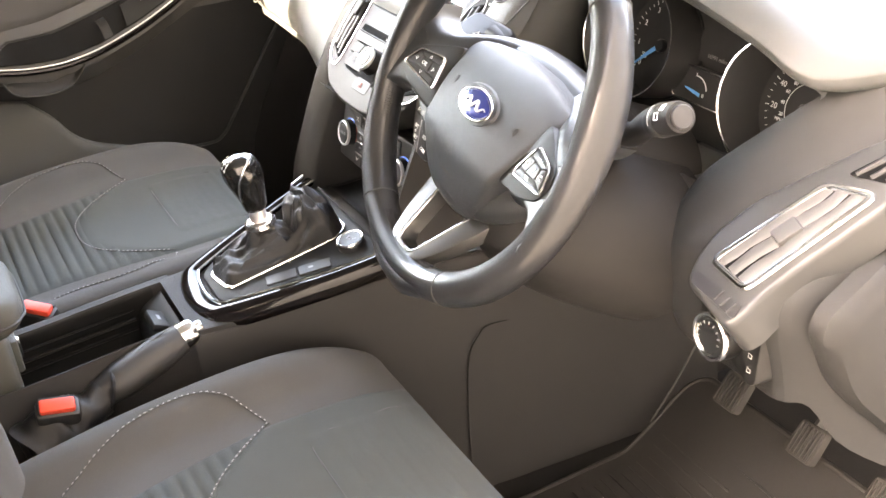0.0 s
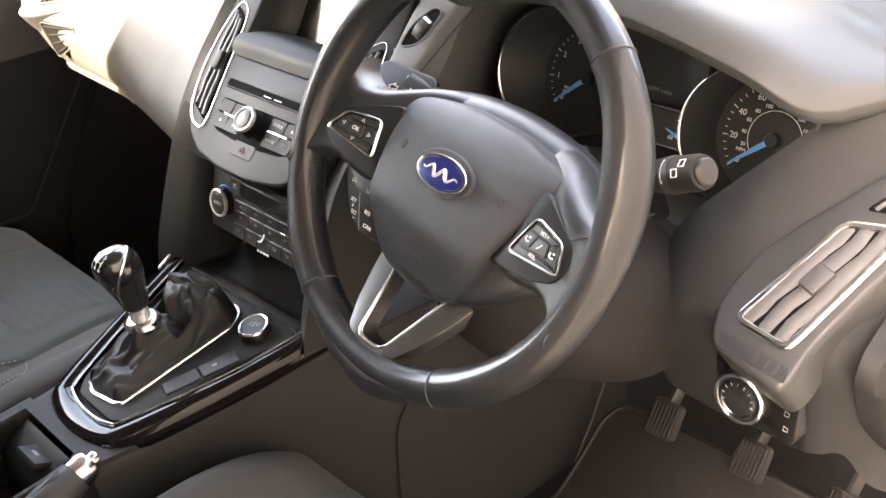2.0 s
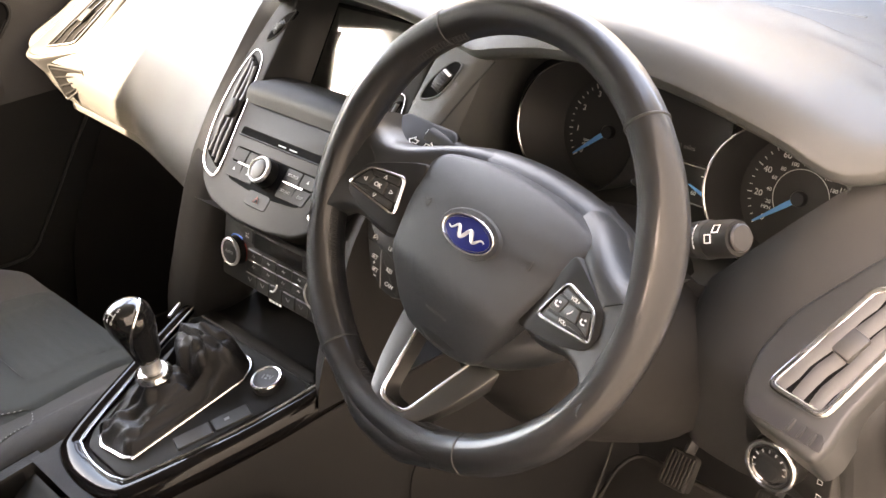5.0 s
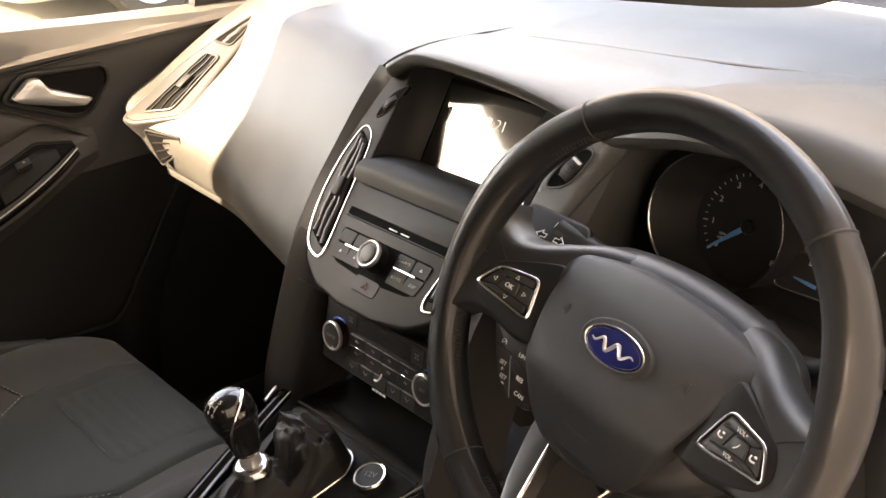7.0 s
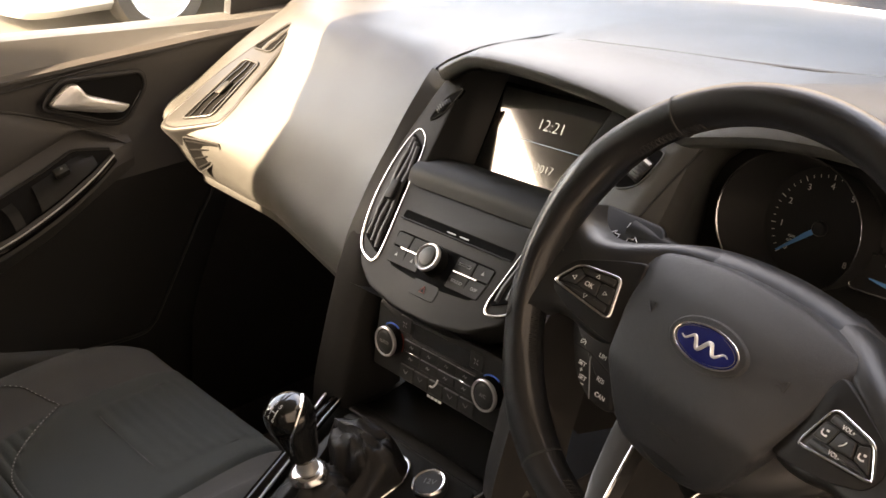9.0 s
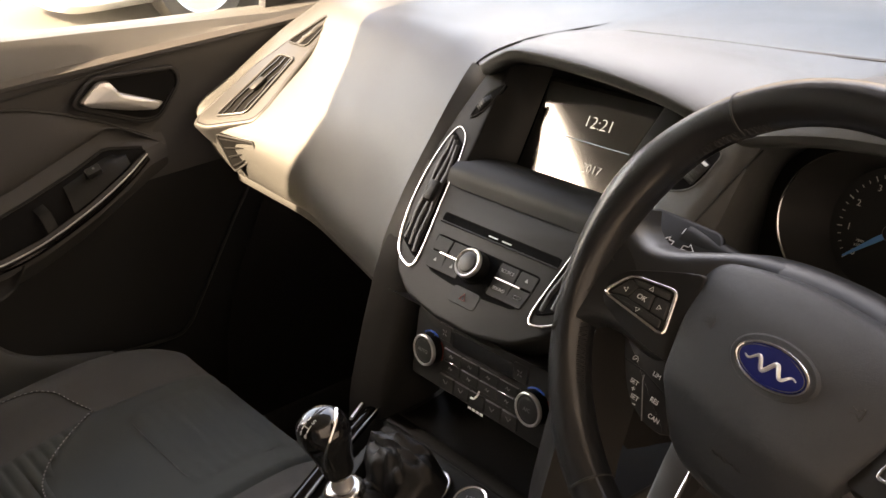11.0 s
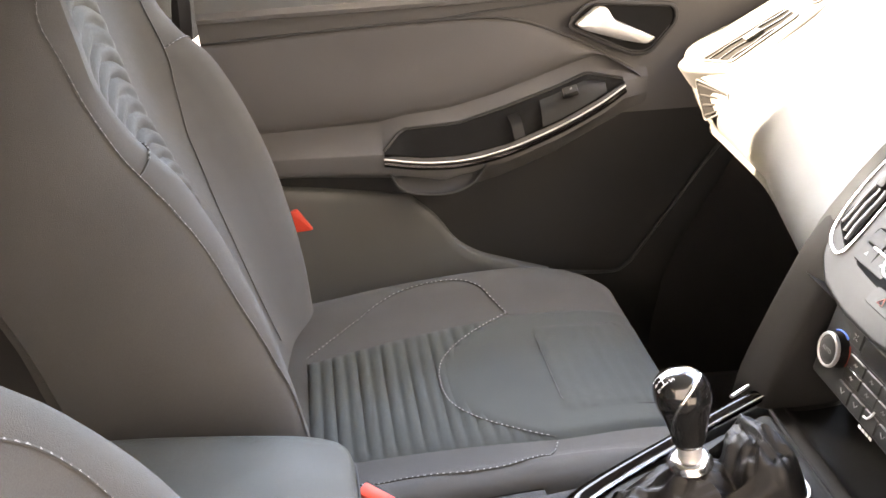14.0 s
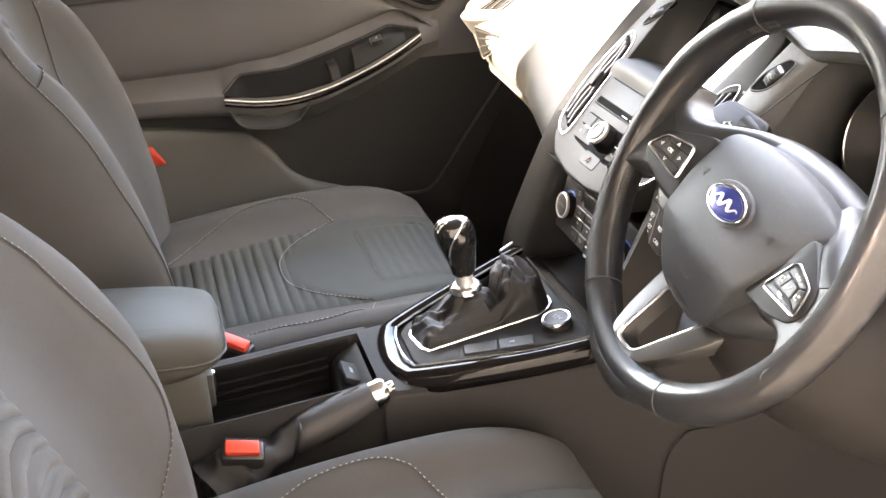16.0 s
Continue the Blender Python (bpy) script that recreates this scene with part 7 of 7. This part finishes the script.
part("reflector", prism(rounded([(-0.012, -0.018), (0.02, -0.016), (-0.002, 0.02), (-0.014, 0.016)], 0.004), 0.0, 0.006, 0.002), RED, door, "red door reflector", m=plane_at((base(-0.47, 0.40) + 0.021, -0.470, 0.398), (0, 1, 0), (0, 0, 1)))
mir = thing("door_mirror", (-0.86, 0.30, 0.74), "dark door mirror outside the passenger window", "door mirror")
part("mirror_housing", surf([[(-0.84 - 0.16 * f, 0.34 + 0.05 * math.cos(a), 0.80 + r * math.sin(a)) for a in np.linspace(0, 2 * math.pi, 10, endpoint=False)] for f, r in ((0.0, 0.03), (0.2, 0.06), (0.6, 0.075), (1.0, 0.055), (1.1, 0.03))], 3, 3, True, cap=True), PAINT, mir)
part("mirror_sail", prism([(0.30, 0.72), (0.50, 0.72), (0.33, 0.86)], -0.02, 0.0), DARK, mir, m=plane_at((-0.775, 0, 0), (0, 1, 0), (0, 0, 1)))

# ---- a car parked beyond the passenger window ----
other = thing("parked_car", (-5.9, 3.5, -0.32), "white parked car in bright sunlight with silver wheels", "car")


def car_row(y, w, h, sill, k):
    return [(-5.9 + s * w * u, y, z) for s, u, z in ((1, 0.0, sill), (1, 0.9, sill), (1, 1.0, sill + 0.2), (1, 0.99, sill + 0.45), (1, 0.95, h * 0.62), (1, 0.72 * k, h), (1, 0.0, h + 0.02), (-1, 0.72 * k, h), (-1, 0.95, h * 0.62), (-1, 0.99, sill + 0.45), (-1, 1.0, sill + 0.2), (-1, 0.9, sill))]


part("body", surf([car_row(1.42, 0.70, 0.50, -0.02, 1.2), car_row(1.50, 0.82, 0.62, -0.10, 1.2), car_row(1.9, 0.87, 0.95, -0.12, 1.05), car_row(2.6, 0.88, 1.12, -0.14, 1.0), car_row(3.6, 0.88, 1.14, -0.14, 1.0), car_row(4.4, 0.87, 0.72, -0.13, 1.2), car_row(5.3, 0.83, 0.52, -0.10, 1.25), car_row(5.5, 0.70, 0.40, -0.02, 1.25)], 4, 3, True, cap=True), CARWHITE, other)
for y in (2.26, 4.86):
    for s in (-1, 1):
        m = plane_at((-5.9 + s * 0.90, y, -0.02), (0, s, 0), (0, 0, 1))
        wh = part("wheel", lathe([(0.20, -0.18), (0.285, -0.19), (0.30, -0.16), (0.30, -0.03), (0.285, 0.0), (0.215, 0.005), (0.205, -0.01)], 40), TYRE, other, "dusty black tyre", m=m)
        part("rim", lathe([(0.212, -0.005), (0.206, 0.004), (0.196, -0.004), (0.186, -0.05), (0.03, -0.06)], 40), SILVER, wh, m=m)
        for i in range(6):
            part("spoke", moved(prism(rounded([(0.03, -0.022), (0.20, -0.034), (0.20, 0.034), (0.03, 0.022)], 0.01), -0.04, -0.008, 0.006), pose(0, 0, 0, 0, 0, 60 * i)), SILVER, wh, m=m)
        part("hub_cap", lathe([(0.045, -0.03), (0.042, -0.002), (0.02, 0.004), (0.001, 0.005)], 20), SILVER, wh, m=m)
